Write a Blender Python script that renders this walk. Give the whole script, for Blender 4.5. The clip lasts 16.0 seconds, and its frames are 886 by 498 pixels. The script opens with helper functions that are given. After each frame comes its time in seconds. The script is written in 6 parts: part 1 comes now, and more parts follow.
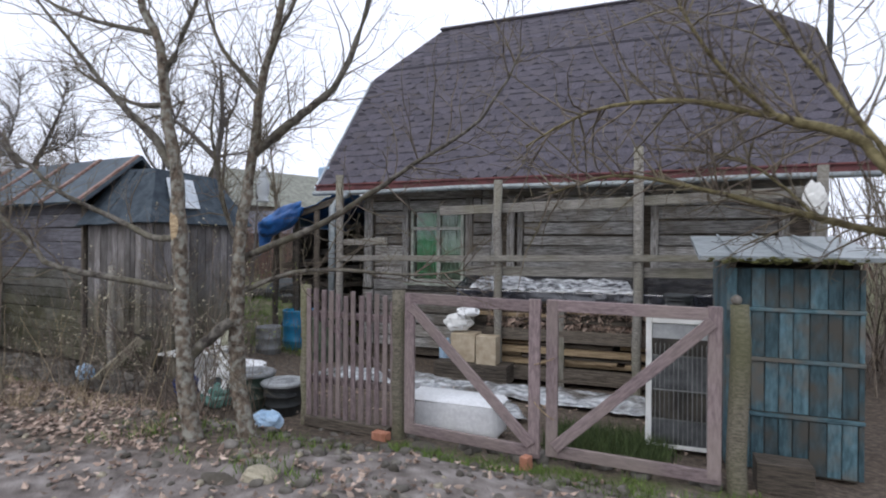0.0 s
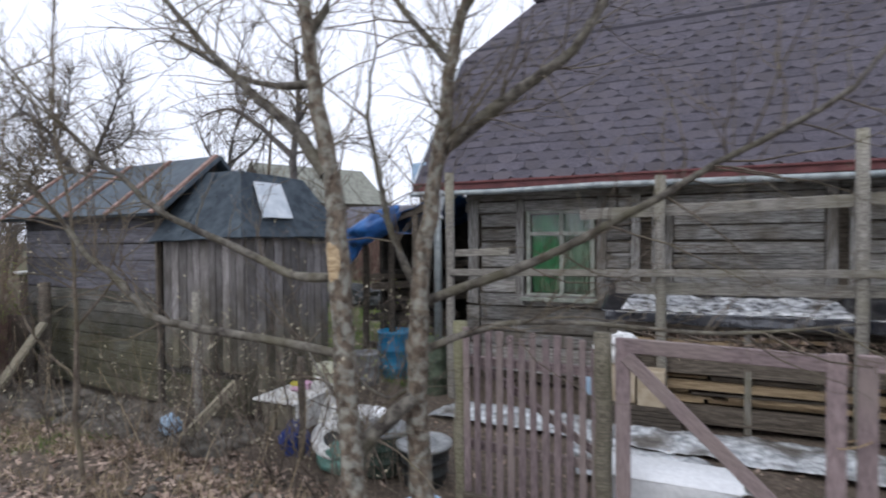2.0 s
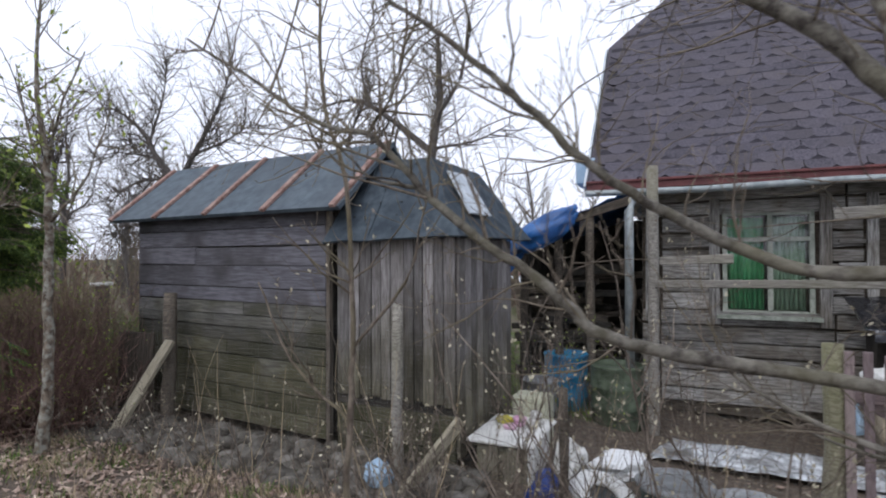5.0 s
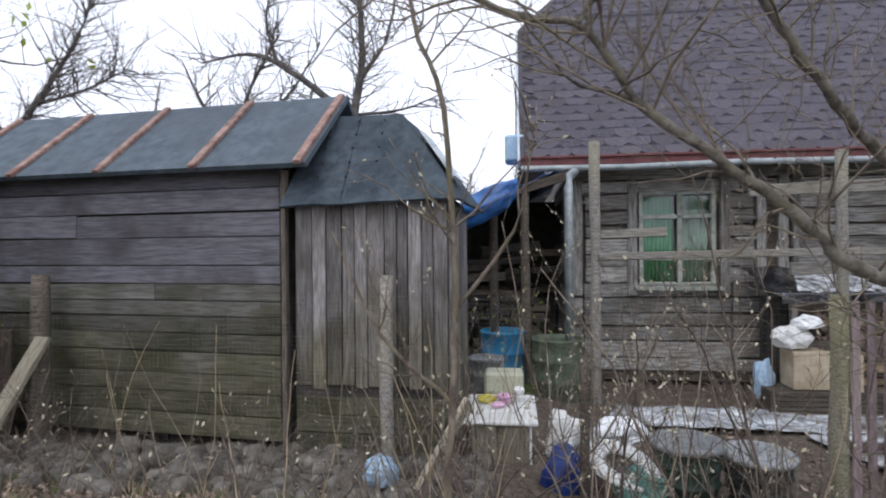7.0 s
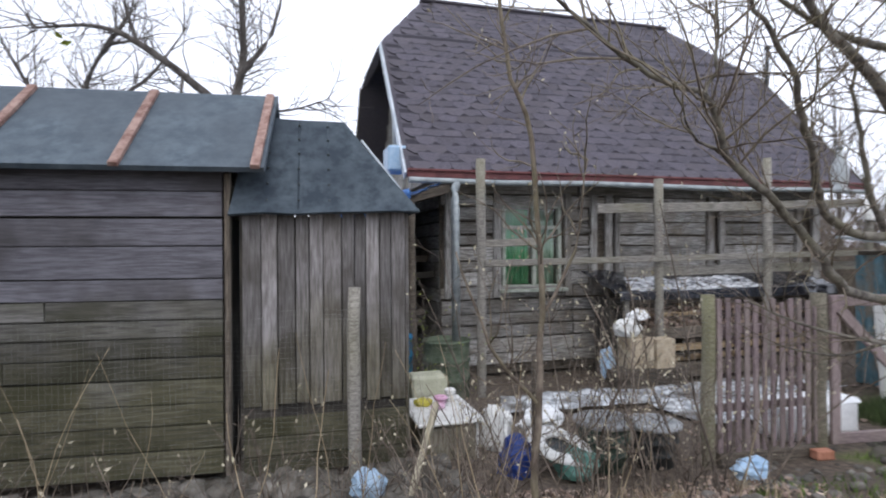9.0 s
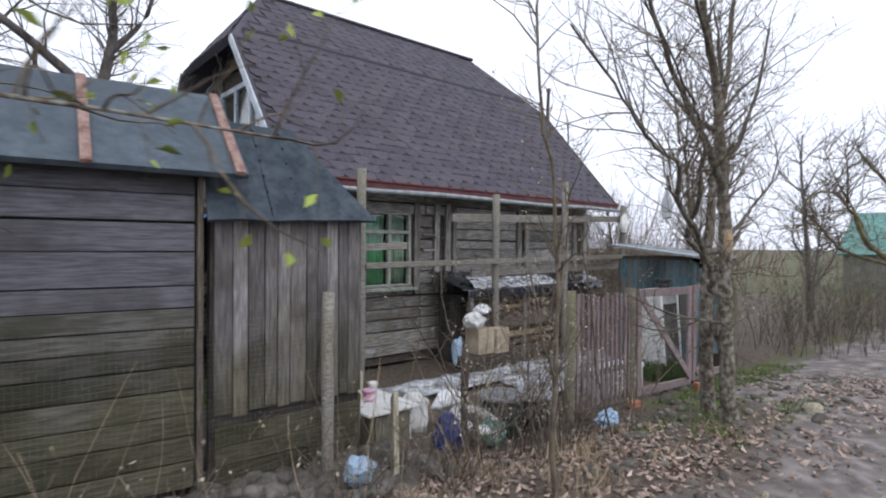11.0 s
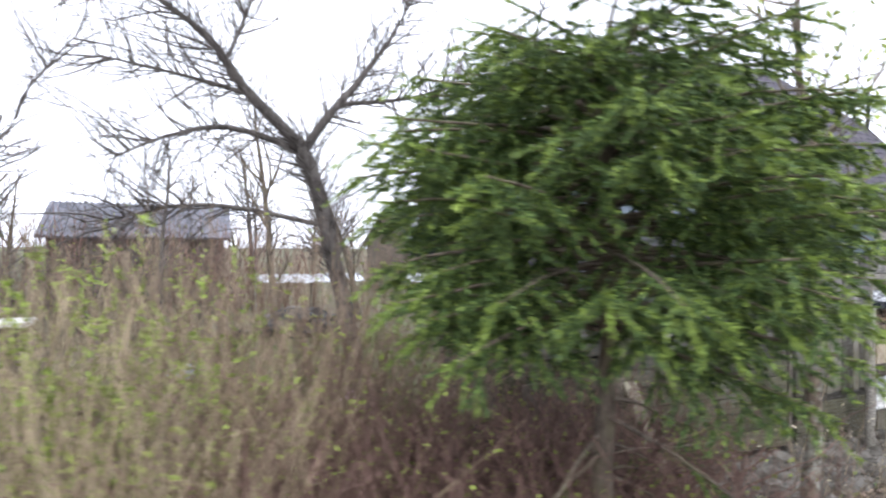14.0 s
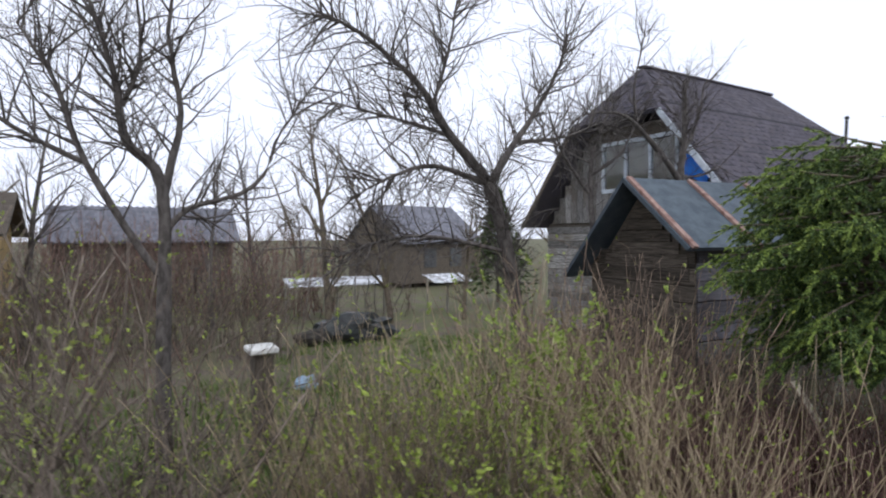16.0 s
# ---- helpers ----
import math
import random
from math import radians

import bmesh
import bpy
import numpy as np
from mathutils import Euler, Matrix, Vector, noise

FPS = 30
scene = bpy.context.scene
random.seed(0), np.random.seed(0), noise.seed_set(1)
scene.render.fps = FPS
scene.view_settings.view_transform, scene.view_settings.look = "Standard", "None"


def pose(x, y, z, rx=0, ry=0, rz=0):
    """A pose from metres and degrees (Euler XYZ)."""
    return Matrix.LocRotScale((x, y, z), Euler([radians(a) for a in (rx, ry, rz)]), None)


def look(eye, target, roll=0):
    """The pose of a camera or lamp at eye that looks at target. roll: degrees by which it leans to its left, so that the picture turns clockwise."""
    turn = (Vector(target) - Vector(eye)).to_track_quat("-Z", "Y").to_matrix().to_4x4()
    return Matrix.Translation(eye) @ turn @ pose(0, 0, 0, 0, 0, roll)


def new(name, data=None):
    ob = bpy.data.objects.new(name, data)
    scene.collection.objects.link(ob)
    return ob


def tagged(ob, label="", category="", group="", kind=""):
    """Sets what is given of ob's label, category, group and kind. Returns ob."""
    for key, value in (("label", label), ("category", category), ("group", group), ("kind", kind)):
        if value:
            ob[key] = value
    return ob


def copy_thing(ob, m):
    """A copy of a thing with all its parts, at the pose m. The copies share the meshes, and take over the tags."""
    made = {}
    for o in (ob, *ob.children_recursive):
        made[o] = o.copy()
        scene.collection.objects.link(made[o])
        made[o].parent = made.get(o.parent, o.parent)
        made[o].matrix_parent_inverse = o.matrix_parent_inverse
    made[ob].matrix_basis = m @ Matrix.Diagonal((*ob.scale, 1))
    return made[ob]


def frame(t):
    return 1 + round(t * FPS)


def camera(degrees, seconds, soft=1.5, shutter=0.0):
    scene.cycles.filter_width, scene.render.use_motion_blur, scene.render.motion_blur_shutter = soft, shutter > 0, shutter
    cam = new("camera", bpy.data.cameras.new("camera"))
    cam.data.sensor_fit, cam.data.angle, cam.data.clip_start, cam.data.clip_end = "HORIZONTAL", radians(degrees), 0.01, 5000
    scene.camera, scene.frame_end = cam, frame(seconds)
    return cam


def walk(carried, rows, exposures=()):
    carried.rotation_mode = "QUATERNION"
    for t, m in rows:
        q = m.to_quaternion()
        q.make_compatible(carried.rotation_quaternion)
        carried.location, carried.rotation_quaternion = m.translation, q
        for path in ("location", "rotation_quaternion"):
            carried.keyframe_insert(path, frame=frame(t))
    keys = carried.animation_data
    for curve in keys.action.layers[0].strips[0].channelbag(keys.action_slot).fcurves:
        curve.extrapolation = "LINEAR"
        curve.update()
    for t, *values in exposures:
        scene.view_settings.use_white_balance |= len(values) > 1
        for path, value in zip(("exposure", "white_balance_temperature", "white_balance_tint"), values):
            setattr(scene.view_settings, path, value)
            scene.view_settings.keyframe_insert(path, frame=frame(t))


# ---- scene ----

cam = camera(77.6, 16.0, soft=2.0, shutter=0.5)
PATH = [
    (0, (2.044, 0.296, 1.61), (1.297, 2.151, 1.602), 0.4),
    (0.3, (1.827, 0.425, 1.625), (1.126, 2.298, 1.609), -0.2),
    (0.8, (1.447, 0.614, 1.623), (0.765, 2.494, 1.612), -0.1),
    (1.5, (0.947, 0.816, 1.775), (0.218, 2.678, 1.74), -1.8),
    (2, (0.509, 0.966, 1.84), (-0.322, 2.784, 1.797), -0.6),
    (2.5, (0.175, 1.012, 1.854), (-0.752, 2.784, 1.828), -0.6),
    (3, (-0.236, 0.997, 1.843), (-1.184, 2.758, 1.818), -0.9),
    (3.5, (-0.551, 1.005, 1.839), (-1.503, 2.764, 1.823), -1.0),
    (4.2, (-1.027, 1.022, 1.787), (-1.957, 2.793, 1.801), -0.4),
    (6.3, (-2.34, 1.152, 1.585), (-2.867, 3.081, 1.602), -0.4),
    (6.7, (-2.556, 1.147, 1.548), (-2.93, 3.112, 1.555), -0.3),
    (7, (-2.745, 1.157, 1.535), (-2.999, 3.141, 1.536), -0.6),
    (7.6, (-3.088, 1.117, 1.522), (-3.14, 3.117, 1.532), -0.4),
    (8.2, (-3.348, 1.095, 1.521), (-3.225, 3.092, 1.523), -1.2),
    (8.6, (-3.603, 1.103, 1.583), (-3.278, 3.076, 1.569), -0.3),
    (9, (-3.915, 1.091, 1.612), (-3.378, 3.018, 1.61), -0.4),
    (9.7, (-4.333, 1.149, 1.651), (-3.449, 2.943, 1.643), -0.4),
    (11.8, (-6.203, 1.355, 1.712), (-4.818, 2.797, 1.706), 0.6),
    (12.2, (-6.709, 1.384, 1.74), (-5.379, 2.878, 1.74), 0.3),
    (12.5, (-7.099, 1.382, 1.754), (-5.876, 2.965, 1.756), 0.1),
    (13, (-7.675, 1.473, 1.768), (-6.709, 3.224, 1.767), 0.3),
    (13.5, (-8.149, 1.546, 1.835), (-7.301, 3.357, 1.829), 0.6),
    (14, (-8.766, 1.658, 1.877), (-7.967, 3.492, 1.871), 0.3),
    (15, (-9.889, 1.903, 2.027), (-9.08, 3.732, 2.004), 0.1),
    (15.5, (-10.44, 2.003, 2.111), (-9.576, 3.807, 2.076), 0.0),
    (16, (-10.975, 2.093, 2.188), (-9.973, 3.823, 2.147), -0.3),
]
walk(cam, [(t, look(eye, target, roll)) for t, eye, target, roll in PATH],
     [(0, 0.17), (1.2, 0.29), (2.5, 0.14), (4, 0.12), (6.5, 0.32), (9.5, 0.45), (12.0, 0.1), (12.5, 0.1), (13.0, 0.95), (13.5, 1.42), (14.0, 1.12), (14.5, 0.6), (15.2, 0.24), (16, 0.06)])

# ---- light: bright overcast sky, weak broad sun ----
world = bpy.data.worlds.new("overcast_sky")
scene.world = world
world.use_nodes = True
wn, wl = world.node_tree.nodes, world.node_tree.links
sky = wn.new("ShaderNodeTexSky")
sky.sky_type, sky.sun_disc = "NISHITA", False
sky.sun_elevation, sky.sun_rotation = radians(38), radians(200)
sky.dust_density = 4
soften = wn.new("ShaderNodeHueSaturation")
soften.inputs["Saturation"].default_value = 0.25
soften.inputs["Value"].default_value = 0.09
cloud = wn.new("ShaderNodeMix")
cloud.data_type = "RGBA"
cloud.inputs[0].default_value = 0.8
cloud.inputs[7].default_value = (1.14, 1.21, 1.42, 1)
wl.new(sky.outputs[0], soften.inputs["Color"])
wl.new(soften.outputs[0], cloud.inputs[6])
wl.new(cloud.outputs[2], wn["Background"].inputs["Color"])
wn["Background"].inputs["Strength"].default_value = 1.0
sun = new("sun", bpy.data.lights.new("sun", "SUN"))
sun.data.energy, sun.data.angle, sun.data.color = 0.6, radians(25), (1, 0.98, 0.95)
sun.matrix_world = look((0, 0, 30), (6, 22, 0))


# ---- materials ----
def mat(name, c1, c2, scale=6.0, stretch=(1, 1, 1), rough=0.8, bump=0.3, metal=0.0, blotch=None, blotch_scale=1.5,
        blotch_amount=0.5, vary=0.25, island=False, spec=0.3, algae=None):
    """Two-scale noise colour, blotches of a third colour, a bump and a shift of tone from piece to piece."""
    m = bpy.data.materials.new(name)
    m.use_nodes = True
    n, l = m.node_tree.nodes, m.node_tree.links
    p = n["Principled BSDF"]
    tc, info, mp = n.new("ShaderNodeTexCoord"), n.new("ShaderNodeObjectInfo"), n.new("ShaderNodeMapping")
    add = n.new("ShaderNodeVectorMath")
    add.operation = "MULTIPLY_ADD"
    comb = n.new("ShaderNodeCombineXYZ")
    chance = info.outputs["Random"]
    if island:
        chance = n.new("ShaderNodeNewGeometry").outputs["Random Per Island"]
    for i in range(3):
        l.new(chance, comb.inputs[i])
    add.inputs[1].default_value = (37, 53, 71)
    l.new(comb.outputs[0], add.inputs[0])
    l.new(tc.outputs["Object"], add.inputs[2])
    mp.inputs["Scale"].default_value = stretch
    l.new(add.outputs[0], mp.inputs["Vector"])
    fine, big = n.new("ShaderNodeTexNoise"), n.new("ShaderNodeTexNoise")
    fine.inputs["Scale"].default_value, fine.inputs["Detail"].default_value, fine.inputs["Roughness"].default_value = scale, 6, 0.65
    big.inputs["Scale"].default_value, big.inputs["Detail"].default_value = blotch_scale, 4
    l.new(mp.outputs[0], fine.inputs["Vector"])
    l.new(add.outputs[0], big.inputs["Vector"])
    ramp = n.new("ShaderNodeValToRGB")
    ramp.color_ramp.elements[0].position, ramp.color_ramp.elements[1].position = 0.38, 0.62
    ramp.color_ramp.elements[0].color, ramp.color_ramp.elements[1].color = (*c1, 1), (*c2, 1)
    l.new(fine.outputs["Fac"], ramp.inputs["Fac"])
    colour = ramp.outputs["Color"]
    if blotch:
        br = n.new("ShaderNodeValToRGB")
        br.color_ramp.elements[0].position, br.color_ramp.elements[1].position = 0.45, 0.65
        br.color_ramp.elements[1].color = (blotch_amount,) * 3 + (1,)
        l.new(big.outputs["Fac"], br.inputs["Fac"])
        mx = n.new("ShaderNodeMix")
        mx.data_type = "RGBA"
        mx.inputs[7].default_value = (*blotch, 1)
        l.new(br.outputs["Color"], mx.inputs[0])
        l.new(colour, mx.inputs[6])
        colour = mx.outputs[2]
    if algae:
        # green-brown growth whose upper edge wanders from board to board
        tone, level, blur = algae
        geo = n.new("ShaderNodeNewGeometry")
        sep = n.new("ShaderNodeSeparateXYZ")
        l.new(geo.outputs["Position"], sep.inputs[0])
        wide = n.new("ShaderNodeTexNoise")
        wide.inputs["Scale"].default_value, wide.inputs["Detail"].default_value = 2.6, 5
        l.new(geo.outputs["Position"], wide.inputs["Vector"])
        sway = n.new("ShaderNodeMath")
        sway.operation = "MULTIPLY_ADD"
        sway.inputs[1].default_value = 1.3
        l.new(wide.outputs["Fac"], sway.inputs[0])
        l.new(sep.outputs["Z"], sway.inputs[2])
        grown = n.new("ShaderNodeMapRange")
        grown.inputs["From Min"].default_value, grown.inputs["From Max"].default_value = level + 0.65 + blur, level + 0.65 - blur
        grown.inputs["To Max"].default_value = 0.85
        l.new(sway.outputs[0], grown.inputs["Value"])
        tint = n.new("ShaderNodeMix")
        tint.data_type, tint.blend_type = "RGBA", "MULTIPLY"
        tint.inputs[7].default_value = (*tone, 1)
        l.new(grown.outputs[0], tint.inputs[0])
        l.new(colour, tint.inputs[6])
        colour = tint.outputs[2]
    hs = n.new("ShaderNodeHueSaturation")
    mr = n.new("ShaderNodeMapRange")
    mr.inputs["To Min"].default_value, mr.inputs["To Max"].default_value = 1 - vary, 1 + vary
    l.new(chance, mr.inputs["Value"])
    l.new(mr.outputs[0], hs.inputs["Value"])
    l.new(colour, hs.inputs["Color"])
    l.new(hs.outputs[0], p.inputs["Base Color"])
    p.inputs["Roughness"].default_value, p.inputs["Metallic"].default_value = rough, metal
    p.inputs["Specular IOR Level"].default_value = spec
    if bump:
        b = n.new("ShaderNodeBump")
        b.inputs["Strength"].default_value, b.inputs["Distance"].default_value = bump, 0.01
        l.new(fine.outputs["Fac"], b.inputs["Height"])
        l.new(b.outputs[0], p.inputs["Normal"])
    return m


GRAIN = (1.2, 14, 14)
M = {
    "shed_board": mat("weathered_shed_board", (0.105, 0.102, 0.118), (0.195, 0.19, 0.218), 5, GRAIN, 0.85, 0.45, blotch=(0.06, 0.055, 0.056), blotch_amount=0.7, blotch_scale=2.2, vary=0.3, algae=((0.62, 0.60, 0.36), 1.05, 0.3)),
    "shed_low": mat("algae_grown_board", (0.085, 0.082, 0.078), (0.175, 0.168, 0.158), 5, GRAIN, 0.9, 0.45, blotch=(0.05, 0.05, 0.03), blotch_amount=0.75, blotch_scale=2.2, vary=0.3, algae=((0.62, 0.60, 0.36), 1.05, 0.3)),
    "annex_board": mat("brown_grey_board", (0.125, 0.115, 0.112), (0.265, 0.25, 0.25), 5, GRAIN, 0.85, 0.45, blotch=(0.07, 0.062, 0.05), blotch_amount=0.6, blotch_scale=3, vary=0.42, algae=((0.60, 0.58, 0.37), 1.0, 0.35)),
    "house_log": mat("grey_house_board", (0.115, 0.11, 0.105), (0.40, 0.388, 0.37), 5, GRAIN, 0.85, 0.5, blotch=(0.13, 0.105, 0.075), blotch_amount=0.6, blotch_scale=2.2, vary=0.36),
    "pole": mat("weathered_pole", (0.14, 0.13, 0.115), (0.32, 0.30, 0.27), 6, GRAIN, 0.9, 0.4, blotch=(0.17, 0.16, 0.09), blotch_amount=0.4, vary=0.15),
    "old_wood": mat("dark_old_wood", (0.05, 0.042, 0.034), (0.15, 0.125, 0.10), 6, GRAIN, 0.9, 0.4, vary=0.35),
    "fresh_wood": mat("tan_wood", (0.22, 0.155, 0.09), (0.42, 0.32, 0.20), 6, GRAIN, 0.85, 0.3, vary=0.3),
    "plank": mat("pale_grey_plank", (0.22, 0.195, 0.14), (0.42, 0.38, 0.29), 6, GRAIN, 0.9, 0.35, vary=0.12),
    "gate": mat("mauve_brown_paint", (0.165, 0.125, 0.127), (0.285, 0.222, 0.222), 7, (2, 10, 10), 0.75, 0.2, blotch=(0.30, 0.25, 0.22), blotch_amount=0.6, vary=0.14),
    "post": mat("mossy_post", (0.13, 0.115, 0.085), (0.30, 0.27, 0.21), 7, GRAIN, 0.9, 0.4, blotch=(0.14, 0.15, 0.06), blotch_amount=0.5),
    "blue_board": mat("peeling_blue_board", (0.045, 0.085, 0.10), (0.10, 0.175, 0.205), 4, (2, 8, 8), 0.8, 0.4, blotch=(0.12, 0.115, 0.10), blotch_scale=4, blotch_amount=1.0, vary=0.42),
    "shingle": mat("brown_violet_shingle", (0.055, 0.050, 0.064), (0.113, 0.104, 0.126), 60, (1, 1, 1), 0.9, 0.5, blotch=(0.09, 0.08, 0.088), blotch_scale=1.2, blotch_amount=0.7, vary=0.16),
    "shingle_joined": mat("brown_violet_shingle_far", (0.055, 0.050, 0.064), (0.113, 0.104, 0.126), 60, (1, 1, 1), 0.9, 0.5, blotch=(0.09, 0.08, 0.088), blotch_scale=1.2, blotch_amount=0.7, vary=0.16, island=True),
    # dark granules, and the shade under each tab's edge painted in
    "shingle_shade_band": mat("dark_shingle_shade_band", (0.02, 0.018, 0.024), (0.042, 0.038, 0.048), 60, (1, 1, 1), 0.9, 0.4),
    "felt": mat("slate_roofing_felt", (0.06, 0.08, 0.10), (0.10, 0.127, 0.15), 9, (1, 1, 1), 0.7, 0.25, blotch=(0.06, 0.073, 0.088), blotch_amount=0.6, vary=0.05, spec=0.3),
    "felt_dark": mat("dark_slate_felt", (0.036, 0.048, 0.062), (0.078, 0.098, 0.115), 9, (1, 1, 1), 0.85, 0.3, blotch=(0.03, 0.04, 0.052), blotch_amount=0.6, vary=0.05, spec=0.2),
    "rust": mat("rusted_batten", (0.20, 0.11, 0.09), (0.38, 0.26, 0.22), 14, (1, 1, 1), 0.8, 0.3, vary=0.2),
    "red_trim": mat("dark_red_metal", (0.10, 0.034, 0.036), (0.16, 0.055, 0.055), 8, (1, 1, 1), 0.5, 0.1, vary=0.1),
    "zinc": mat("grey_zinc", (0.22, 0.25, 0.26), (0.36, 0.39, 0.40), 8, (1, 1, 1), 0.45, 0.1, metal=0.3, vary=0.1),
    # near-black: dark stuff, and painted shade inside shelter and woodpile
    "dark": mat("dark_stuff_and_shade", (0.03, 0.028, 0.025), (0.07, 0.062, 0.052), 6, (1, 1, 1), 0.9, 0.4),
    "white": mat("dirty_white_paint", (0.62, 0.62, 0.60), (0.80, 0.80, 0.78), 4, (1, 1, 1), 0.6, 0.1, blotch=(0.5, 0.49, 0.45), blotch_amount=0.4, vary=0.05),
    "foam": mat("white_foam", (0.72, 0.73, 0.74), (0.84, 0.85, 0.86), 30, (1, 1, 1), 0.8, 0.25, blotch=(0.62, 0.61, 0.57), blotch_amount=0.4, vary=0.03),
    "frame": mat("flaking_window_paint", (0.22, 0.25, 0.21), (0.40, 0.42, 0.37), 12, (1, 1, 1), 0.7, 0.3, vary=0.1),
    "curtain": mat("green_curtain", (0.05, 0.24, 0.11), (0.10, 0.36, 0.17), 5, (6, 1, 1), 0.9, 0.4, vary=0.05),
    "curtain_pale": mat("pale_curtain", (0.16, 0.25, 0.18), (0.30, 0.40, 0.31), 5, (6, 1, 1), 0.9, 0.4, vary=0.05),
    "tarp_blue": mat("blue_tarp", (0.015, 0.07, 0.22), (0.03, 0.14, 0.40), 5, (1, 1, 1), 0.4, 0.5, vary=0.1, spec=0.5),
    "tarp_black": mat("black_polythene", (0.012, 0.013, 0.018), (0.03, 0.032, 0.04), 5, (1, 1, 1), 0.12, 0.4, spec=1.0),
    "film": mat("crumpled_clear_film", (0.30, 0.32, 0.34), (0.78, 0.81, 0.84), 11, (1, 1, 1), 0.16, 0.5, blotch=(0.12, 0.105, 0.09), blotch_scale=3, blotch_amount=0.9, vary=0.05, spec=0.8),
    "barrel": mat("blue_barrel", (0.01, 0.16, 0.33), (0.02, 0.27, 0.48), 3, (1, 1, 1), 0.4, 0.1, vary=0.05, spec=0.5),
    "plastic_dark": mat("dark_plastic", (0.02, 0.022, 0.024), (0.045, 0.05, 0.05), 6, (1, 1, 1), 0.4, 0.1),
    "plastic_green": mat("dark_green_plastic", (0.018, 0.035, 0.026), (0.04, 0.065, 0.05), 6, (1, 1, 1), 0.4, 0.1),
    "plastic_moss": mat("mossy_green_plastic", (0.045, 0.062, 0.04), (0.10, 0.125, 0.085), 9, (1, 1, 1), 0.7, 0.2),
    "lid": mat("grey_plastic_lid", (0.22, 0.23, 0.235), (0.35, 0.36, 0.365), 6, (1, 1, 1), 0.4, 0.1),
    "navy": mat("navy_plastic", (0.012, 0.03, 0.14), (0.02, 0.05, 0.22), 6, (1, 1, 1), 0.35, 0.3),
    "teal": mat("teal_film", (0.06, 0.17, 0.14), (0.15, 0.30, 0.26), 6, (1, 1, 1), 0.4, 0.4),
    "pale_blue": mat("pale_blue_plastic", (0.28, 0.42, 0.58), (0.42, 0.55, 0.68), 6, (1, 1, 1), 0.4, 0.2),
    "cardboard": mat("faded_cardboard", (0.36, 0.29, 0.20), (0.52, 0.44, 0.33), 6, (1, 1, 1), 0.9, 0.2),
    "cream": mat("cream_plastic", (0.55, 0.55, 0.40), (0.70, 0.70, 0.55), 6, (1, 1, 1), 0.6, 0.1),
    "yellow": mat("yellow_plastic", (0.55, 0.48, 0.05), (0.70, 0.62, 0.12), 6, (1, 1, 1), 0.5, 0.1),
    "pink": mat("pink_plastic", (0.60, 0.33, 0.48), (0.78, 0.52, 0.66), 6, (1, 1, 1), 0.4, 0.3),
    "grille": mat("dusty_dark_grille", (0.05, 0.052, 0.055), (0.12, 0.125, 0.13), 8, (1, 1, 1), 0.6, 0.2),
    "brick": mat("orange_red_brick", (0.28, 0.12, 0.075), (0.44, 0.21, 0.14), 12, (1, 1, 1), 0.9, 0.4),
    "stone": mat("dirty_field_stone", (0.09, 0.082, 0.07), (0.20, 0.185, 0.165), 9, (1, 1, 1), 0.95, 0.6, blotch=(0.055, 0.047, 0.036), blotch_scale=4, blotch_amount=0.8, vary=0.3, island=True),
    "bark": mat("lichen_grey_bark", (0.06, 0.044, 0.033), (0.20, 0.16, 0.122), 26, (1, 1, 0.6), 0.95, 1.0, blotch=(0.40, 0.41, 0.36), blotch_scale=24, blotch_amount=0.6, vary=0.1),
    "bark_limb": mat("dark_grey_limb_bark", (0.045, 0.038, 0.033), (0.19, 0.175, 0.15), 18, (1, 1, 1), 0.9, 0.6, blotch=(0.12, 0.11, 0.07), blotch_scale=6, blotch_amount=0.6, vary=0.12),
    "bark_brown": mat("brown_thin_bark", (0.075, 0.058, 0.046), (0.20, 0.165, 0.13), 25, (1, 1, 0.5), 0.9, 0.5, blotch=(0.17, 0.15, 0.09), blotch_scale=6, blotch_amount=0.6, vary=0.1),
    "bark_dark": mat("dark_fruit_tree_bark", (0.06, 0.052, 0.048), (0.15, 0.135, 0.125), 20, (1, 1, 0.5), 0.9, 0.5, vary=0.1),
    "twig_moss": mat("mossy_twig_bark", (0.085, 0.07, 0.035), (0.21, 0.18, 0.095), 20, (1, 1, 1), 0.9, 0.5, vary=0.15),
    "bramble": mat("red_brown_stems", (0.10, 0.056, 0.046), (0.235, 0.15, 0.122), 10, (1, 1, 1), 0.85, 0.0, vary=0.35, island=True),
    "brush": mat("grey_brown_twigs", (0.085, 0.066, 0.052), (0.23, 0.19, 0.155), 10, (1, 1, 1), 0.9, 0.0, vary=0.4, island=True),
    "tan_stem": mat("tan_brown_shoots", (0.15, 0.10, 0.075), (0.33, 0.25, 0.185), 8, (1, 1, 1), 0.9, 0.0, vary=0.35, island=True),
    "straw": mat("dry_straw_stems", (0.24, 0.185, 0.115), (0.42, 0.34, 0.23), 6, (1, 1, 1), 0.9, 0.0, vary=0.35, island=True),
    "leaf_dead": mat("fallen_leaf", (0.16, 0.105, 0.08), (0.42, 0.33, 0.27), 3, (1, 1, 1), 0.85, 0.0, vary=0.6, island=True),
    "grass": mat("spring_grass", (0.07, 0.12, 0.025), (0.15, 0.22, 0.05), 2, (1, 1, 1), 0.7, 0.0, vary=0.45, island=True),
    "needle_tip": mat("fresh_spruce_needle", (0.12, 0.18, 0.035), (0.25, 0.33, 0.07), 2, (1, 1, 1), 0.6, 0.0, vary=0.35, island=True),
    # sky glints and dark creases of the film painted as white and black
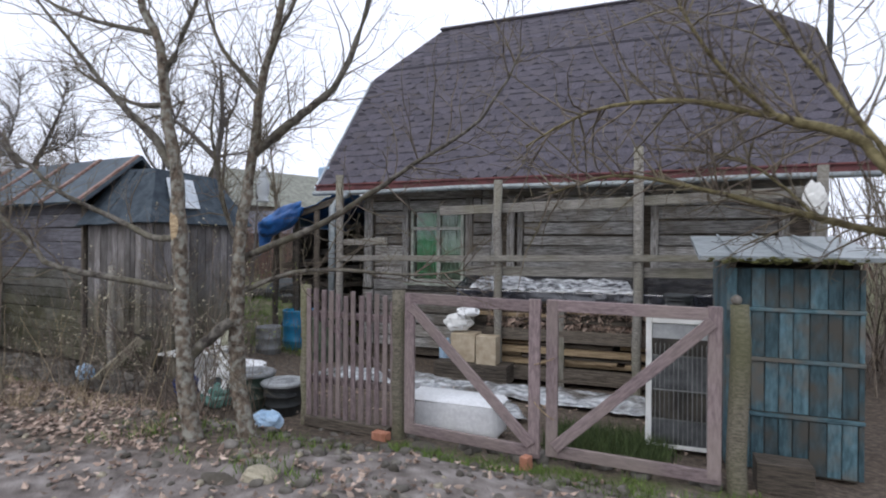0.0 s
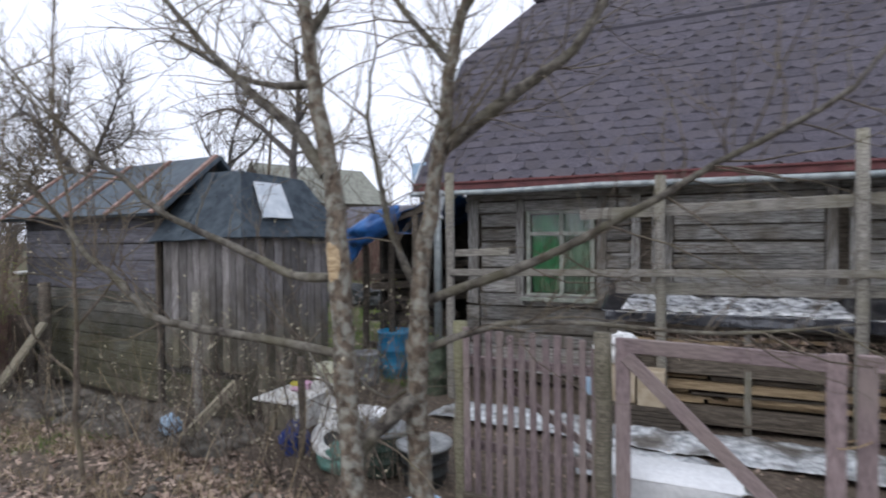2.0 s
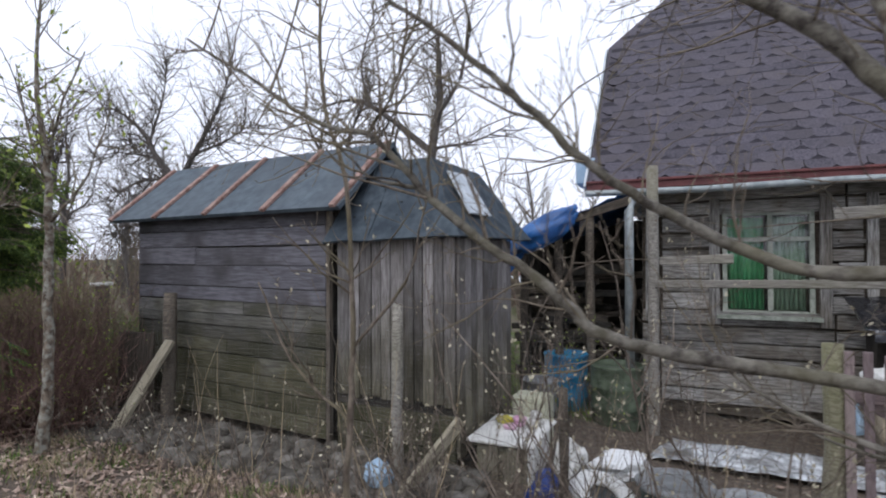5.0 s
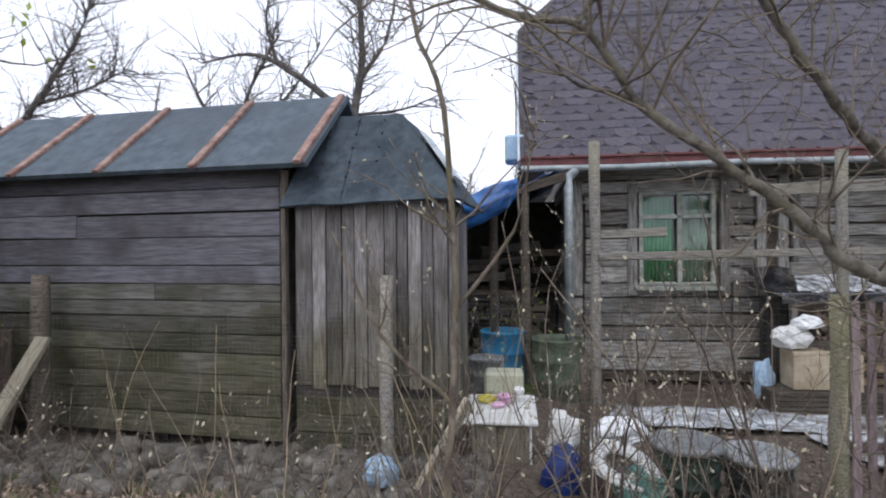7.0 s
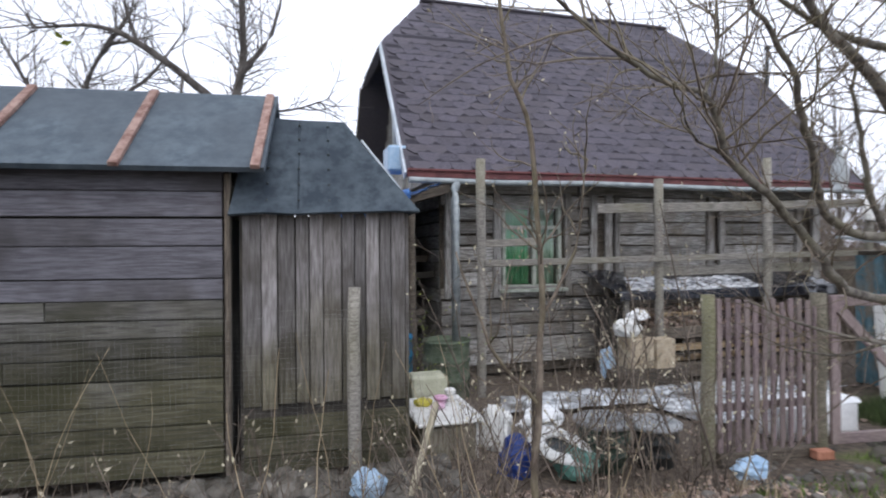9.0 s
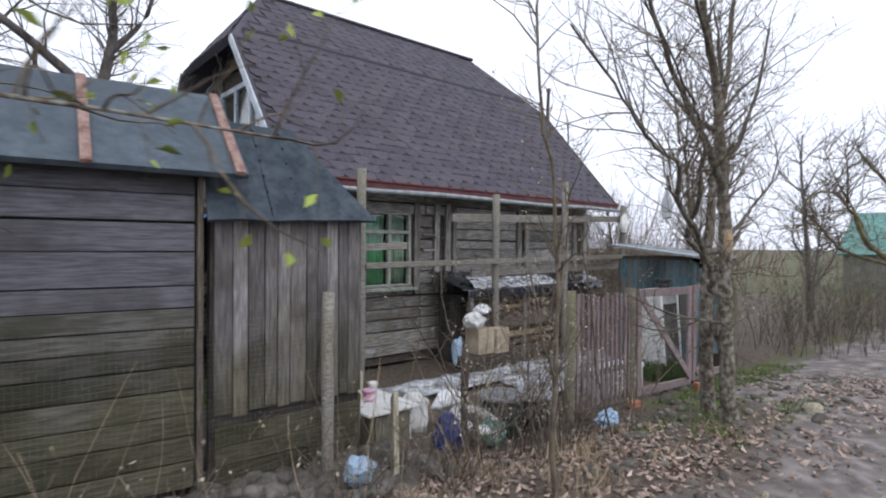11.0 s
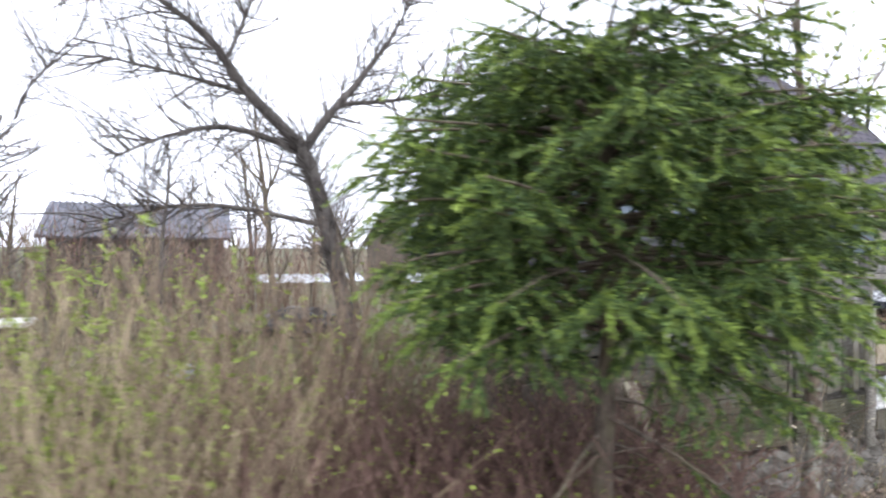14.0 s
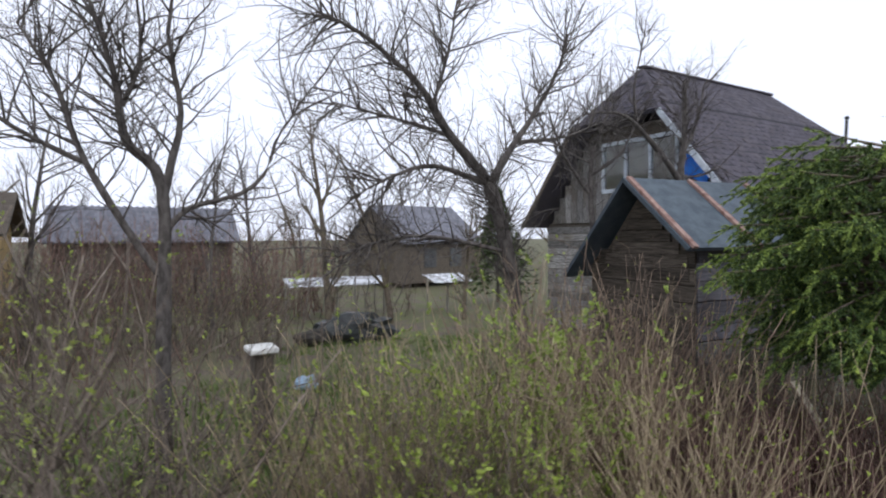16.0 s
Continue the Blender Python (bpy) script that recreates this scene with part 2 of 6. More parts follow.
    "film_glints": mat("film_painted_glints", (0.04, 0.042, 0.05), (0.92, 0.94, 0.97), 9, (1, 2.5, 2.5), 0.14, 0.8, vary=0.05, spec=1.0),
    "bud": mat("yellow_green_leaf", (0.20, 0.27, 0.04), (0.36, 0.43, 0.09), 2, (1, 1, 1), 0.6, 0.0, vary=0.35, island=True),
    "bud_pale": mat("pale_opening_bud", (0.34, 0.31, 0.21), (0.55, 0.50, 0.38), 2, (1, 1, 1), 0.7, 0.0, vary=0.3, island=True),
    "leaf_young": mat("young_green_leaf", (0.16, 0.23, 0.04), (0.32, 0.41, 0.09), 2, (1, 1, 1), 0.6, 0.0, vary=0.4, island=True),
    "needle": mat("spruce_needle", (0.03, 0.065, 0.024), (0.125, 0.185, 0.052), 2, (1, 1, 1), 0.6, 0.0, vary=0.6, island=True),
    "needle_far": mat("far_evergreen", (0.04, 0.068, 0.024), (0.095, 0.125, 0.045), 2, (1, 1, 1), 0.8, 0.0, vary=0.5, island=True),
    "far_roof": mat("far_grey_corrugated_roof", (0.11, 0.112, 0.135), (0.20, 0.205, 0.235), 4, (1, 1, 1), 0.6, 0.1, vary=0.1),
    "far_olive": mat("far_olive_roof", (0.15, 0.155, 0.13), (0.24, 0.245, 0.21), 4, (1, 1, 1), 0.8, 0.1, vary=0.1),
    "ochre": mat("ochre_board", (0.38, 0.26, 0.10), (0.52, 0.37, 0.16), 5, GRAIN, 0.8, 0.2, vary=0.1),
    "wire": mat("galvanised_wire", (0.16, 0.165, 0.16), (0.28, 0.285, 0.28), 5, (1, 1, 1), 0.5, 0.0, metal=0.6),
    "gable_white": mat("pale_gable_paint", (0.42, 0.47, 0.52), (0.60, 0.64, 0.68), 6, (1, 1, 1), 0.7, 0.1, vary=0.08),
    "gable_blue": mat("bright_blue_board", (0.01, 0.12, 0.50), (0.02, 0.20, 0.66), 6, (1, 1, 1), 0.6, 0.1, vary=0.08),
    "moss": mat("moss", (0.035, 0.035, 0.014), (0.10, 0.10, 0.035), 30, (1, 1, 1), 0.95, 0.8, vary=0.2),
}


def glass_mat():
    m = bpy.data.materials.new("old_window_glass")
    m.use_nodes = True
    p = m.node_tree.nodes["Principled BSDF"]
    p.inputs["Base Color"].default_value = (0.9, 0.95, 0.92, 1)
    p.inputs["Roughness"].default_value = 0.05
    p.inputs["Transmission Weight"].default_value = 1.0
    return m


M["glass"] = glass_mat()


def milky_mat():
    m = bpy.data.materials.new("milky_bottle_plastic")
    m.use_nodes = True
    p = m.node_tree.nodes["Principled BSDF"]
    p.inputs["Base Color"].default_value = (0.78, 0.82, 0.84, 1)
    p.inputs["Roughness"].default_value = 0.35
    p.inputs["Transmission Weight"].default_value = 0.45
    return m


M["milky"] = milky_mat()


# ---- building helpers ----
def smooth(a, b, x):
    t = min(1.0, max(0.0, (x - a) / (b - a)))
    return t * t * (3 - 2 * t)


def ground_z(x, y):
    """Height of the ground: the lane and its verge lie higher than the yard, and all rises to the west."""
    lane = 0.33 + 0.18 * smooth(-6, -11, x) - 0.25 * smooth(0.5, 3.5, x)
    yard = 0.16 * smooth(-1.3, -3.4, x) + 0.12 * smooth(-7, -10, x)
    if x < -8.5:
        yard += 0.1 * smooth(-8.5, -10, x)
    k = smooth(3.1, 4.35, y)
    z = lane * (1 - k) + yard * k
    z += 0.035 * noise.noise((x * 1.3, y * 1.3, 0)) + 0.02 * noise.noise((x * 4, y * 4, 3))
    return z


def world_of(ob):
    m = ob.matrix_basis.copy()
    if ob.parent:
        m = world_of(ob.parent) @ ob.matrix_parent_inverse @ m
    return m


def thing(name, at=(0, 0, 0), label="", category="", group="", kind="", turn=0):
    ob = new(name)
    ob.empty_display_size = 0.1
    ob.matrix_basis = pose(*at, 0, 0, turn)
    return tagged(ob, label, category, group, kind)


def mesh_object(name, data, material, parent=None, label="", m=None):
    if not data.materials:
        data.materials.append(material)
    ob = new(name, data)
    ob.matrix_basis = m or Matrix()
    if parent:
        ob.parent = parent
        ob.matrix_parent_inverse = world_of(parent).inverted()
    return tagged(ob, label)


def part(name, bm, material, parent=None, label="", m=None, smooth_faces=False):
    """One bmesh as one mesh object under a thing or a part; its coordinates are the world's unless m places it."""
    data = bpy.data.meshes.new(name)
    bmesh.ops.recalc_face_normals(bm, faces=bm.faces)
    if smooth_faces:
        for f in bm.faces:
            f.smooth = True
    bm.to_mesh(data)
    bm.free()
    return mesh_object(name, data, material, parent, label, m)


def box(bm, lo, hi, bevel=0.0, m=None):
    """A box from corner to corner, its edges rounded by bevel."""
    made = bmesh.ops.create_cube(bm, size=1.0)
    vs = made["verts"]
    c, s = [(a + b) / 2 for a, b in zip(lo, hi)], [abs(b - a) for a, b in zip(lo, hi)]
    bmesh.ops.scale(bm, vec=s, verts=vs)
    bmesh.ops.translate(bm, vec=c, verts=vs)
    if bevel:
        es = {e for v in vs for e in v.link_edges}
        made = bmesh.ops.bevel(bm, geom=list(es), offset=bevel, segments=1, affect="EDGES")
        vs = list({v for f in made["faces"] for v in f.verts} | {v for v in vs if v.is_valid})
    if m:
        bmesh.ops.transform(bm, matrix=m, verts=vs)
    return vs


def along(p0, p1, up=(0, 0, 1)):
    """A pose at p0 whose x runs to p1 and whose z leans to up."""
    x = (Vector(p1) - Vector(p0)).normalized()
    y = Vector(up).cross(x)
    if y.length < 1e-4:
        y = Vector((0, 1, 0)).cross(x)
    y.normalize()
    z = x.cross(y)
    m = Matrix((x, y, z)).transposed().to_4x4()
    m.translation = p0
    return m


def board(name, p0, p1, width, thick, material, parent=None, up=(0, 0, 1), bevel=0.004, label="", wobble=0.0):
    """A board from p0 to p1, width along up, thickness across."""
    bm = bmesh.new()
    length = (Vector(p1) - Vector(p0)).length
    box(bm, (0, -thick / 2, -width / 2), (length, thick / 2, width / 2), bevel)
    if wobble:
        for v in bm.verts:
            v.co.z += random.uniform(-wobble, wobble)
            v.co.y += random.uniform(-wobble, wobble) * 0.4
    return part(name, bm, material, parent, label, along(p0, p1, up))


def ring_mesh(bm, profile, n=24, m=None, cap=True):
    """A turned body about z from (radius, height) pairs."""
    rings = []
    for r, z in profile:
        rings.append([bm.verts.new((r * math.cos(2 * math.pi * i / n), r * math.sin(2 * math.pi * i / n), z)) for i in range(n)])
    for a, b in zip(rings, rings[1:]):
        for i in range(n):
            bm.faces.new((a[i], a[(i + 1) % n], b[(i + 1) % n], b[i]))
    if cap:
        bm.faces.new(rings[0][::-1])
        bm.faces.new(rings[-1])
    if m:
        bmesh.ops.transform(bm, matrix=m, verts=[v for r in rings for v in r])


class Shape:
    """Collects points and faces of one mesh that is too large for bmesh."""

    def __init__(self):
        self.v, self.f = [], []

    def tube(self, pts, radii, sides=5, close=True):
        base, n = len(self.v), len(pts)
        for i, p in enumerate(pts):
            d = (pts[min(i + 1, n - 1)] - pts[max(i - 1, 0)]).normalized()
            a = d.cross(Vector((0.31, 0.17, 0.93)) if abs(d.z) < 0.9 else Vector((1, 0.1, 0))).normalized()
            b = d.cross(a)
            for k in range(sides):
                t = 2 * math.pi * k / sides
                self.v.append(p + radii[i] * (math.cos(t) * a + math.sin(t) * b))
        for i in range(n - 1):
            for k in range(sides):
                q = (k + 1) % sides
                self.f.append((base + i * sides + k, base + i * sides + q, base + (i + 1) * sides + q, base + (i + 1) * sides + k))
        if close:
            self.f.append(tuple(base + (n - 1) * sides + k for k in range(sides)))

    def leaf(self, p, d, size, width, rng):
        """A small pointed leaf, folded a little along its middle."""
        side = d.cross(Vector((rng.uniform(-1, 1), rng.uniform(-1, 1), rng.uniform(-1, 1)))).normalized()
        lift = d.cross(side) * size * 0.12
        b = len(self.v)
        self.v += [p, p + d * size * 0.5 + side * width / 2 + lift, p + d * size, p + d * size * 0.5 - side * width / 2 + lift]
        self.f += [(b, b + 1, b + 2), (b, b + 2, b + 3)]

    def link(self, name, material, parent=None, label="", smooth_faces=True):
        data = bpy.data.meshes.new(name)
        data.from_pydata([tuple(v) for v in self.v], [], self.f)
        if smooth_faces:
            data.polygons.foreach_set("use_smooth", [True] * len(data.polygons))
        data.update()
        return mesh_object(name, data, material, parent, label)


def quads(name, material, centres, along_v, across_v, parent=None, kind="stuff", label="", category="", tri=False):
    """Many small leaves or blades in one mesh, from arrays of places and half axes."""
    n = len(centres)
    if tri:
        v = np.stack([centres - across_v, centres + across_v, centres + along_v], 1).reshape(-1, 3)
        k = 3
    else:
        bend = np.cross(along_v, across_v)
        bend = bend / (np.linalg.norm(bend, axis=1, keepdims=True) + 1e-9) * np.linalg.norm(across_v, axis=1, keepdims=True) * 0.35
        v = np.stack([centres - along_v + bend, centres + across_v - bend, centres + along_v + bend, centres - across_v - bend], 1).reshape(-1, 3)
        k = 4
    data = bpy.data.meshes.new(name)
    data.from_pydata(v.tolist(), [], np.arange(n * k).reshape(-1, k).tolist())
    data.update()
    ob = mesh_object(name, data, material, parent)
    return tagged(ob, label, category, "", kind)


def wander(p, d, length, segs, rng, crook=0.25, lift=0.0):
    """A crooked line of points."""
    pts, p, d = [Vector(p)], Vector(p), Vector(d).normalized()
    for _ in range(segs):
        d = (d + Vector((rng.uniform(-crook, crook), rng.uniform(-crook, crook), rng.uniform(-crook, crook) + lift))).normalized()
        p = p + d * (length / segs)
        pts.append(p.copy())
    return pts


def at_length(pts, t):
    i = min(int(t * (len(pts) - 1)), len(pts) - 2)
    k = t * (len(pts) - 1) - i
    return pts[i].lerp(pts[i + 1], k), (pts[i + 1] - pts[i]).normalized()


def branch(shape, buds, pts, r0, r1, rng, level, per_metre, size, lift=0.12, spread=0.9, bud_size=0.02, sides=None, bud_rate=0.5):
    """A limb along pts, with side shoots that branch again level times."""
    n = len(pts)
    shape.tube(pts, [r0 + (r1 - r0) * i / (n - 1) for i in range(n)], sides or (7 if r0 > 0.03 else 5 if r0 > 0.008 else 3))
    length = sum((b - a).length for a, b in zip(pts, pts[1:]))
    if level <= 0:
        if buds is not None:
            for _ in range(int(length * 9 * bud_rate + rng.random())):
                p, d = at_length(pts, rng.uniform(0.15, 1))
                d = (d + Vector((rng.uniform(-1, 1), rng.uniform(-1, 1), rng.uniform(-0.3, 1)))).normalized()
                buds.leaf(p, d, bud_size * rng.uniform(0.6, 1.3), bud_size * 0.5, rng)
        return
    for _ in range(int(length * per_metre + rng.random())):
        t = rng.uniform(0.12, 1)
        p, d = at_length(pts, t)
        side = d.cross(Vector((rng.uniform(-1, 1), rng.uniform(-1, 1), rng.uniform(-1, 1)))).normalized()
        way = (d * rng.uniform(0.3, 0.9) + side * spread + Vector((0, 0, lift))).normalized()
        long = size * rng.uniform(0.4, 1.1) * (1.1 - 0.5 * t)
        rr = min((r0 + (r1 - r0) * t) * 0.6, 0.004 + 0.006 * long * level)
        branch(shape, buds, wander(p, way, long, 3 + level, rng, 0.28, 0.05), rr, max(rr * 0.35, 0.0012), rng, level - 1,
               per_metre * 1.25, size * 0.5, lift, spread, bud_size, None, bud_rate)


def limb(points, segs=3, seed=0, jitter=0.015):
    """A smooth, slightly crooked line through a few points."""
    rng = random.Random(seed)
    ps = [Vector(p) for p in points]
    out = []
    for i in range(len(ps) - 1):
        a, b = ps[max(i - 1, 0)], ps[i]
        c, d = ps[i + 1], ps[min(i + 2, len(ps) - 1)]
        for k in range(segs):
            t = k / segs
            q = 0.5 * (2 * b + (c - a) * t + (2 * a - 5 * b + 4 * c - d) * t * t + (3 * b - a - 3 * c + d) * t ** 3)
            out.append(q + Vector((rng.uniform(-jitter, jitter), rng.uniform(-jitter, jitter), 0)))
    out.append(ps[-1])
    return out


# ---- ground: one sheet to the horizon ----
def ground_material():
    m = bpy.data.materials.new("earth_lane_and_grass")
    m.use_nodes = True
    n, l = m.node_tree.nodes, m.node_tree.links
    p = n["Principled BSDF"]
    geo = n.new("ShaderNodeNewGeometry")

    def tex(scale, detail=6):
        t = n.new("ShaderNodeTexNoise")
        t.inputs["Scale"].default_value, t.inputs["Detail"].default_value = scale, detail
        l.new(geo.outputs["Position"], t.inputs["Vector"])
        return t.outputs["Fac"]

    def ramp(value, stops):
        r = n.new("ShaderNodeValToRGB")
        e = r.color_ramp.elements
        e[0].position, e[0].color = stops[0][0], (*stops[0][1], 1)
        e[1].position, e[1].color = stops[-1][0], (*stops[-1][1], 1)
        for at, c in stops[1:-1]:
            e.new(at).color = (*c, 1)
        l.new(value, r.inputs["Fac"])
        return r.outputs["Color"]

    def mix(f, a, b):
        x = n.new("ShaderNodeMix")
        x.data_type = "RGBA"
        for s, i in ((f, 0), (a, 6), (b, 7)):
            l.new(s, x.inputs[i])
        return x.outputs[2]

    lane = ramp(tex(6, 12), [(0.32, (0.10, 0.084, 0.076)), (0.5, (0.19, 0.165, 0.152)), (0.70, (0.33, 0.30, 0.285))])
    soil = ramp(tex(22), [(0.3, (0.055, 0.042, 0.032)), (0.55, (0.12, 0.092, 0.07)), (0.75, (0.21, 0.165, 0.125))])
    turf = ramp(tex(30), [(0.3, (0.06, 0.075, 0.022)), (0.55, (0.11, 0.135, 0.035)), (0.75, (0.16, 0.15, 0.065))])
    att = n.new("ShaderNodeAttribute")
    att.attribute_name = "cover"
    sep = n.new("ShaderNodeSeparateColor")
    l.new(att.outputs["Color"], sep.inputs[0])
    mottled = n.new("ShaderNodeMath")
    mottled.operation = "MULTIPLY"
    l.new(sep.outputs["Green"], mottled.inputs[0])
    l.new(ramp(tex(2.2), [(0.38, (0, 0, 0)), (0.55, (1, 1, 1))]), mottled.inputs[1])
    l.new(mix(mottled.outputs[0], mix(sep.outputs["Red"], soil, lane), turf), p.inputs["Base Color"])
    p.inputs["Roughness"].default_value = 0.95
    b = n.new("ShaderNodeBump")
    b.inputs["Strength"].default_value, b.inputs["Distance"].default_value = 0.8, 0.02
    l.new(tex(50, 10), b.inputs["Height"])
    l.new(b.outputs[0], p.inputs["Normal"])
    return m


def axis(lo, hi, step, far):
    mid = list(np.arange(lo, hi, step))
    out, d, x = [], step, hi
    while x < far:
        out.append(x)
        d *= 1.35
        x += d
    out.append(far)
    left, d, x = [], step, lo
    while x > -far:
        d *= 1.35
        x -= d
        left.append(max(x, -far))
    return sorted(set(left)) + mid + out


def build_ground():
    xs, ys = axis(-17, 7, 0.14, 600), axis(-3, 13, 0.14, 600)
    vs, cover = [], []
    for y in ys:
        for x in xs:
            z = ground_z(x, y) if -40 < x < 40 and -40 < y < 40 else 0.1
            vs.append((x, y, z))
            edge = 2.55 + 0.35 * noise.noise((x * 0.8, 0, 5)) - 0.5 * smooth(-4, -8, x) + 1.4 * smooth(-0.6, 0.6, x)
            lane = (1 - smooth(edge - 0.15, edge + 0.35, y)) * smooth(-2.0, -1.4, y)
            turf = 0.0
            if y > 6.6 and x < -2.4:
                turf = 0.9
            if x < -7 and y > 4:
                turf = 0.4 if y > 5.5 else 0.3
            if 3.6 < y < 4.3 and x > 0:
                turf = 0.75
            if abs(x) > 17 or y > 13:
                turf = 0.7
            if y < -2:
                turf = 0.8
            cover.append((lane, turf * (1 - lane), 0, 1))
    nx = len(xs)
    fs = [(j * nx + i, j * nx + i + 1, (j + 1) * nx + i + 1, (j + 1) * nx + i) for j in range(len(ys) - 1) for i in range(nx - 1)]
    data = bpy.data.meshes.new("ground")
    data.from_pydata(vs, [], fs)
    a = data.color_attributes.new("cover", "FLOAT_COLOR", "POINT")
    a.data.foreach_set("color", np.array(cover, dtype=np.float32).ravel())
    data.polygons.foreach_set("use_smooth", [True] * len(fs))
    ob = mesh_object("ground", data, ground_material())
    tagged(ob, "muddy brown lane, leaf-strewn verge and yard soil", "ground", "", "structure")


build_ground()

# ---- house ----
EAVE_Z, EAVE_Y, BACK_Y = 2.47, 7.06, 12.6
BREAK_Z, BREAK_Y, BREAK_BACK = 4.51, 8.73, 10.9
RIDGE_Z, RIDGE_Y = 5.63, 9.81
LEFT, RIGHT, RIDGE_L, RIDGE_R = -2.66, 4.03, -1.82, 2.77
house = thing("house", (0.7, 7.6, 0), "old grey log house with a brown shingled half-hipped roof", "house")
rng = random.Random(11)


def build_house_walls():
    y0, y1 = 7.56, 7.74
    bm = bmesh.new()
    wx0, wx1, wz0, wz1 = -1.36, -0.55, 1.10, 2.16
    for lo, hi in (((-2.15, y0, 0.05), (wx0, y1, 2.5)), ((wx1, y0, 0.05), (3.7, y1, 2.5)), ((wx0, y0, 0.05), (wx1, y1, wz0)), ((wx0, y0, wz1), (wx1, y1, 2.5))):
        box(bm, lo, hi)
    wall = part("front_wall", bm, M["old_wood"], house)
    z, row = 0.16, 0
    while z < 2.42:
        h = rng.uniform(0.135, 0.185)
        mid = z + h / 2
        spans = []
        cuts = [-2.15, -1.98, -1.42, -0.49, -0.12, 0.12, 0.27, 1.72, 1.93, 3.27, 3.45, 3.7]
        if mid < 1.08:
            spans = [(-2.15, -1.98), (-1.96, -0.40), (-0.38, 1.76), (1.78, 3.7)]
        elif mid > 2.2:
            spans = [(-2.15, -0.3), (-0.28, 1.8), (1.82, 3.7)]
        else:
            spans = [(-1.94, -1.47), (-0.44, -0.16), (0.3, 1.68), (1.97, 3.23)]
        for a, b in spans:
            board("wall_board", (a, 7.535 + rng.uniform(-0.012, 0.012), mid), (b, 7.535 + rng.uniform(-0.012, 0.012), mid + rng.uniform(-0.012, 0.012)),
                  h - rng.uniform(0.012, 0.036), 0.06, M["house_log"], wall, wobble=0.010)
        z += h
    for x, w in ((-2.05, 0.13), (-1.44, 0.1), (-0.47, 0.1), (-0.1, 0.09), (0.12, 0.1), (0.25, 0.07), (1.73, 0.1), (1.92, 0.09), (3.28, 0.1), (3.6, 0.14)):
        board("wall_batten", (x, 7.49, 1.0), (x + 0.01, 7.49, 2.3), w, 0.05, M["house_log"], wall, up=(1, 0, 0))
    # box-framed vent next to the window
    for z in (1.62, 1.84):
        board("wall_batten", (-0.36, 7.49, z), (-0.14, 7.49, z), 0.035, 0.04, M["house_log"], wall)
    bm = bmesh.new()
    box(bm, (-2.1, 7.74, 0.05), (-1.95, 12.3, 2.5))
    side = part("side_wall", bm, M["old_wood"], house)
    for i in range(14):
        z = 0.2 + i * 0.165
        board("wall_board", (-2.13, 7.6, z), (-2.13, 12.3, z), 0.15, 0.05, M["house_log"], side, wobble=0.003)
    bm = bmesh.new()
    box(bm, (3.55, 7.74, 0.05), (3.7, 12.3, 2.5))
    box(bm, (-1.95, 12.15, 0.05), (3.55, 12.3, 2.5))
    part("back_wall", bm, M["house_log"], house)


def build_window():
    win = part("window", frame_box(-1.36, -0.55, 1.10, 2.16, 7.50, 0.075, 0.07), M["frame"], house, "flaking pale green window frame")
    board("mullion", (-0.93, 7.52, 1.14), (-0.93, 7.52, 2.12), 0.05, 0.05, M["frame"], win, up=(1, 0, 0))
    board("transom", (-1.32, 7.52, 1.87), (-0.59, 7.52, 1.87), 0.045, 0.05, M["frame"], win)
    board("transom", (-1.32, 7.525, 1.40), (-0.59, 7.525, 1.40), 0.025, 0.03, M["frame"], win)
    board("window_sill", (-1.42, 7.47, 1.08), (-0.5, 7.47, 1.08), 0.04, 0.12, M["frame"], win)
    for x0, x1, z0, z1 in ((-1.32, -0.95, 1.14, 1.85), (-0.91, -0.59, 1.14, 1.85), (-1.32, -0.95, 1.89, 2.12), (-0.91, -0.59, 1.89, 2.12)):
        bm = bmesh.new()
        box(bm, (x0, 7.55, z0), (x1, 7.554, z1))
        g = part("pane", bm, M["glass"], win)
        g.visible_shadow = False
    for x0, x1, mname in ((-1.31, -0.98, "curtain"), (-0.93, -0.62, "curtain_pale")):
        bm = bmesh.new()
        cols = 28
        top = [bm.verts.new((x0 + (x1 - x0) * i / cols, 7.60 + 0.014 * math.sin(i * 1.7), 2.10)) for i in range(cols + 1)]
        bot = [bm.verts.new((x0 + (x1 - x0) * i / cols, 7.60 + 0.02 * math.sin(i * 1.7 + 0.3), 1.15)) for i in range(cols + 1)]
        for i in range(cols):
            bm.faces.new((top[i], top[i + 1], bot[i + 1], bot[i]))
        c = part("curtain", bm, M[mname], win, smooth_faces=True)
        s = c.modifiers.new("cloth", "SOLIDIFY")
        s.thickness = 0.003


def frame_box(x0, x1, z0, z1, y, w, d):
    bm = bmesh.new()
    box(bm, (x0, y, z0), (x0 + w * 0.6, y + d, z1), 0.004)
    box(bm, (x1 - w * 0.6, y, z0), (x1, y + d, z1), 0.004)
    box(bm, (x0 + w * 0.6, y + 0.002, z0), (x1 - w * 0.6, y + d, z0 + w * 0.6), 0.004)
    box(bm, (x0 + w * 0.6, y + 0.002, z1 - w * 0.6), (x1 - w * 0.6, y + d, z1), 0.004)
    return bm


def slab(bm, pts, thick):
    """A flat slab with the given upper corners."""
    n = (Vector(pts[1]) - Vector(pts[0])).cross(Vector(pts[2]) - Vector(pts[0])).normalized()
    if n.z < 0:
        n = -n
    top = [bm.verts.new(p) for p in pts]
    low = [bm.verts.new(Vector(p) - n * thick) for p in pts]
    bm.faces.new(top)
    bm.faces.new(low[::-1])
    for i in range(len(pts)):
        j = (i + 1) % len(pts)
        bm.faces.new((top[i], low[i], low[j], top[j]))


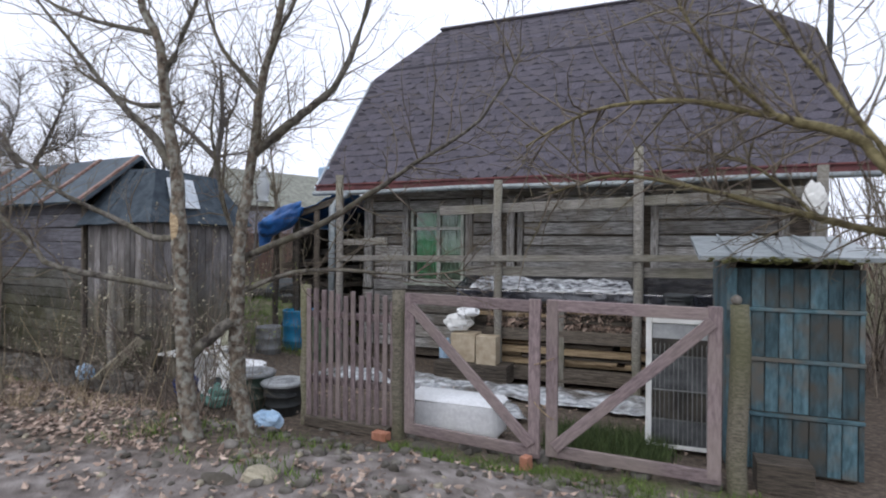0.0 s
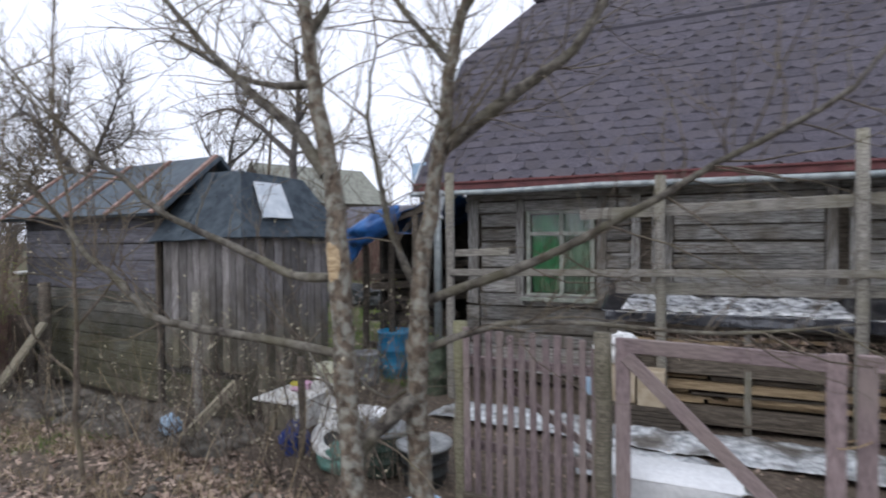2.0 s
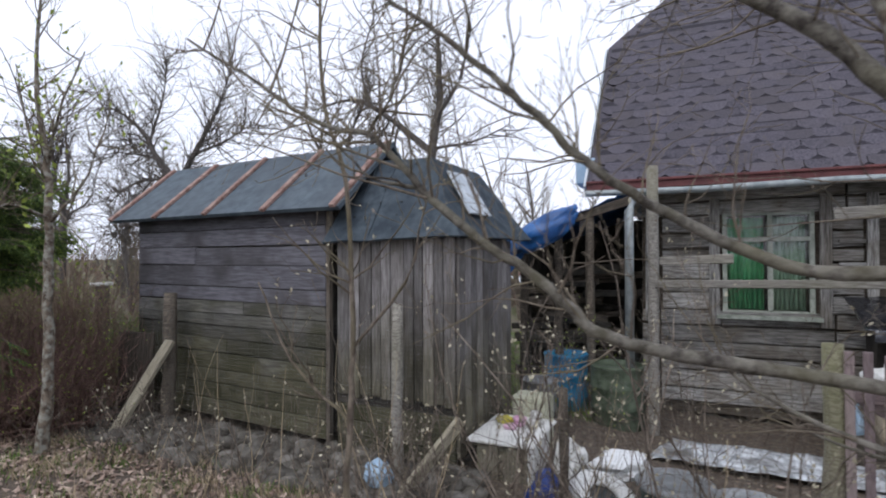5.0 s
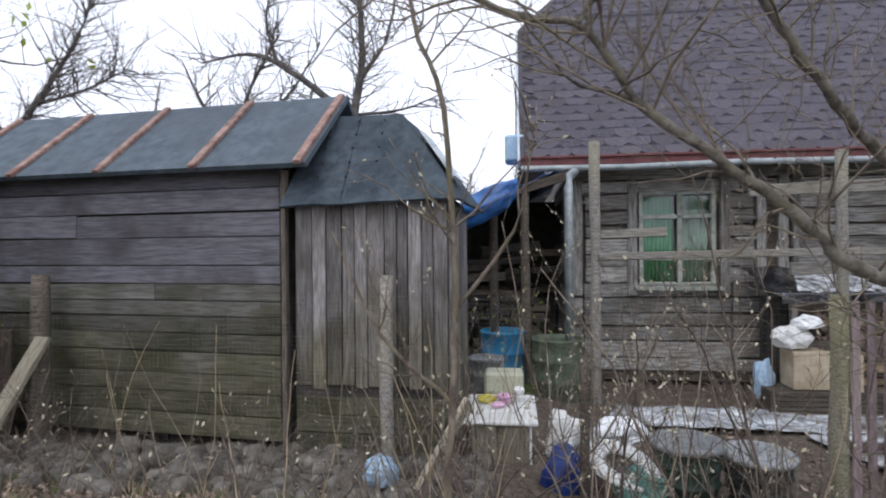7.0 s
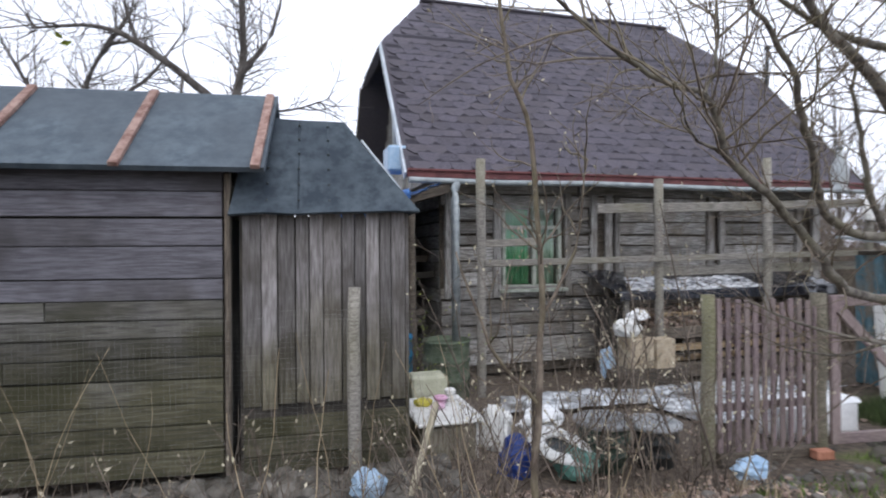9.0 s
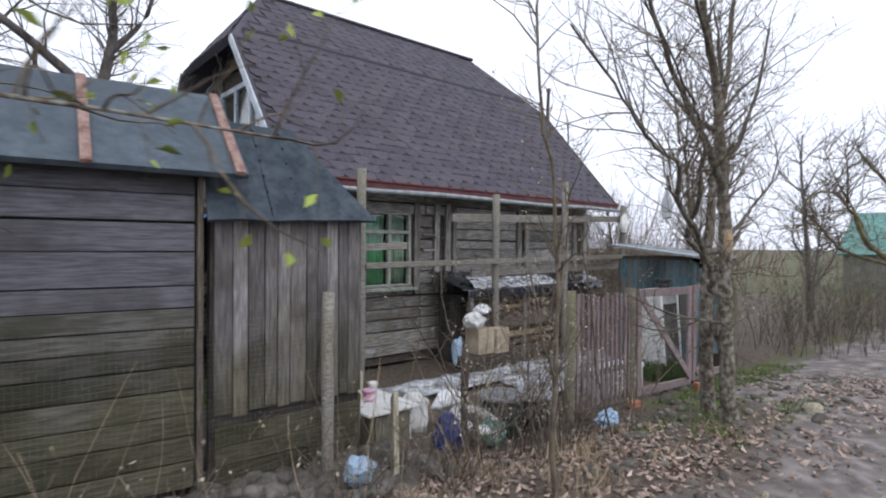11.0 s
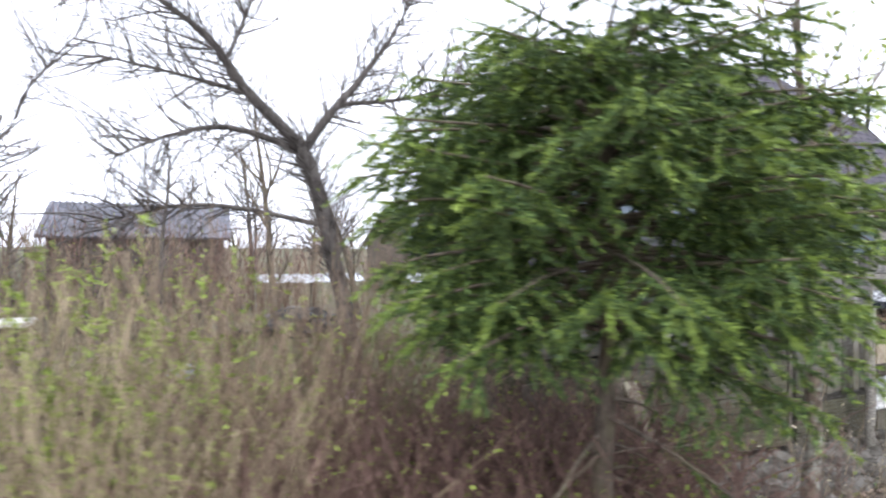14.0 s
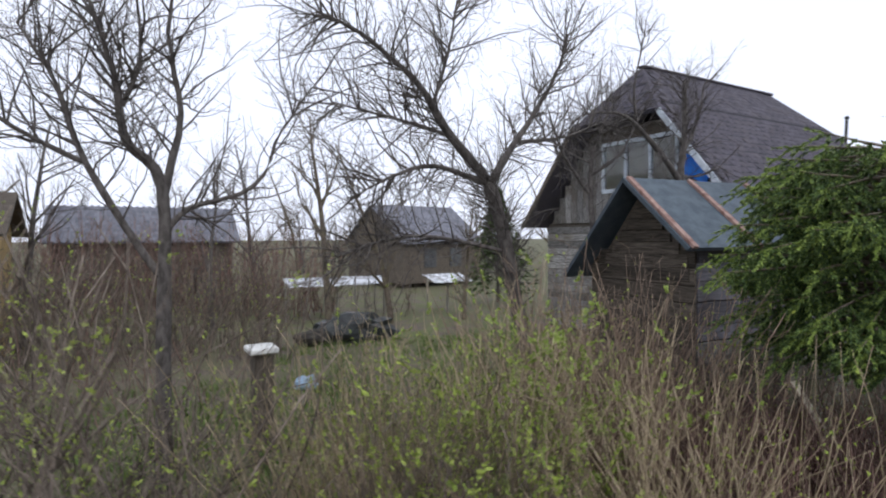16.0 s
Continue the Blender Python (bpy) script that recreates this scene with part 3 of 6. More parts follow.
def edge_x(z, left):
    """Where the roof's front face ends at a height."""
    if z <= BREAK_Z:
        return LEFT if left else RIGHT - 0.22 * (z - EAVE_Z) / (BREAK_Z - EAVE_Z)
    k = (z - BREAK_Z) / (RIDGE_Z - BREAK_Z)
    return LEFT + (RIDGE_L - LEFT) * k if left else RIGHT - 0.22 + (RIDGE_R - RIGHT + 0.22) * k


def build_roof():
    bm = bmesh.new()
    r2 = RIGHT - 0.22
    e0, e1 = (LEFT, EAVE_Y, EAVE_Z), (RIGHT, EAVE_Y, EAVE_Z)
    b0, b1 = (LEFT, BREAK_Y, BREAK_Z), (r2, BREAK_Y, BREAK_Z)
    t0, t1 = (RIDGE_L, RIDGE_Y, RIDGE_Z), (RIDGE_R, RIDGE_Y, RIDGE_Z)
    c0, c1 = (LEFT, BREAK_BACK, BREAK_Z), (r2, BREAK_BACK, BREAK_Z)
    f0, f1 = (LEFT, BACK_Y, EAVE_Z), (RIGHT, BACK_Y, EAVE_Z)
    for pts in ((e0, e1, b1, b0), (b0, b1, t1, t0), (f1, f0, c0, c1), (c1, c0, t0, t1), (b0, t0, c0), (b1, t1, c1)):
        slab(bm, pts, 0.09)
    roof = part("roof", bm, M["shingle_joined"], house, "brown-violet bitumen shingle roof")
    # shingle tabs, course by course, on the front face and the western half-hip
    tab_mesh = bpy.data.meshes.new("shingle")
    w, h, k = 0.24, 0.25, 0.155
    prof = [(-w / 2, 0.064), (-0.10, 0.05), (-0.045, 0.0), (0.045, 0.0), (0.10, 0.05), (w / 2, 0.064), (w / 2, k), (-w / 2, k)]
    vs = [(x, y, 0.014) for x, y in prof] + [(x, y, 0.0) for x, y in prof] + [(-w / 2, h, 0.004), (w / 2, h, 0.004)]
    fs = [tuple(range(8))] + [(i + 1, i, i + 8, i + 9) for i in range(5)] + [(5, 13, 14, 6), (7, 15, 8, 0), (7, 6, 17, 16)]
    tab_mesh.from_pydata(vs, [], fs)
    tab_mesh.materials.append(M["shingle"])
    tab_mesh.materials.append(M["shingle_shade_band"])
    # lower lip and the strip seen in the notches take the painted shade
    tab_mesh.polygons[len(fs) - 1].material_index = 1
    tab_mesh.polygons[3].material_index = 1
    lower = Vector((0, BREAK_Y - EAVE_Y, BREAK_Z - EAVE_Z))
    upper = Vector((0, RIDGE_Y - BREAK_Y, RIDGE_Z - BREAK_Z))
    rest = Shape()
    single, row, s = 0, 0, 0.0
    total = lower.length + upper.length
    while s < total - 0.1:
        low = s < lower.length
        d = (lower if low else upper).normalized()
        p = Vector((0, EAVE_Y, EAVE_Z)) + lower.normalized() * s if low else Vector((0, BREAK_Y, BREAK_Z)) + d * (s - lower.length)
        nrm = Vector((1, 0, 0)).cross(d)
        xa, xb = edge_x(p.z + 0.2, True) + 0.17, edge_x(p.z + 0.2, False) - 0.17
        x = xa + (0.12 if row % 2 else 0.0)
        while x < xb:
            off = rng.uniform(-0.006, 0.006)
            place = p + Vector((x + off, 0, 0)) + nrm * rng.uniform(0.003, 0.009) + d * rng.uniform(-0.006, 0.006)
            m = Matrix((Vector((1, 0, 0)), d, nrm)).transposed().to_4x4()
            m.translation = place
            if single < 300:
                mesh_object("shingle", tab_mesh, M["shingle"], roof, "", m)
                single += 1
            else:
                base = len(rest.v)
                rest.v += [m @ Vector(v) for v in vs]
                rest.f += [tuple(base + i for i in f) for f in fs]
            x += 0.24
        s += 0.145
        row += 1
    # western half-hip
    d = (Vector(t0) - Vector((LEFT, RIDGE_Y, BREAK_Z))).normalized()
    nrm = d.cross(Vector((0, 1, 0)))
    if nrm.z < 0:
        nrm = -nrm
    full = (Vector(t0) - Vector((LEFT, RIDGE_Y, BREAK_Z))).length
    s, row = 0.0, 0
    while s < full - 0.15:
        half = (BREAK_BACK - BREAK_Y) / 2 * (1 - s / full) - 0.32
        y = -half + (0.12 if row % 2 else 0)
        while y < half:
            m = Matrix((Vector((0, -1, 0)), d, Vector((0, -1, 0)).cross(d))).transposed().to_4x4()
            m.translation = Vector((LEFT, RIDGE_Y + y, BREAK_Z)) + d * s + nrm * rng.uniform(0.003, 0.009)
            base = len(rest.v)
            rest.v += [m @ Vector(v) for v in vs]
            rest.f += [tuple(base + i for i in f) for f in fs]
            y += 0.24
        s += 0.145
        row += 1
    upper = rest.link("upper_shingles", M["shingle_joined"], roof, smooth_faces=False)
    # same painted shade faces on the joined shingles
    upper.data.materials.append(M["shingle_shade_band"])
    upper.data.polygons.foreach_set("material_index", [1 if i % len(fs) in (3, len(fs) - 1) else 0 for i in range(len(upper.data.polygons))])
    tagged(upper, kind="stuff")
    bm = bmesh.new()
    box(bm, (RIDGE_L - 0.03, RIDGE_Y - 0.08, RIDGE_Z - 0.02), (RIDGE_R + 0.03, RIDGE_Y + 0.08, RIDGE_Z + 0.035), 0.02)
    part("ridge_cap", bm, M["shingle_joined"], roof)
    board("fascia", (LEFT, EAVE_Y - 0.02, EAVE_Z - 0.02), (RIGHT, EAVE_Y - 0.02, EAVE_Z - 0.02), 0.10, 0.025, M["red_trim"], roof, label="dark red metal fascia")
    board("drip_edge", (LEFT, EAVE_Y - 0.045, EAVE_Z + 0.015), (RIGHT, EAVE_Y - 0.045, EAVE_Z + 0.015), 0.025, 0.03, M["red_trim"], roof)
    sh = Shape()
    gp = [Vector((LEFT + (RIGHT - LEFT) * i / 6, EAVE_Y - 0.09, EAVE_Z - 0.105 - 0.012 * math.sin(i * 2.1))) for i in range(7)]
    sh.tube(gp, [0.034] * 7, 8)
    sh.link("gutter", M["zinc"], roof, "grey zinc gutter")
    # white barge boards of the western gable
    for p0, p1 in (((LEFT - 0.02, EAVE_Y, EAVE_Z - 0.05), (LEFT - 0.02, BREAK_Y, BREAK_Z - 0.05)), ((LEFT - 0.02, BACK_Y, EAVE_Z - 0.05), (LEFT - 0.02, BREAK_BACK, BREAK_Z - 0.05))):
        board("barge_board", p0, p1, 0.10, 0.025, M["gable_white"] if p0[1] < 9 else M["old_wood"], roof)
    # right verge, red edge near the eave
    board("barge_board", (RIGHT + 0.02, EAVE_Y, EAVE_Z - 0.04), (RIGHT - 0.2, BREAK_Y, BREAK_Z - 0.04), 0.08, 0.025, M["old_wood"], roof)
    # gables
    for x, name in ((-2.1, "gable_wall"), (3.55, "gable_wall")):
        bm = bmesh.new()
        a = [(x, 7.45, 2.5), (x, 8.74, 4.42), (x, 10.88, 4.42), (x, 12.2, 2.5)]
        va = [bm.verts.new(p) for p in a]
        vb = [bm.verts.new((p[0] + 0.12, p[1], p[2])) for p in a]
        bm.faces.new(va)
        bm.faces.new(vb[::-1])
        for i in range(4):
            j = (i + 1) % 4
            bm.faces.new((va[i], vb[i], vb[j], va[j]))
        g = part(name, bm, M["old_wood"], house)
        if x < 0:
            for i in range(24):
                y = 7.62 + i * 0.19
                top = 2.5 + (y - 7.45) * 1.49 if y < 8.74 else 4.42 if y < 10.88 else 4.42 - (y - 10.88) * 1.45
                if 8.65 < y < 10.5:
                    board("gable_board", (x - 0.03, y, 2.5), (x - 0.03, y, 3.1), 0.17, 0.03, M["house_log"], g, up=(0, 1, 0))
                    continue
                board("gable_board", (x - 0.03, y, 2.5), (x - 0.03, y, min(top, 4.42)), 0.17, 0.03, M["house_log"], g, up=(0, 1, 0))
            board("gable_panel", (x - 0.07, 8.05, 3.25), (x - 0.07, 8.62, 3.25 + 0.3), 0.34, 0.03, M["gable_blue"], g, label="bright blue painted board")
            gw = gable_window(x - 0.08)
            for k in range(3):
                bm = bmesh.new()
                y = 8.72 + k * 0.6
                box(bm, (x - 0.045, y + 0.04, 3.2), (x - 0.04, y + 0.56, 4.05))
                part("pane", bm, M["glass"], gw)


def gable_window(x):
    """A row of attic casements: sill rail, head rail and four posts."""
    def bar(lo, hi):
        bm = bmesh.new()
        box(bm, lo, hi, 0.004)
        return bm

    row = part("gable_window", bar((x + 0.002, 8.75, 3.1), (x + 0.06, 10.48, 3.18)), M["gable_white"], house, "row of pale painted attic window frames")
    part("head_rail", bar((x + 0.002, 8.75, 4.07), (x + 0.06, 10.48, 4.15)), M["gable_white"], row)
    for k in range(4):
        y = 8.68 + k * 0.6
        part("window_post", bar((x, y, 3.1), (x + 0.06, y + 0.07, 4.15)), M["gable_white"], row)
    return row


build_house_walls()
build_window()
build_roof()


def pole(name, p0, p1, r, material, parent=None, label="", category="", seed=1, sides=8):
    """A slightly crooked round pole."""
    r0 = random.Random(seed)
    pts = [Vector(p0).lerp(Vector(p1), i / 5) + Vector((r0.uniform(-0.012, 0.012), r0.uniform(-0.012, 0.012), 0)) * (0 < i < 5) for i in range(6)]
    sh = Shape()
    sh.tube(pts, [r * r0.uniform(0.92, 1.06) for _ in pts], sides)
    ob = sh.link(name, material, parent, "" if not category else label)
    return tagged(ob, label, category) if category else ob


# porch frame of poles and rails in front of the wall
porch = thing("porch_frame", (0.2, 6.6, 0), "grey pole and rail frame standing along the house wall", "porch frame")
for i, (x, top) in enumerate(((-1.97, 2.55), (0.215, 2.40), (1.775, 2.70), (3.45, 2.42))):
    pole("post", (x, 6.585, 0.0), (x, 6.575, top), 0.05, M["pole"], porch, seed=i)
for p0, p1, w in (((-1.95, 6.53, 1.45), (3.5, 6.53, 1.52), 0.07), ((-0.2, 6.64, 1.32), (3.5, 6.64, 1.36), 0.11), ((-0.55, 6.64, 2.05), (1.8, 6.64, 2.11), 0.11),
                  ((1.8, 6.64, 2.12), (3.5, 6.64, 2.18), 0.10), ((-1.95, 6.63, 1.66), (-1.3, 6.63, 1.68), 0.08)):
    board("rail", p0, p1, w, 0.045, M["pole"], porch, wobble=0.006)
sh = Shape()
sh.tube([Vector(p) for p in ((-2.1, 7.0, 2.34), (-2.17, 6.85, 2.26), (-2.2, 6.75, 2.15), (-2.2, 6.74, 0.5))], [0.045] * 4, 10)
tagged(sh.link("downpipe", M["zinc"]), "grey zinc downpipe at the house corner", "downpipe")

# ---- tool shed with felt roof, and its lower annex ----
SH = Vector((-4.28, 4.72, 0))
SU = Vector((-3.13, 0.302, 0)).normalized()   # along the front, to the west
SV = Vector((-SU.y, SU.x, 0)) * -1            # to the back
if SV.y < 0:
    SV = -SV


def shed_at(u, v, z):
    return SH + SU * u + SV * v + Vector((0, 0, z))


shed = thing("shed", SH, "weathered grey plank shed with a blue-grey felt roof", "shed")


def build_shed():
    length, depth = 2.62, 1.28
    m = Matrix((SU, SV, Vector((0, 0, 1)))).transposed().to_4x4()
    m.translation = SH
    sides = []
    for lo, hi in (((0.0, 0.03, 0.26), (length, 0.1, 2.05)), ((0.0, 0.1, 0.26), (0.07, depth, 2.05)), ((length - 0.07, 0.1, 0.26), (length, depth, 2.05)),
                   ((0.07, depth - 0.07, 0.26), (length - 0.07, depth, 2.05))):
        bm = bmesh.new()
        box(bm, lo, hi, 0, m)
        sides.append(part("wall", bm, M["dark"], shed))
    wall = sides[0]
    z, k = 0.24, 0
    heights = (0.16, 0.15, 0.13, 0.15, 0.13, 0.12, 0.11, 0.12, 0.13, 0.20, 0.17, 0.16, 0.17)
    for h in heights:
        low = z + h / 2 < 1.28
        cut = rng.uniform(1.0, 1.7) if k % 3 == 1 else None
        runs = [(0.03, length)] if cut is None else [(0.03, cut), (cut + 0.006, length)]
        for a, b in runs:
            board("board", shed_at(a, rng.uniform(-0.006, 0.006), z + h / 2 + rng.uniform(-0.004, 0.004)), shed_at(b, rng.uniform(-0.006, 0.006), z + h / 2 + rng.uniform(-0.006, 0.006)),
                  h - 0.008, 0.028, M["shed_low"] if low else M["shed_board"], wall, wobble=0.002)
        z += h
        k += 1
    for i in range(12):
        board("board", shed_at(length + 0.015, 0.0, 0.35 + i * 0.15), shed_at(length + 0.015, depth, 0.35 + i * 0.15), 0.14, 0.025, M["old_wood"], sides[2], wobble=0.002)
    board("corner_post", shed_at(0.0, 0.0, 0.15), shed_at(0.0, 0.0, 2.08), 0.035, 0.05, M["old_wood"], shed, up=SU)
    # roof: two slopes with battens
    bm = bmesh.new()
    e, r = 2.10, 2.72
    ua, ub = -0.24, 2.90
    for v0, v1, z0, z1 in ((-0.17, 0.56, e, r), (1.42, 0.56, 1.80, r)):
        slab(bm, [shed_at(ua, v0, z0), shed_at(ub, v0, z0), shed_at(ub, v1, z1), shed_at(ua, v1, z1)], 0.035)
    roof = part("roof", bm, M["felt"], shed, "blue-grey roofing felt with rusty battens")
    for u in (-0.19, 0.58, 1.34, 2.10, 2.85):
        board("batten", shed_at(u, -0.19, e + 0.0), shed_at(u, 0.54, r - 0.0), 0.055, 0.03, M["rust"], roof, up=SU, label="rust-red batten")
    # gable fillings
    for u in (0.02, length - 0.02):
        bm = bmesh.new()
        a = [shed_at(u, 0.03, 2.0), shed_at(u, depth, 1.8), shed_at(u, 0.56, 2.66)]
        va = [bm.verts.new(p) for p in a]
        vb = [bm.verts.new(p + SU * 0.03) for p in a]
        bm.faces.new(va)
        bm.faces.new(vb[::-1])
        for i in range(3):
            bm.faces.new((va[i], vb[i], vb[(i + 1) % 3], va[(i + 1) % 3]))
        gable = part("gable", bm, M["old_wood"], shed)
        z = 1.86
        while z < 2.6:
            v0 = 0.05 + max(0, z - 1.95) / 0.66 * 0.53
            v1 = depth - 0.03 - max(0, z - 1.75) / 0.86 * (depth - 0.56)
            if v1 > v0 + 0.1:
                out = -0.015 if u < 1 else 0.045
                board("board", shed_at(u + out, v0, z), shed_at(u + out, v1, z), 0.105, 0.022, M["old_wood"], gable, wobble=0.004)
            z += 0.112


build_shed()
annex = thing("annex", (-3.7, 4.72, 0), "low vertical-board annex under a dark slate felt roof", "shed")


def build_annex():
    x0, x1, yf, yb = -4.215, -3.17, 4.72, 5.9
    bm = bmesh.new()
    box(bm, (x0, yf + 0.02, 0.22), (x1, yf + 0.07, 1.82))
    box(bm, (x1 - 0.06, yf + 0.07, 0.22), (x1, yb, 1.9))
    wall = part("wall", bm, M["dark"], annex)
    x = x0 + 0.015
    while x < x1 - 0.03:
        w = rng.uniform(0.07, 0.125)
        w = min(w, x1 - x)
        top = 1.95 + rng.uniform(-0.02, 0.01)
        board("board", (x + w / 2, yf + rng.uniform(-0.008, 0.006), 0.62 + rng.uniform(-0.02, 0.02)), (x + w / 2, yf + rng.uniform(-0.008, 0.006), top), w - 0.006, 0.026, M["annex_board"], wall, up=(1, 0, 0), wobble=0.002)
        x += w
    for i in range(3):
        board("board", (x0 + 0.02, yf - 0.003, 0.26 + i * 0.12), (x1, yf - 0.003, 0.255 + i * 0.12), 0.115, 0.03, M["shed_low"], wall, wobble=0.003)
    y = yf + 0.06
    while y < yb:
        board("board", (x1 + 0.014, y, 0.25), (x1 + 0.014, y, 1.85), 0.11, 0.025, M["annex_board"], wall, up=(0, 1, 0))
        y += 0.12
    roof = None
    for pts in ([(-4.27, 4.60, 1.83), (-3.09, 4.61, 1.86), (-3.53, 5.06, 2.51), (-4.15, 5.10, 2.53)],
                [(-3.09, 4.61, 1.86), (-3.0, 6.1, 1.86), (-3.45, 5.9, 2.49), (-3.53, 5.06, 2.51)],
                [(-4.15, 5.10, 2.53), (-3.53, 5.06, 2.51), (-3.45, 5.9, 2.49), (-4.15, 5.9, 2.51)]):
        bm = bmesh.new()
        slab(bm, pts, 0.02)
        bmesh.ops.subdivide_edges(bm, edges=bm.edges, cuts=5, use_grid_fill=True)
        for v in bm.verts:
            v.co += Vector((0, -0.012, 0.012)) * noise.noise(v.co * 5)
        made = part("roof_sheet", bm, M["felt_dark"], annex, "dark crumpled roofing felt, nailed in seams")
        roof = roof or made
    for x in (-4.05, -3.86, -3.67):
        pts = [Vector((x, 4.63, 1.862)), Vector((x + 0.01, 4.85, 2.185)), Vector((x + 0.02, 5.06, 2.50))]
        sh = Shape()
        sh.tube(pts, [0.006] * 3, 5)
        sh.link("seam", M["felt_dark"], roof)
        for k in range(6):
            t = 0.08 + k * 0.17
            bm = bmesh.new()
            bmesh.ops.create_icosphere(bm, subdivisions=1, radius=0.009, matrix=Matrix.Translation(Vector((x, 4.625, 1.868)).lerp(Vector((x + 0.02, 5.055, 2.515)), t)))
            part("nail", bm, M["plastic_dark"], roof)


build_annex()
bm = bmesh.new()
slab(bm, [(-3.145, 4.95, 2.045), (-3.115, 5.33, 2.045), (-3.37, 5.45, 2.405), (-3.40, 5.10, 2.405)], 0.015)
tagged(part("roof_panel", bm, M["gable_white"]), "pale metal sheet lying on the annex roof", "panel")

# ---- picket gate panel, double gate, fence posts ----


def build_gates():
    ps = thing("picket_gate", (-0.48, 4.44, 0), "mauve-brown painted picket gate", "gate")
    n = 12
    for i in range(n):
        x = -0.90 + i * 0.078
        y = 4.44 - 0.04 * i / n
        top = 1.2 + rng.uniform(-0.03, 0.03) + 0.02 * math.sin(i)
        board("picket", (x, y - 0.02, 0.10 + rng.uniform(-0.01, 0.02)), (x + rng.uniform(-0.008, 0.008), y - 0.02, top), 0.043, 0.02, M["gate"], ps, up=(1, 0, 0), wobble=0.002)
    for z in (0.42, 1.0):
        board("rail", (-0.93, 4.465, z), (-0.04, 4.42, z), 0.06, 0.03, M["gate"], ps)
    board("brace", (-0.90, 4.475, 1.02), (-0.06, 4.435, 0.5), 0.05, 0.025, M["gate"], ps)
    g = thing("double_gate", (1.2, 4.3, 0), "mauve-brown double gate with diagonal braces", "gate")
    for x0, x1, y0, y1, flip in ((0.08, 1.205, 4.37, 4.315, False), (1.25, 2.40, 4.315, 4.33, True)):
        leaf = part("gate_leaf", bmesh_board((x0, y0, 1.19), (x1, y1, 1.175), 0.085, 0.035), M["gate"], g)
        board("bottom_rail", (x0, y0, 0.13), (x1, y1, 0.10), 0.085, 0.035, M["gate"], leaf)
        for x, y in ((x0 + 0.04, y0), (x1 - 0.045, y1)):
            board("stile", (x, y - 0.005, 0.09), (x, y - 0.005, 1.23), 0.085, 0.03, M["gate"], leaf, up=(1, 0, 0))
        a, b = ((x0 + 0.06, y0 - 0.03, 1.13), (x1 - 0.06, y1 - 0.03, 0.16))
        if flip:
            a, b = ((x1 - 0.06, y1 - 0.03, 1.13), (x0 + 0.06, y0 - 0.03, 0.16))
        board("brace", a, b, 0.08, 0.025, M["gate"], leaf)
    for z, tilt in ((0.78, 0.03), (0.42, -0.06)):
        sh = Shape()
        pts = [Vector((1.235 + 0.075 * math.cos(t), 4.31 + 0.045 * math.sin(t), z + tilt * math.cos(t))) for t in np.linspace(0, 6.4, 18)]
        sh.tube(pts, [0.004] * 18, 5)
        sh.link("wire_tie", M["fresh_wood"], g, "rusty wire tie")
    posts = []
    for i, (x, y, top, r) in enumerate(((-0.965, 4.46, 1.26, 0.05), (0.0, 4.40, 1.25, 0.058), (2.5, 4.355, 1.245, 0.06))):
        posts.append(pole("gate_post", (x, y, -0.06), (x, y, top), r, M["post"], None, "mossy wooden gate post", "post", seed=20 + i, sides=10))
    bm = bmesh.new()
    bmesh.ops.create_icosphere(bm, subdivisions=2, radius=0.035, matrix=Matrix.Translation((2.48, 4.35, 1.275)))
    tagged(part("post_knob", bm, M["stone"], None), "small grey round stone on the post", "stone")


def bmesh_board(p0, p1, width, thick):
    bm = bmesh.new()
    length = (Vector(p1) - Vector(p0)).length
    box(bm, (0, -thick / 2, -width / 2), (length, thick / 2, width / 2), 0.004, along(p0, p1))
    return bm


build_gates()
pole("fence_post", (-3.53, 4.51, 0.1), (-3.53, 4.51, 1.375), 0.042, M["pole"], None, "grey fence post with netting nailed to it", "post", seed=31, sides=8)
tagged(board("leaning_plank", (-3.33, 4.03, 0.12), (-3.026, 4.467, 0.62), 0.09, 0.035, M["plank"], None, up=(0.3, 0.2, 1)), "pale plank leaning against the fence", "plank")
tagged(board("leaning_plank", (-6.1, 4.12, 0.18), (-6.044, 4.66, 0.94), 0.11, 0.04, M["plank"], None, up=(1, 0, 0)), "pale plank leaning on a fence post", "plank")


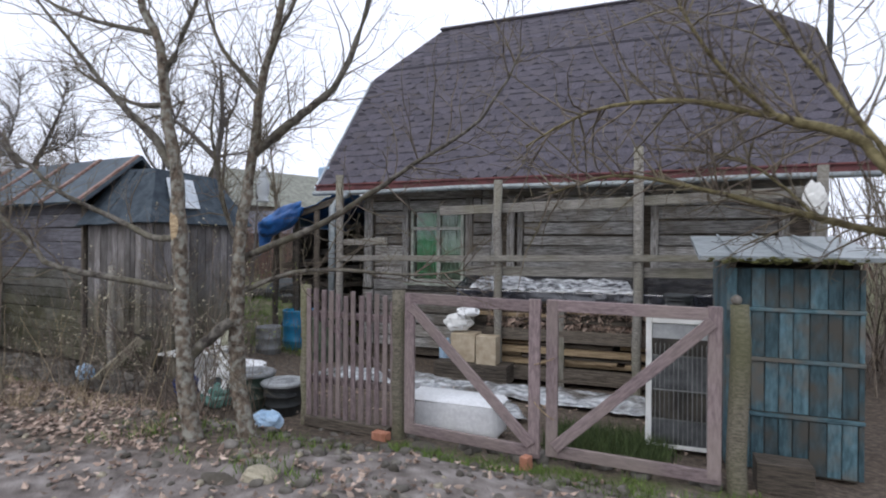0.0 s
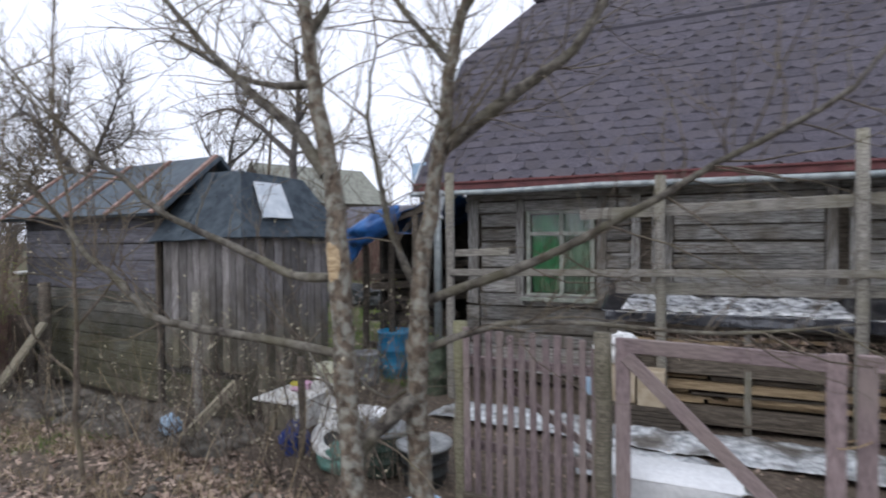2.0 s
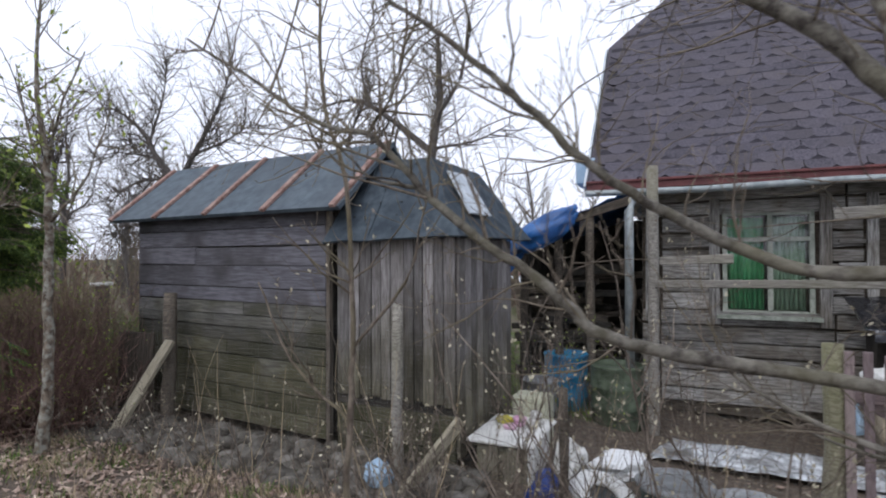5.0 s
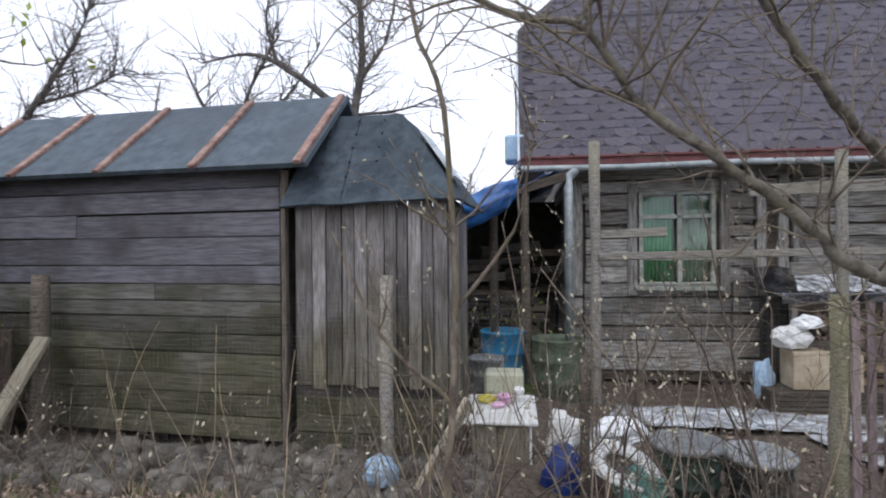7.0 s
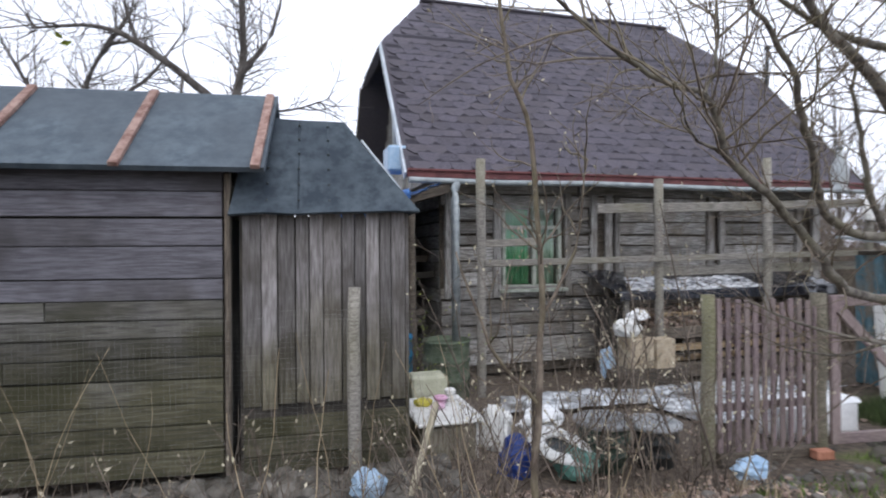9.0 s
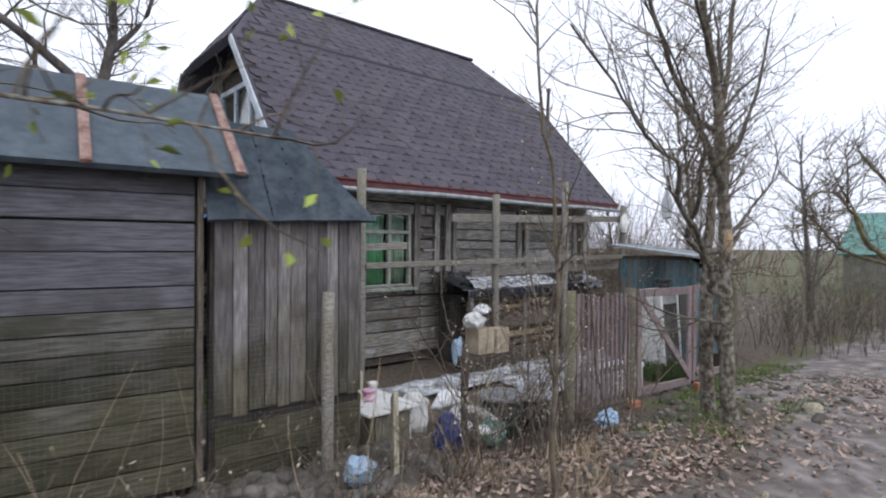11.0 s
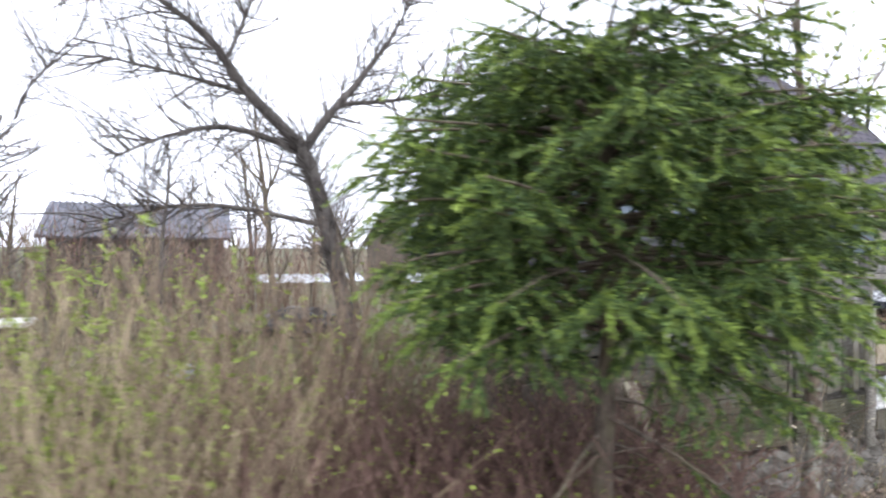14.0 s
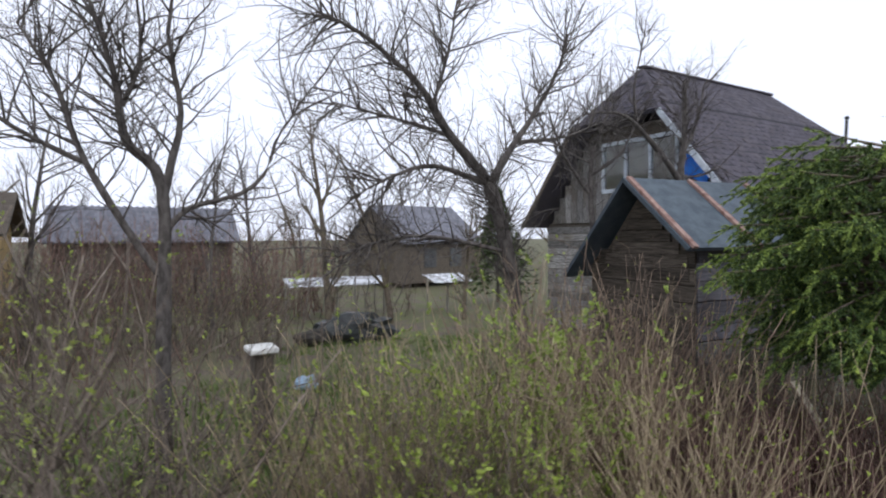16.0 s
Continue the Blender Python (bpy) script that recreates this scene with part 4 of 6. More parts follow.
# ---- trees by the lane ----
def tree(name, at, label, limbs, material, bud_material=None, seed=1, level=2, per_metre=5.0, size=0.55, bud_size=0.02, bud_rate=0.5, category="tree", lift=0.15, thick=1.0, limb_material=None):
    """A tree from hand-set limbs: (points, first radius, last radius); the first is the trunk."""
    top = thing(name, at, label, category)
    r = random.Random(seed)
    twigs, buds = Shape(), Shape()
    for i, (pts, r0, r1) in enumerate(limbs):
        line = limb(pts, 4, seed + i, 0.008)
        sh = Shape()
        n = len(line)
        radii = [(r0 + (r1 - r0) * k / (n - 1)) * r.uniform(0.93, 1.08) for k in range(n)]
        if i == 0:
            radii[0] *= 1.35
            radii[1] *= 1.12
        sh.tube(line, radii, 10 if r0 > 0.03 else 7)
        sh.link("trunk" if i == 0 else "limb", material if i == 0 else limb_material or material, top)
        length = sum((b - a).length for a, b in zip(line, line[1:]))
        for _ in range(int(length * per_metre)):
            t = r.uniform(0.45 if i == 0 else 0.15, 1)
            p, d = at_length(line, t)
            side = d.cross(Vector((r.uniform(-1, 1), r.uniform(-1, 1), r.uniform(-1, 1)))).normalized()
            way = (d * r.uniform(0.3, 1.0) + side * 0.9 + Vector((0, 0, lift))).normalized()
            long = size * r.uniform(0.4, 1.3)
            rr = (0.003 + 0.006 * long) * thick
            branch(twigs, buds, wander(p, way, long, 5, r, 0.32, 0.04), rr, 0.0014 * thick, r, level - 1, 6.5, size * 0.5, lift, 0.9, bud_size, None, bud_rate)
    tagged(twigs.link("crown", M["bark_brown"] if material != M["bark_dark"] else material, top), kind="stuff")
    if bud_material and buds.v:
        tagged(buds.link("bud_growth", bud_material, top), kind="stuff")
    return top


TREE_A = [
    ([(-0.80, 3.05, 0.22), (-0.90, 3.05, 0.70), (-0.95, 3.05, 1.35), (-0.97, 3.05, 1.85), (-1.02, 3.05, 2.20), (-1.09, 3.05, 2.55), (-1.15, 3.05, 2.95), (-1.35, 3.05, 3.35), (-1.45, 3.05, 4.1)], 0.062, 0.02),
    ([(-1.02, 3.05, 2.13), (-1.24, 3.05, 2.38), (-1.59, 3.05, 2.66), (-1.94, 3.05, 3.00), (-2.5, 3.0, 3.6)], 0.034, 0.008),
    ([(-1.08, 3.05, 2.56), (-1.34, 3.07, 2.58), (-1.62, 3.1, 2.68), (-2.08, 3.1, 2.94)], 0.022, 0.006),
    ([(-0.97, 3.08, 1.66), (-1.26, 3.10, 1.66), (-1.51, 3.08, 1.76), (-1.72, 2.95, 1.88), (-1.90, 2.82, 2.01), (-2.01, 2.77, 2.13), (-2.12, 2.70, 2.24), (-2.30, 2.66, 2.41), (-2.47, 2.65, 2.54), (-2.93, 2.65, 2.92)], 0.024, 0.005),
    ([(-0.95, 3.06, 1.31), (-1.35, 2.97, 1.37), (-1.70, 2.84, 1.43), (-1.86, 2.76, 1.49), (-1.93, 2.75, 1.56), (-2.06, 2.73, 1.67), (-2.20, 2.70, 1.76), (-2.41, 2.71, 1.94), (-2.50, 2.66, 2.05), (-2.57, 2.63, 2.12), (-2.72, 2.65, 2.16), (-2.90, 2.65, 2.25), (-3.06, 2.65, 2.36), (-3.45, 2.66, 2.60)], 0.023, 0.005),
    ([(-2.41, 2.71, 1.94), (-2.52, 2.68, 1.96), (-2.60, 2.66, 2.00), (-2.72, 2.60, 2.14)], 0.008, 0.003),
    ([(-2.57, 2.63, 2.12), (-2.50, 2.66, 2.24), (-2.46, 2.70, 2.42), (-2.40, 2.74, 2.65)], 0.008, 0.003),
    ([(-1.12, 3.05, 2.75), (-0.95, 3.1, 3.1), (-0.85, 3.2, 3.6)], 0.024, 0.006),
    ([(-1.2, 3.05, 3.05), (-1.75, 2.9, 3.2), (-2.3, 2.8, 3.5)], 0.02, 0.005),
    ([(-0.92, 3.06, 0.80), (-0.86, 3.1, 0.91), (-0.78, 3.16, 0.99), (-0.68, 3.22, 1.10)], 0.04, 0.034),
    ([(-0.93, 3.02, 1.10), (-1.3, 3.3, 1.18), (-1.55, 3.5, 1.32)], 0.012, 0.004),
]
TREE_B = [
    ([(-0.60, 3.30, 0.20), (-0.70, 3.30, 0.80), (-0.69, 3.30, 1.32), (-0.68, 3.30, 1.60), (-0.61, 3.30, 2.05), (-0.54, 3.30, 2.40), (-0.48, 3.30, 2.75), (-0.35, 3.30, 3.15), (-0.2, 3.30, 3.9)], 0.058, 0.018),
    ([(-0.69, 3.33, 1.57), (-0.86, 3.35, 1.86), (-0.93, 3.35, 2.15), (-0.99, 3.35, 2.45), (-0.93, 3.35, 2.81)], 0.022, 0.005),
    ([(-0.57, 3.33, 2.25), (-0.34, 3.35, 2.40), (-0.15, 3.35, 2.52), (0.10, 3.35, 2.70), (0.35, 3.3, 3.2), (0.5, 3.25, 3.8)], 0.036, 0.01),
    ([(-0.68, 3.35, 1.53), (-0.12, 3.40, 1.74), (0.30, 3.40, 1.95), (0.59, 3.40, 2.12), (1.03, 3.40, 2.37), (1.29, 3.40, 2.77)], 0.026, 0.005),
    ([(-0.67, 3.35, 1.30), (-0.35, 3.42, 1.42), (0.0, 3.45, 1.45), (0.6, 3.5, 1.43), (1.1, 3.5, 1.5)], 0.02, 0.004),
    ([(-0.5, 3.3, 2.62), (-0.75, 3.2, 2.95), (-0.95, 3.2, 3.4)], 0.022, 0.005),
    ([(-0.45, 3.3, 2.85), (-0.2, 3.2, 3.1), (0.1, 3.1, 3.3)], 0.018, 0.005),
    ([(-0.69, 3.27, 1.15), (-0.95, 3.45, 1.0), (-1.25, 3.6, 1.05)], 0.012, 0.004),
]
tree("lane_tree", (-0.8, 3.05, 0.3), "bare lichen-grey tree with a broken pale side, long low limbs", TREE_A, M["bark"], M["brush"], 3, 3, 14, 0.62, 0.014, 0.5, thick=0.8, limb_material=M["bark_limb"])
tree("lane_tree", (-0.6, 3.3, 0.3), "bare lichen-grey forked tree beside the picket gate", TREE_B, M["bark"], M["brush"], 5, 3, 14, 0.62, 0.014, 0.5, thick=0.8, limb_material=M["bark_limb"])
# bare wood where the bark of the first tree broke away, and a sawn knot
scar = Shape()
scar.tube([Vector((-0.955, 3.04, 1.55)), Vector((-0.962, 3.033, 1.66)), Vector((-0.97, 3.032, 1.78)), Vector((-0.985, 3.04, 1.9))], [0.03, 0.040, 0.041, 0.028], 14)
scar.link("bare_wood", M["fresh_wood"], bpy.data.objects["lane_tree"], "pale bare wood where bark is gone")
# the shrubby tree by the outhouse, of which long mossy limbs reach over the gate
TREE_D = [
    ([(4.7, 2.7, 0.05), (4.55, 2.75, 0.8), (4.4, 2.8, 1.5), (4.2, 2.85, 2.4), (4.0, 2.9, 3.4)], 0.07, 0.02),
    ([(4.45, 2.8, 1.3), (3.7, 2.9, 1.55), (3.05, 3.0, 1.75), (2.8, 3.05, 2.05), (2.6, 3.08, 2.15), (2.36, 3.08, 2.23), (2.1, 3.1, 2.30), (1.7, 3.15, 2.3), (1.35, 3.2, 2.15)], 0.034, 0.005),
    ([(4.4, 2.8, 1.4), (3.6, 3.1, 1.55), (2.95, 3.25, 1.68), (2.6, 3.25, 1.78), (2.2, 3.25, 1.9), (1.8, 3.25, 1.98), (1.45, 3.3, 1.9)], 0.026, 0.005),
    ([(2.5, 3.08, 2.18), (2.2, 3.0, 2.5), (2.05, 3.0, 2.85)], 0.014, 0.004),
    ([(4.3, 2.8, 2.0), (3.6, 2.9, 2.5), (3.0, 3.0, 2.75), (2.4, 3.0, 2.95)], 0.028, 0.006),
    ([(2.9, 3.0, 1.95), (2.6, 3.2, 2.5), (2.4, 3.3, 2.9)], 0.014, 0.004),
    ([(2.7, 3.25, 1.73), (2.4, 3.4, 2.05), (2.0, 3.5, 2.15)], 0.010, 0.003),
]
tree("lane_shrub", (4.7, 2.7, 0.1), "mossy yellow-brown shrub with dense budding twigs", TREE_D, M["twig_moss"], M["twig_moss"], 9, 3, 21, 0.5, 0.016, 1.0, "shrub", 0.05, 1.15)
TREE_E = [
    ([(-4.5, 6.9, 0.1), (-4.46, 6.95, 1.5), (-4.44, 6.95, 2.9), (-4.35, 6.95, 3.6), (-4.37, 6.95, 4.3)], 0.075, 0.025),
    ([(-4.45, 6.95, 2.95), (-5.14, 6.95, 3.5), (-5.61, 6.95, 3.72), (-6.2, 6.95, 3.65)], 0.045, 0.008),
    ([(-4.36, 6.95, 3.4), (-4.08, 6.95, 3.8), (-3.95, 6.95, 4.3)], 0.03, 0.008),
    ([(-5.3, 6.95, 3.6), (-5.4, 6.9, 4.1), (-5.2, 6.9, 4.8)], 0.02, 0.006),
    ([(-4.4, 6.95, 3.0), (-3.9, 7.0, 3.05), (-3.5, 7.0, 3.2)], 0.018, 0.005),
    ([(-4.9, 6.95, 3.3), (-4.95, 6.8, 2.9), (-5.2, 6.8, 2.7)], 0.016, 0.005),
]
tree("fruit_tree", (-4.5, 6.9, 0.1), "old dark bare fruit tree behind the shed", TREE_E, M["bark_dark"], M["bark_dark"], 13, 3, 18, 0.62, 0.014, 0.5, thick=1.2)
TREE_F = [
    ([(-7.35, 6.3, 0.15), (-7.55, 6.35, 0.9), (-7.70, 6.35, 1.60), (-7.87, 6.35, 2.30), (-8.01, 6.35, 2.71)], 0.085, 0.06),
    ([(-8.01, 6.35, 2.71), (-8.47, 6.35, 3.15), (-8.75, 6.35, 3.52), (-9.27, 6.35, 3.86), (-9.64, 6.35, 3.97)], 0.05, 0.006),
    ([(-7.98, 6.35, 2.70), (-7.78, 6.35, 3.00), (-7.50, 6.35, 3.35), (-7.18, 6.35, 3.84), (-7.02, 6.35, 4.26)], 0.045, 0.006),
    ([(-8.05, 6.35, 2.69), (-8.59, 6.35, 2.82), (-9.03, 6.3, 2.70), (-9.4, 6.3, 2.5)], 0.03, 0.005),
    ([(-7.80, 6.35, 2.05), (-8.53, 6.4, 2.19), (-9.0, 6.4, 2.18), (-9.48, 6.4, 2.04)], 0.024, 0.005),
    ([(-8.4, 6.35, 3.1), (-8.9, 6.4, 3.2), (-9.5, 6.45, 3.3)], 0.024, 0.005),
    ([(-7.7, 6.35, 3.1), (-7.1, 6.3, 3.2), (-6.6, 6.3, 3.4)], 0.024, 0.005),
    ([(-8.6, 6.35, 3.35), (-8.4, 6.4, 3.9), (-8.3, 6.4, 4.5)], 0.02, 0.005),
]
tree("fruit_tree", (-7.35, 6.3, 0.2), "leaning bare fruit tree with a dense tangled crown", TREE_F, M["bark_dark"], M["bark_dark"], 17, 3, 40, 0.68, 0.018, 0.8, thick=1.15)
TREE_G = [
    ([(-10.75, 6.46, 0.3), (-10.74, 6.46, 1.4), (-10.73, 6.46, 2.55), (-10.95, 6.46, 2.86), (-11.02, 6.46, 3.31), (-11.15, 6.46, 3.78)], 0.06, 0.012),
    ([(-10.73, 6.46, 2.5), (-10.61, 6.46, 3.09), (-10.68, 6.46, 3.64), (-10.6, 6.46, 4.3)], 0.03, 0.006),
    ([(-10.72, 6.46, 2.2), (-10.58, 6.46, 2.40), (-10.11, 6.46, 2.59), (-9.89, 6.46, 3.04), (-9.62, 6.46, 3.43)], 0.026, 0.005),
    ([(-10.74, 6.46, 1.9), (-11.19, 6.46, 2.69), (-11.34, 6.46, 3.19), (-11.54, 6.46, 3.56)], 0.03, 0.006),
    ([(-10.98, 6.46, 3.1), (-10.85, 6.5, 3.5), (-10.9, 6.5, 4.2)], 0.02, 0.005),
    ([(-11.2, 6.46, 2.7), (-11.7, 6.4, 3.0), (-12.2, 6.4, 3.6)], 0.02, 0.005),
]
tree("garden_tree", (-10.75, 6.46, 0.3), "slim bare grey tree in the overgrown garden", TREE_G, M["bark_dark"], M["bark_dark"], 19, 3, 20, 0.68, 0.018, 0.6, thick=1.15)
TREE_H = [
    ([(-5.6, 7.2, 0.1), (-5.7, 7.2, 1.5), (-5.85, 7.2, 2.6), (-5.8, 7.2, 3.3), (-5.4, 7.2, 4.0)], 0.06, 0.012),
    ([(-5.83, 7.2, 2.7), (-6.3, 7.2, 3.2), (-6.6, 7.2, 3.8)], 0.03, 0.006),
    ([(-5.8, 7.2, 3.0), (-5.3, 7.2, 3.3), (-4.9, 7.2, 3.9)], 0.026, 0.006),
]
tree("garden_tree", (-5.6, 7.2, 0.1), "thin bare tree behind the shed", TREE_H, M["bark_dark"], M["bark_dark"], 23, 3, 13, 0.65, 0.014, 0.5, thick=1.2)
SAP_1 = [
    ([(-2.92, 3.12, 0.25), (-2.98, 3.10, 0.67), (-2.96, 3.10, 1.12), (-2.95, 3.10, 1.44), (-2.99, 3.10, 2.04), (-3.09, 3.10, 2.37), (-3.13, 3.10, 2.9), (-3.1, 3.1, 3.4)], 0.017, 0.005),
    ([(-2.96, 3.1, 1.3), (-2.75, 3.2, 1.6), (-2.65, 3.25, 2.0)], 0.009, 0.003),
    ([(-2.97, 3.1, 1.0), (-3.2, 3.0, 1.25), (-3.35, 2.95, 1.6)], 0.009, 0.003),
]
tree("sapling", (-2.92, 3.12, 0.3), "thin brown sapling with opening buds", SAP_1, M["bark_brown"], M["bud_pale"], 29, 2, 8, 0.4, 0.022, 0.9)
SAP_2 = [
    ([(-5.95, 3.5, 0.25), (-5.87, 3.5, 0.75), (-5.87, 3.50, 1.36), (-5.87, 3.50, 2.03), (-5.91, 3.50, 2.47), (-6.02, 3.50, 2.9), (-6.0, 3.5, 3.6), (-5.95, 3.5, 4.2)], 0.046, 0.004),
    ([(-5.88, 3.5, 1.96), (-5.67, 3.5, 2.10), (-5.48, 3.5, 2.23), (-5.2, 3.45, 2.5)], 0.014, 0.004),
    ([(-5.9, 3.5, 2.3), (-6.15, 3.5, 2.7), (-6.3, 3.5, 3.2)], 0.013, 0.004),
    ([(-5.88, 3.5, 2.0), (-5.5, 3.1, 2.05), (-5.1, 2.8, 2.0), (-4.7, 2.6, 1.95)], 0.011, 0.003),
    ([(-5.9, 3.5, 2.4), (-5.6, 3.4, 2.7), (-5.3, 3.4, 3.1)], 0.012, 0.004),
]
tree("sapling", (-5.95, 3.5, 0.3), "slim grey sapling with yellow-green leaf buds", SAP_2, M["bark"], M["bud"], 31, 2, 11, 0.5, 0.05, 0.9)


# ---- spruce ----
def spruce(at, height, reach, low, seed, label):
    r = random.Random(seed)
    nr = np.random.RandomState(seed)
    top = thing("spruce", at, label, "tree")
    base = Vector(at)
    sh = Shape()
    sh.tube([base + Vector((0.02 * i, 0, height * i / 6)) for i in range(7)], [0.05 * (1 - i / 6.5) + 0.006 for i in range(7)], 8)
    sh.link("trunk", M["bark_brown"], top)
    wood = Shape()
    starts, ways, lengths = [], [], []

    fresh = []

    def spray(p, d, length, young=0.1):
        starts.append(p)
        ways.append(d)
        lengths.append(length)
        fresh.append(young)

    for k in range(170):
        t = (k + r.random()) / 170
        z = low + (height - low) * t ** 0.85
        a = k * 2.4 + r.uniform(-0.3, 0.3)
        length = reach * (0.72 + 0.9 * t - 1.25 * t * t) * r.uniform(0.78, 1.14) + 0.14
        d = Vector((math.cos(a), math.sin(a), 0.28 - 0.25 * (1 - t) + r.uniform(-0.12, 0.12))).normalized()
        pts = wander(base + Vector((0.02, 0, z)), d, length, 6, r, 0.07, -0.035)
        wood.tube(pts, [0.011 * (1 - i / 7) + 0.002 for i in range(7)], 4)
        n = int(length / 0.07)
        for i in range(n):
            s = (i + 0.5) / n
            if s < 0.3:
                continue
            p, q = at_length(pts, s)
            for side in (-1, 1):
                lat = q.cross(Vector((0, 0, 1))).normalized() * side
                way = (q * 0.75 + lat * r.uniform(0.5, 0.95) + Vector((0, 0, r.uniform(-1.0, -0.2)))).normalized()
                ln = (0.32 * (1 - s) + 0.14) * r.uniform(0.6, 1.2) * min(1, length + 0.25)
                spray(p, way, ln, 0.05 + 0.35 * s)
                if ln > 0.2:
                    spray(p + way * ln * 0.45, (way + q * 0.6 + Vector((0, 0, -0.15))).normalized(), ln * 0.5)
                    spray(p + way * ln * 0.6, (way - q * 0.5 + Vector((0, 0, -0.2))).normalized(), ln * 0.4)
        spray(pts[-2], (pts[-1] - pts[-2]).normalized(), 0.2, 0.8)
        spray(pts[-1], ((pts[-1] - pts[-2]).normalized() + Vector((0, 0, -0.7))).normalized(), 0.16, 0.9)
    for k in range(9):
        a = r.uniform(-1.5, 0.9) if k < 7 else r.uniform(2.4, 4.0)
        pts = wander(base + Vector((0.02, 0, r.uniform(0.55, 1.0))), (math.cos(a), math.sin(a), -0.25), r.uniform(0.6, 1.15), 6, r, 0.12, -0.03)
        wood.tube(pts, [0.009 * (1 - i / 7) + 0.002 for i in range(7)], 4)
        for i in range(9):
            p, q = at_length(pts, 0.45 + 0.06 * i)
            lat = q.cross(Vector((0, 0, 1))).normalized() * (1 if i % 2 else -1)
            spray(p, (q * 0.8 + lat * 0.6 + Vector((0, 0, -0.5))).normalized(), r.uniform(0.1, 0.24), 0.3)
    for k in range(11):
        a, rad = r.uniform(0, 6.28), r.uniform(0.1, reach * 0.7)
        p = base + Vector((rad * math.cos(a), rad * math.sin(a), height - 0.25 - rad * 0.35))
        for _ in range(5):
            spray(p, Vector((r.uniform(-0.5, 0.5), r.uniform(-0.5, 0.5), 1)).normalized(), r.uniform(0.15, 0.3))
        spray(p, Vector((0.05, 0, 1)), 0.34)
    tagged(wood.link("branch_wood", M["bark_brown"], top), kind="stuff")
    per = 60
    s = np.repeat(np.array([tuple(v) for v in starts]), per, 0)
    w = np.repeat(np.array([tuple(v) for v in ways]), per, 0)
    ln = np.repeat(np.array(lengths), per)[:, None]
    t = nr.rand(len(s), 1)
    ref = nr.randn(len(s), 3)
    lat = np.cross(w, ref)
    lat /= np.linalg.norm(lat, axis=1, keepdims=True) + 1e-9
    needle = (w * 0.9 + lat * 0.65) * nr.uniform(0.014, 0.026, (len(s), 1))
    wide = np.cross(needle, nr.randn(len(s), 3))
    wide *= 0.0044 / (np.linalg.norm(wide, axis=1, keepdims=True) + 1e-9)
    c = s + w * ln * t
    young = nr.rand(len(s)) < np.repeat(np.array(fresh), per) * (0.4 + 1.2 * t[:, 0])
    quads("needles", M["needle"], c[~young], needle[~young], wide[~young], top, "stuff", tri=True)
    quads("fresh_needles", M["needle_tip"], c[young], needle[young], wide[young], top, "stuff", tri=True)
    return top


spruce((-7.33, 3.42, 0.3), 2.36, 0.86, 1.24, 41, "dense young green spruce with drooping sprays")


# ---- undergrowth ----
def thicket(name, label, boxes, count, height, material, seed, lean=0.35, level=1, leaf=None, leaf_size=0.03, leaf_rate=0.5, radius=0.004, twig=0.3, per_metre=4, category="undergrowth", kind="stuff", crook=0.14):
    """Many thin stems that rise from the ground within the boxes (x0, x1, y0, y1)."""
    r = random.Random(seed)
    stems, leaves = Shape(), Shape() if leaf else None
    area = [abs((b[1] - b[0]) * (b[3] - b[2])) for b in boxes]
    for b, a in zip(boxes, area):
        for _ in range(int(count * a / sum(area))):
            x, y = r.uniform(b[0], b[1]), r.uniform(b[2], b[3])
            h = height * r.uniform(0.4, 1.15)
            if noise.noise((x * 2.1, y * 2.1, seed)) < r.uniform(-0.6, 0.1):
                continue
            d = Vector((r.uniform(-lean, lean), r.uniform(-lean, lean), 1))
            pts = wander((x, y, ground_z(x, y) - 0.02), d, h, 6, r, crook, 0.0)
            rr = radius * r.uniform(0.6, 1.4)
            branch(stems, leaves, pts, rr, rr * 0.35, r, level, per_metre, twig, 0.25, 0.7, leaf_size, None, leaf_rate)
    ob = stems.link(name, material)
    tagged(ob, label, category, "", kind)
    if leaf and leaves.v:
        tagged(leaves.link("leaves", leaf, ob), kind="stuff")
    return ob


thicket("brush", "leafless grey-brown brush before the fence", [(-3.3, -1.2, 3.6, 4.3)], 80, 0.7, M["brush"], 51, 0.5, 2, M["straw"], 0.018, 0.8, 0.005, 0.35, 4)
thicket("brush", "leafless budding brush in front of the shed", [(-5.6, -3.0, 3.5, 4.3)], 105, 0.66, M["brush"], 53, 0.75, 2, M["bud_pale"], 0.03, 1.2, 0.004, 0.3, 4)
thicket("brush", "brown brush at the foot of the plank fence", [(-4.6, -2.6, 3.3, 4.3), (-6.9, -4.8, 3.4, 4.4)], 70, 0.42, M["brush"], 55, 0.7, 1, None, 0, 0, 0.004, 0.3, 5)
thicket("budding_shrub", "thin bare shrub with pale opening buds", [(-3.0, -1.3, 3.55, 4.25)], 40, 1.5, M["brush"], 52, 0.45, 2, M["bud_pale"], 0.026, 1.4, 0.006, 0.5, 5, crook=0.22)
thicket("brush", "bare scrub beyond the house corner", [(4.2, 8, 7, 11)], 620, 3.0, M["brush"], 76, 0.35, 2, None, 0, 0, 0.008, 0.6, 3)
thicket("tall_stems", "tall dry weed stems before the shed", [(-5.4, -1.6, 3.4, 4.2)], 30, 0.95, M["straw"], 57, 0.4, 0, None, 0, 0, 0.0035)
thicket("bramble_patch", "red-brown bramble stems beside the lane", [(-9.0, -6.5, 3.1, 4.2)], 900, 1.12, M["bramble"], 59, 0.85, 1, M["bud"], 0.02, 0.2, 0.005, 0.4, 5, crook=0.4)
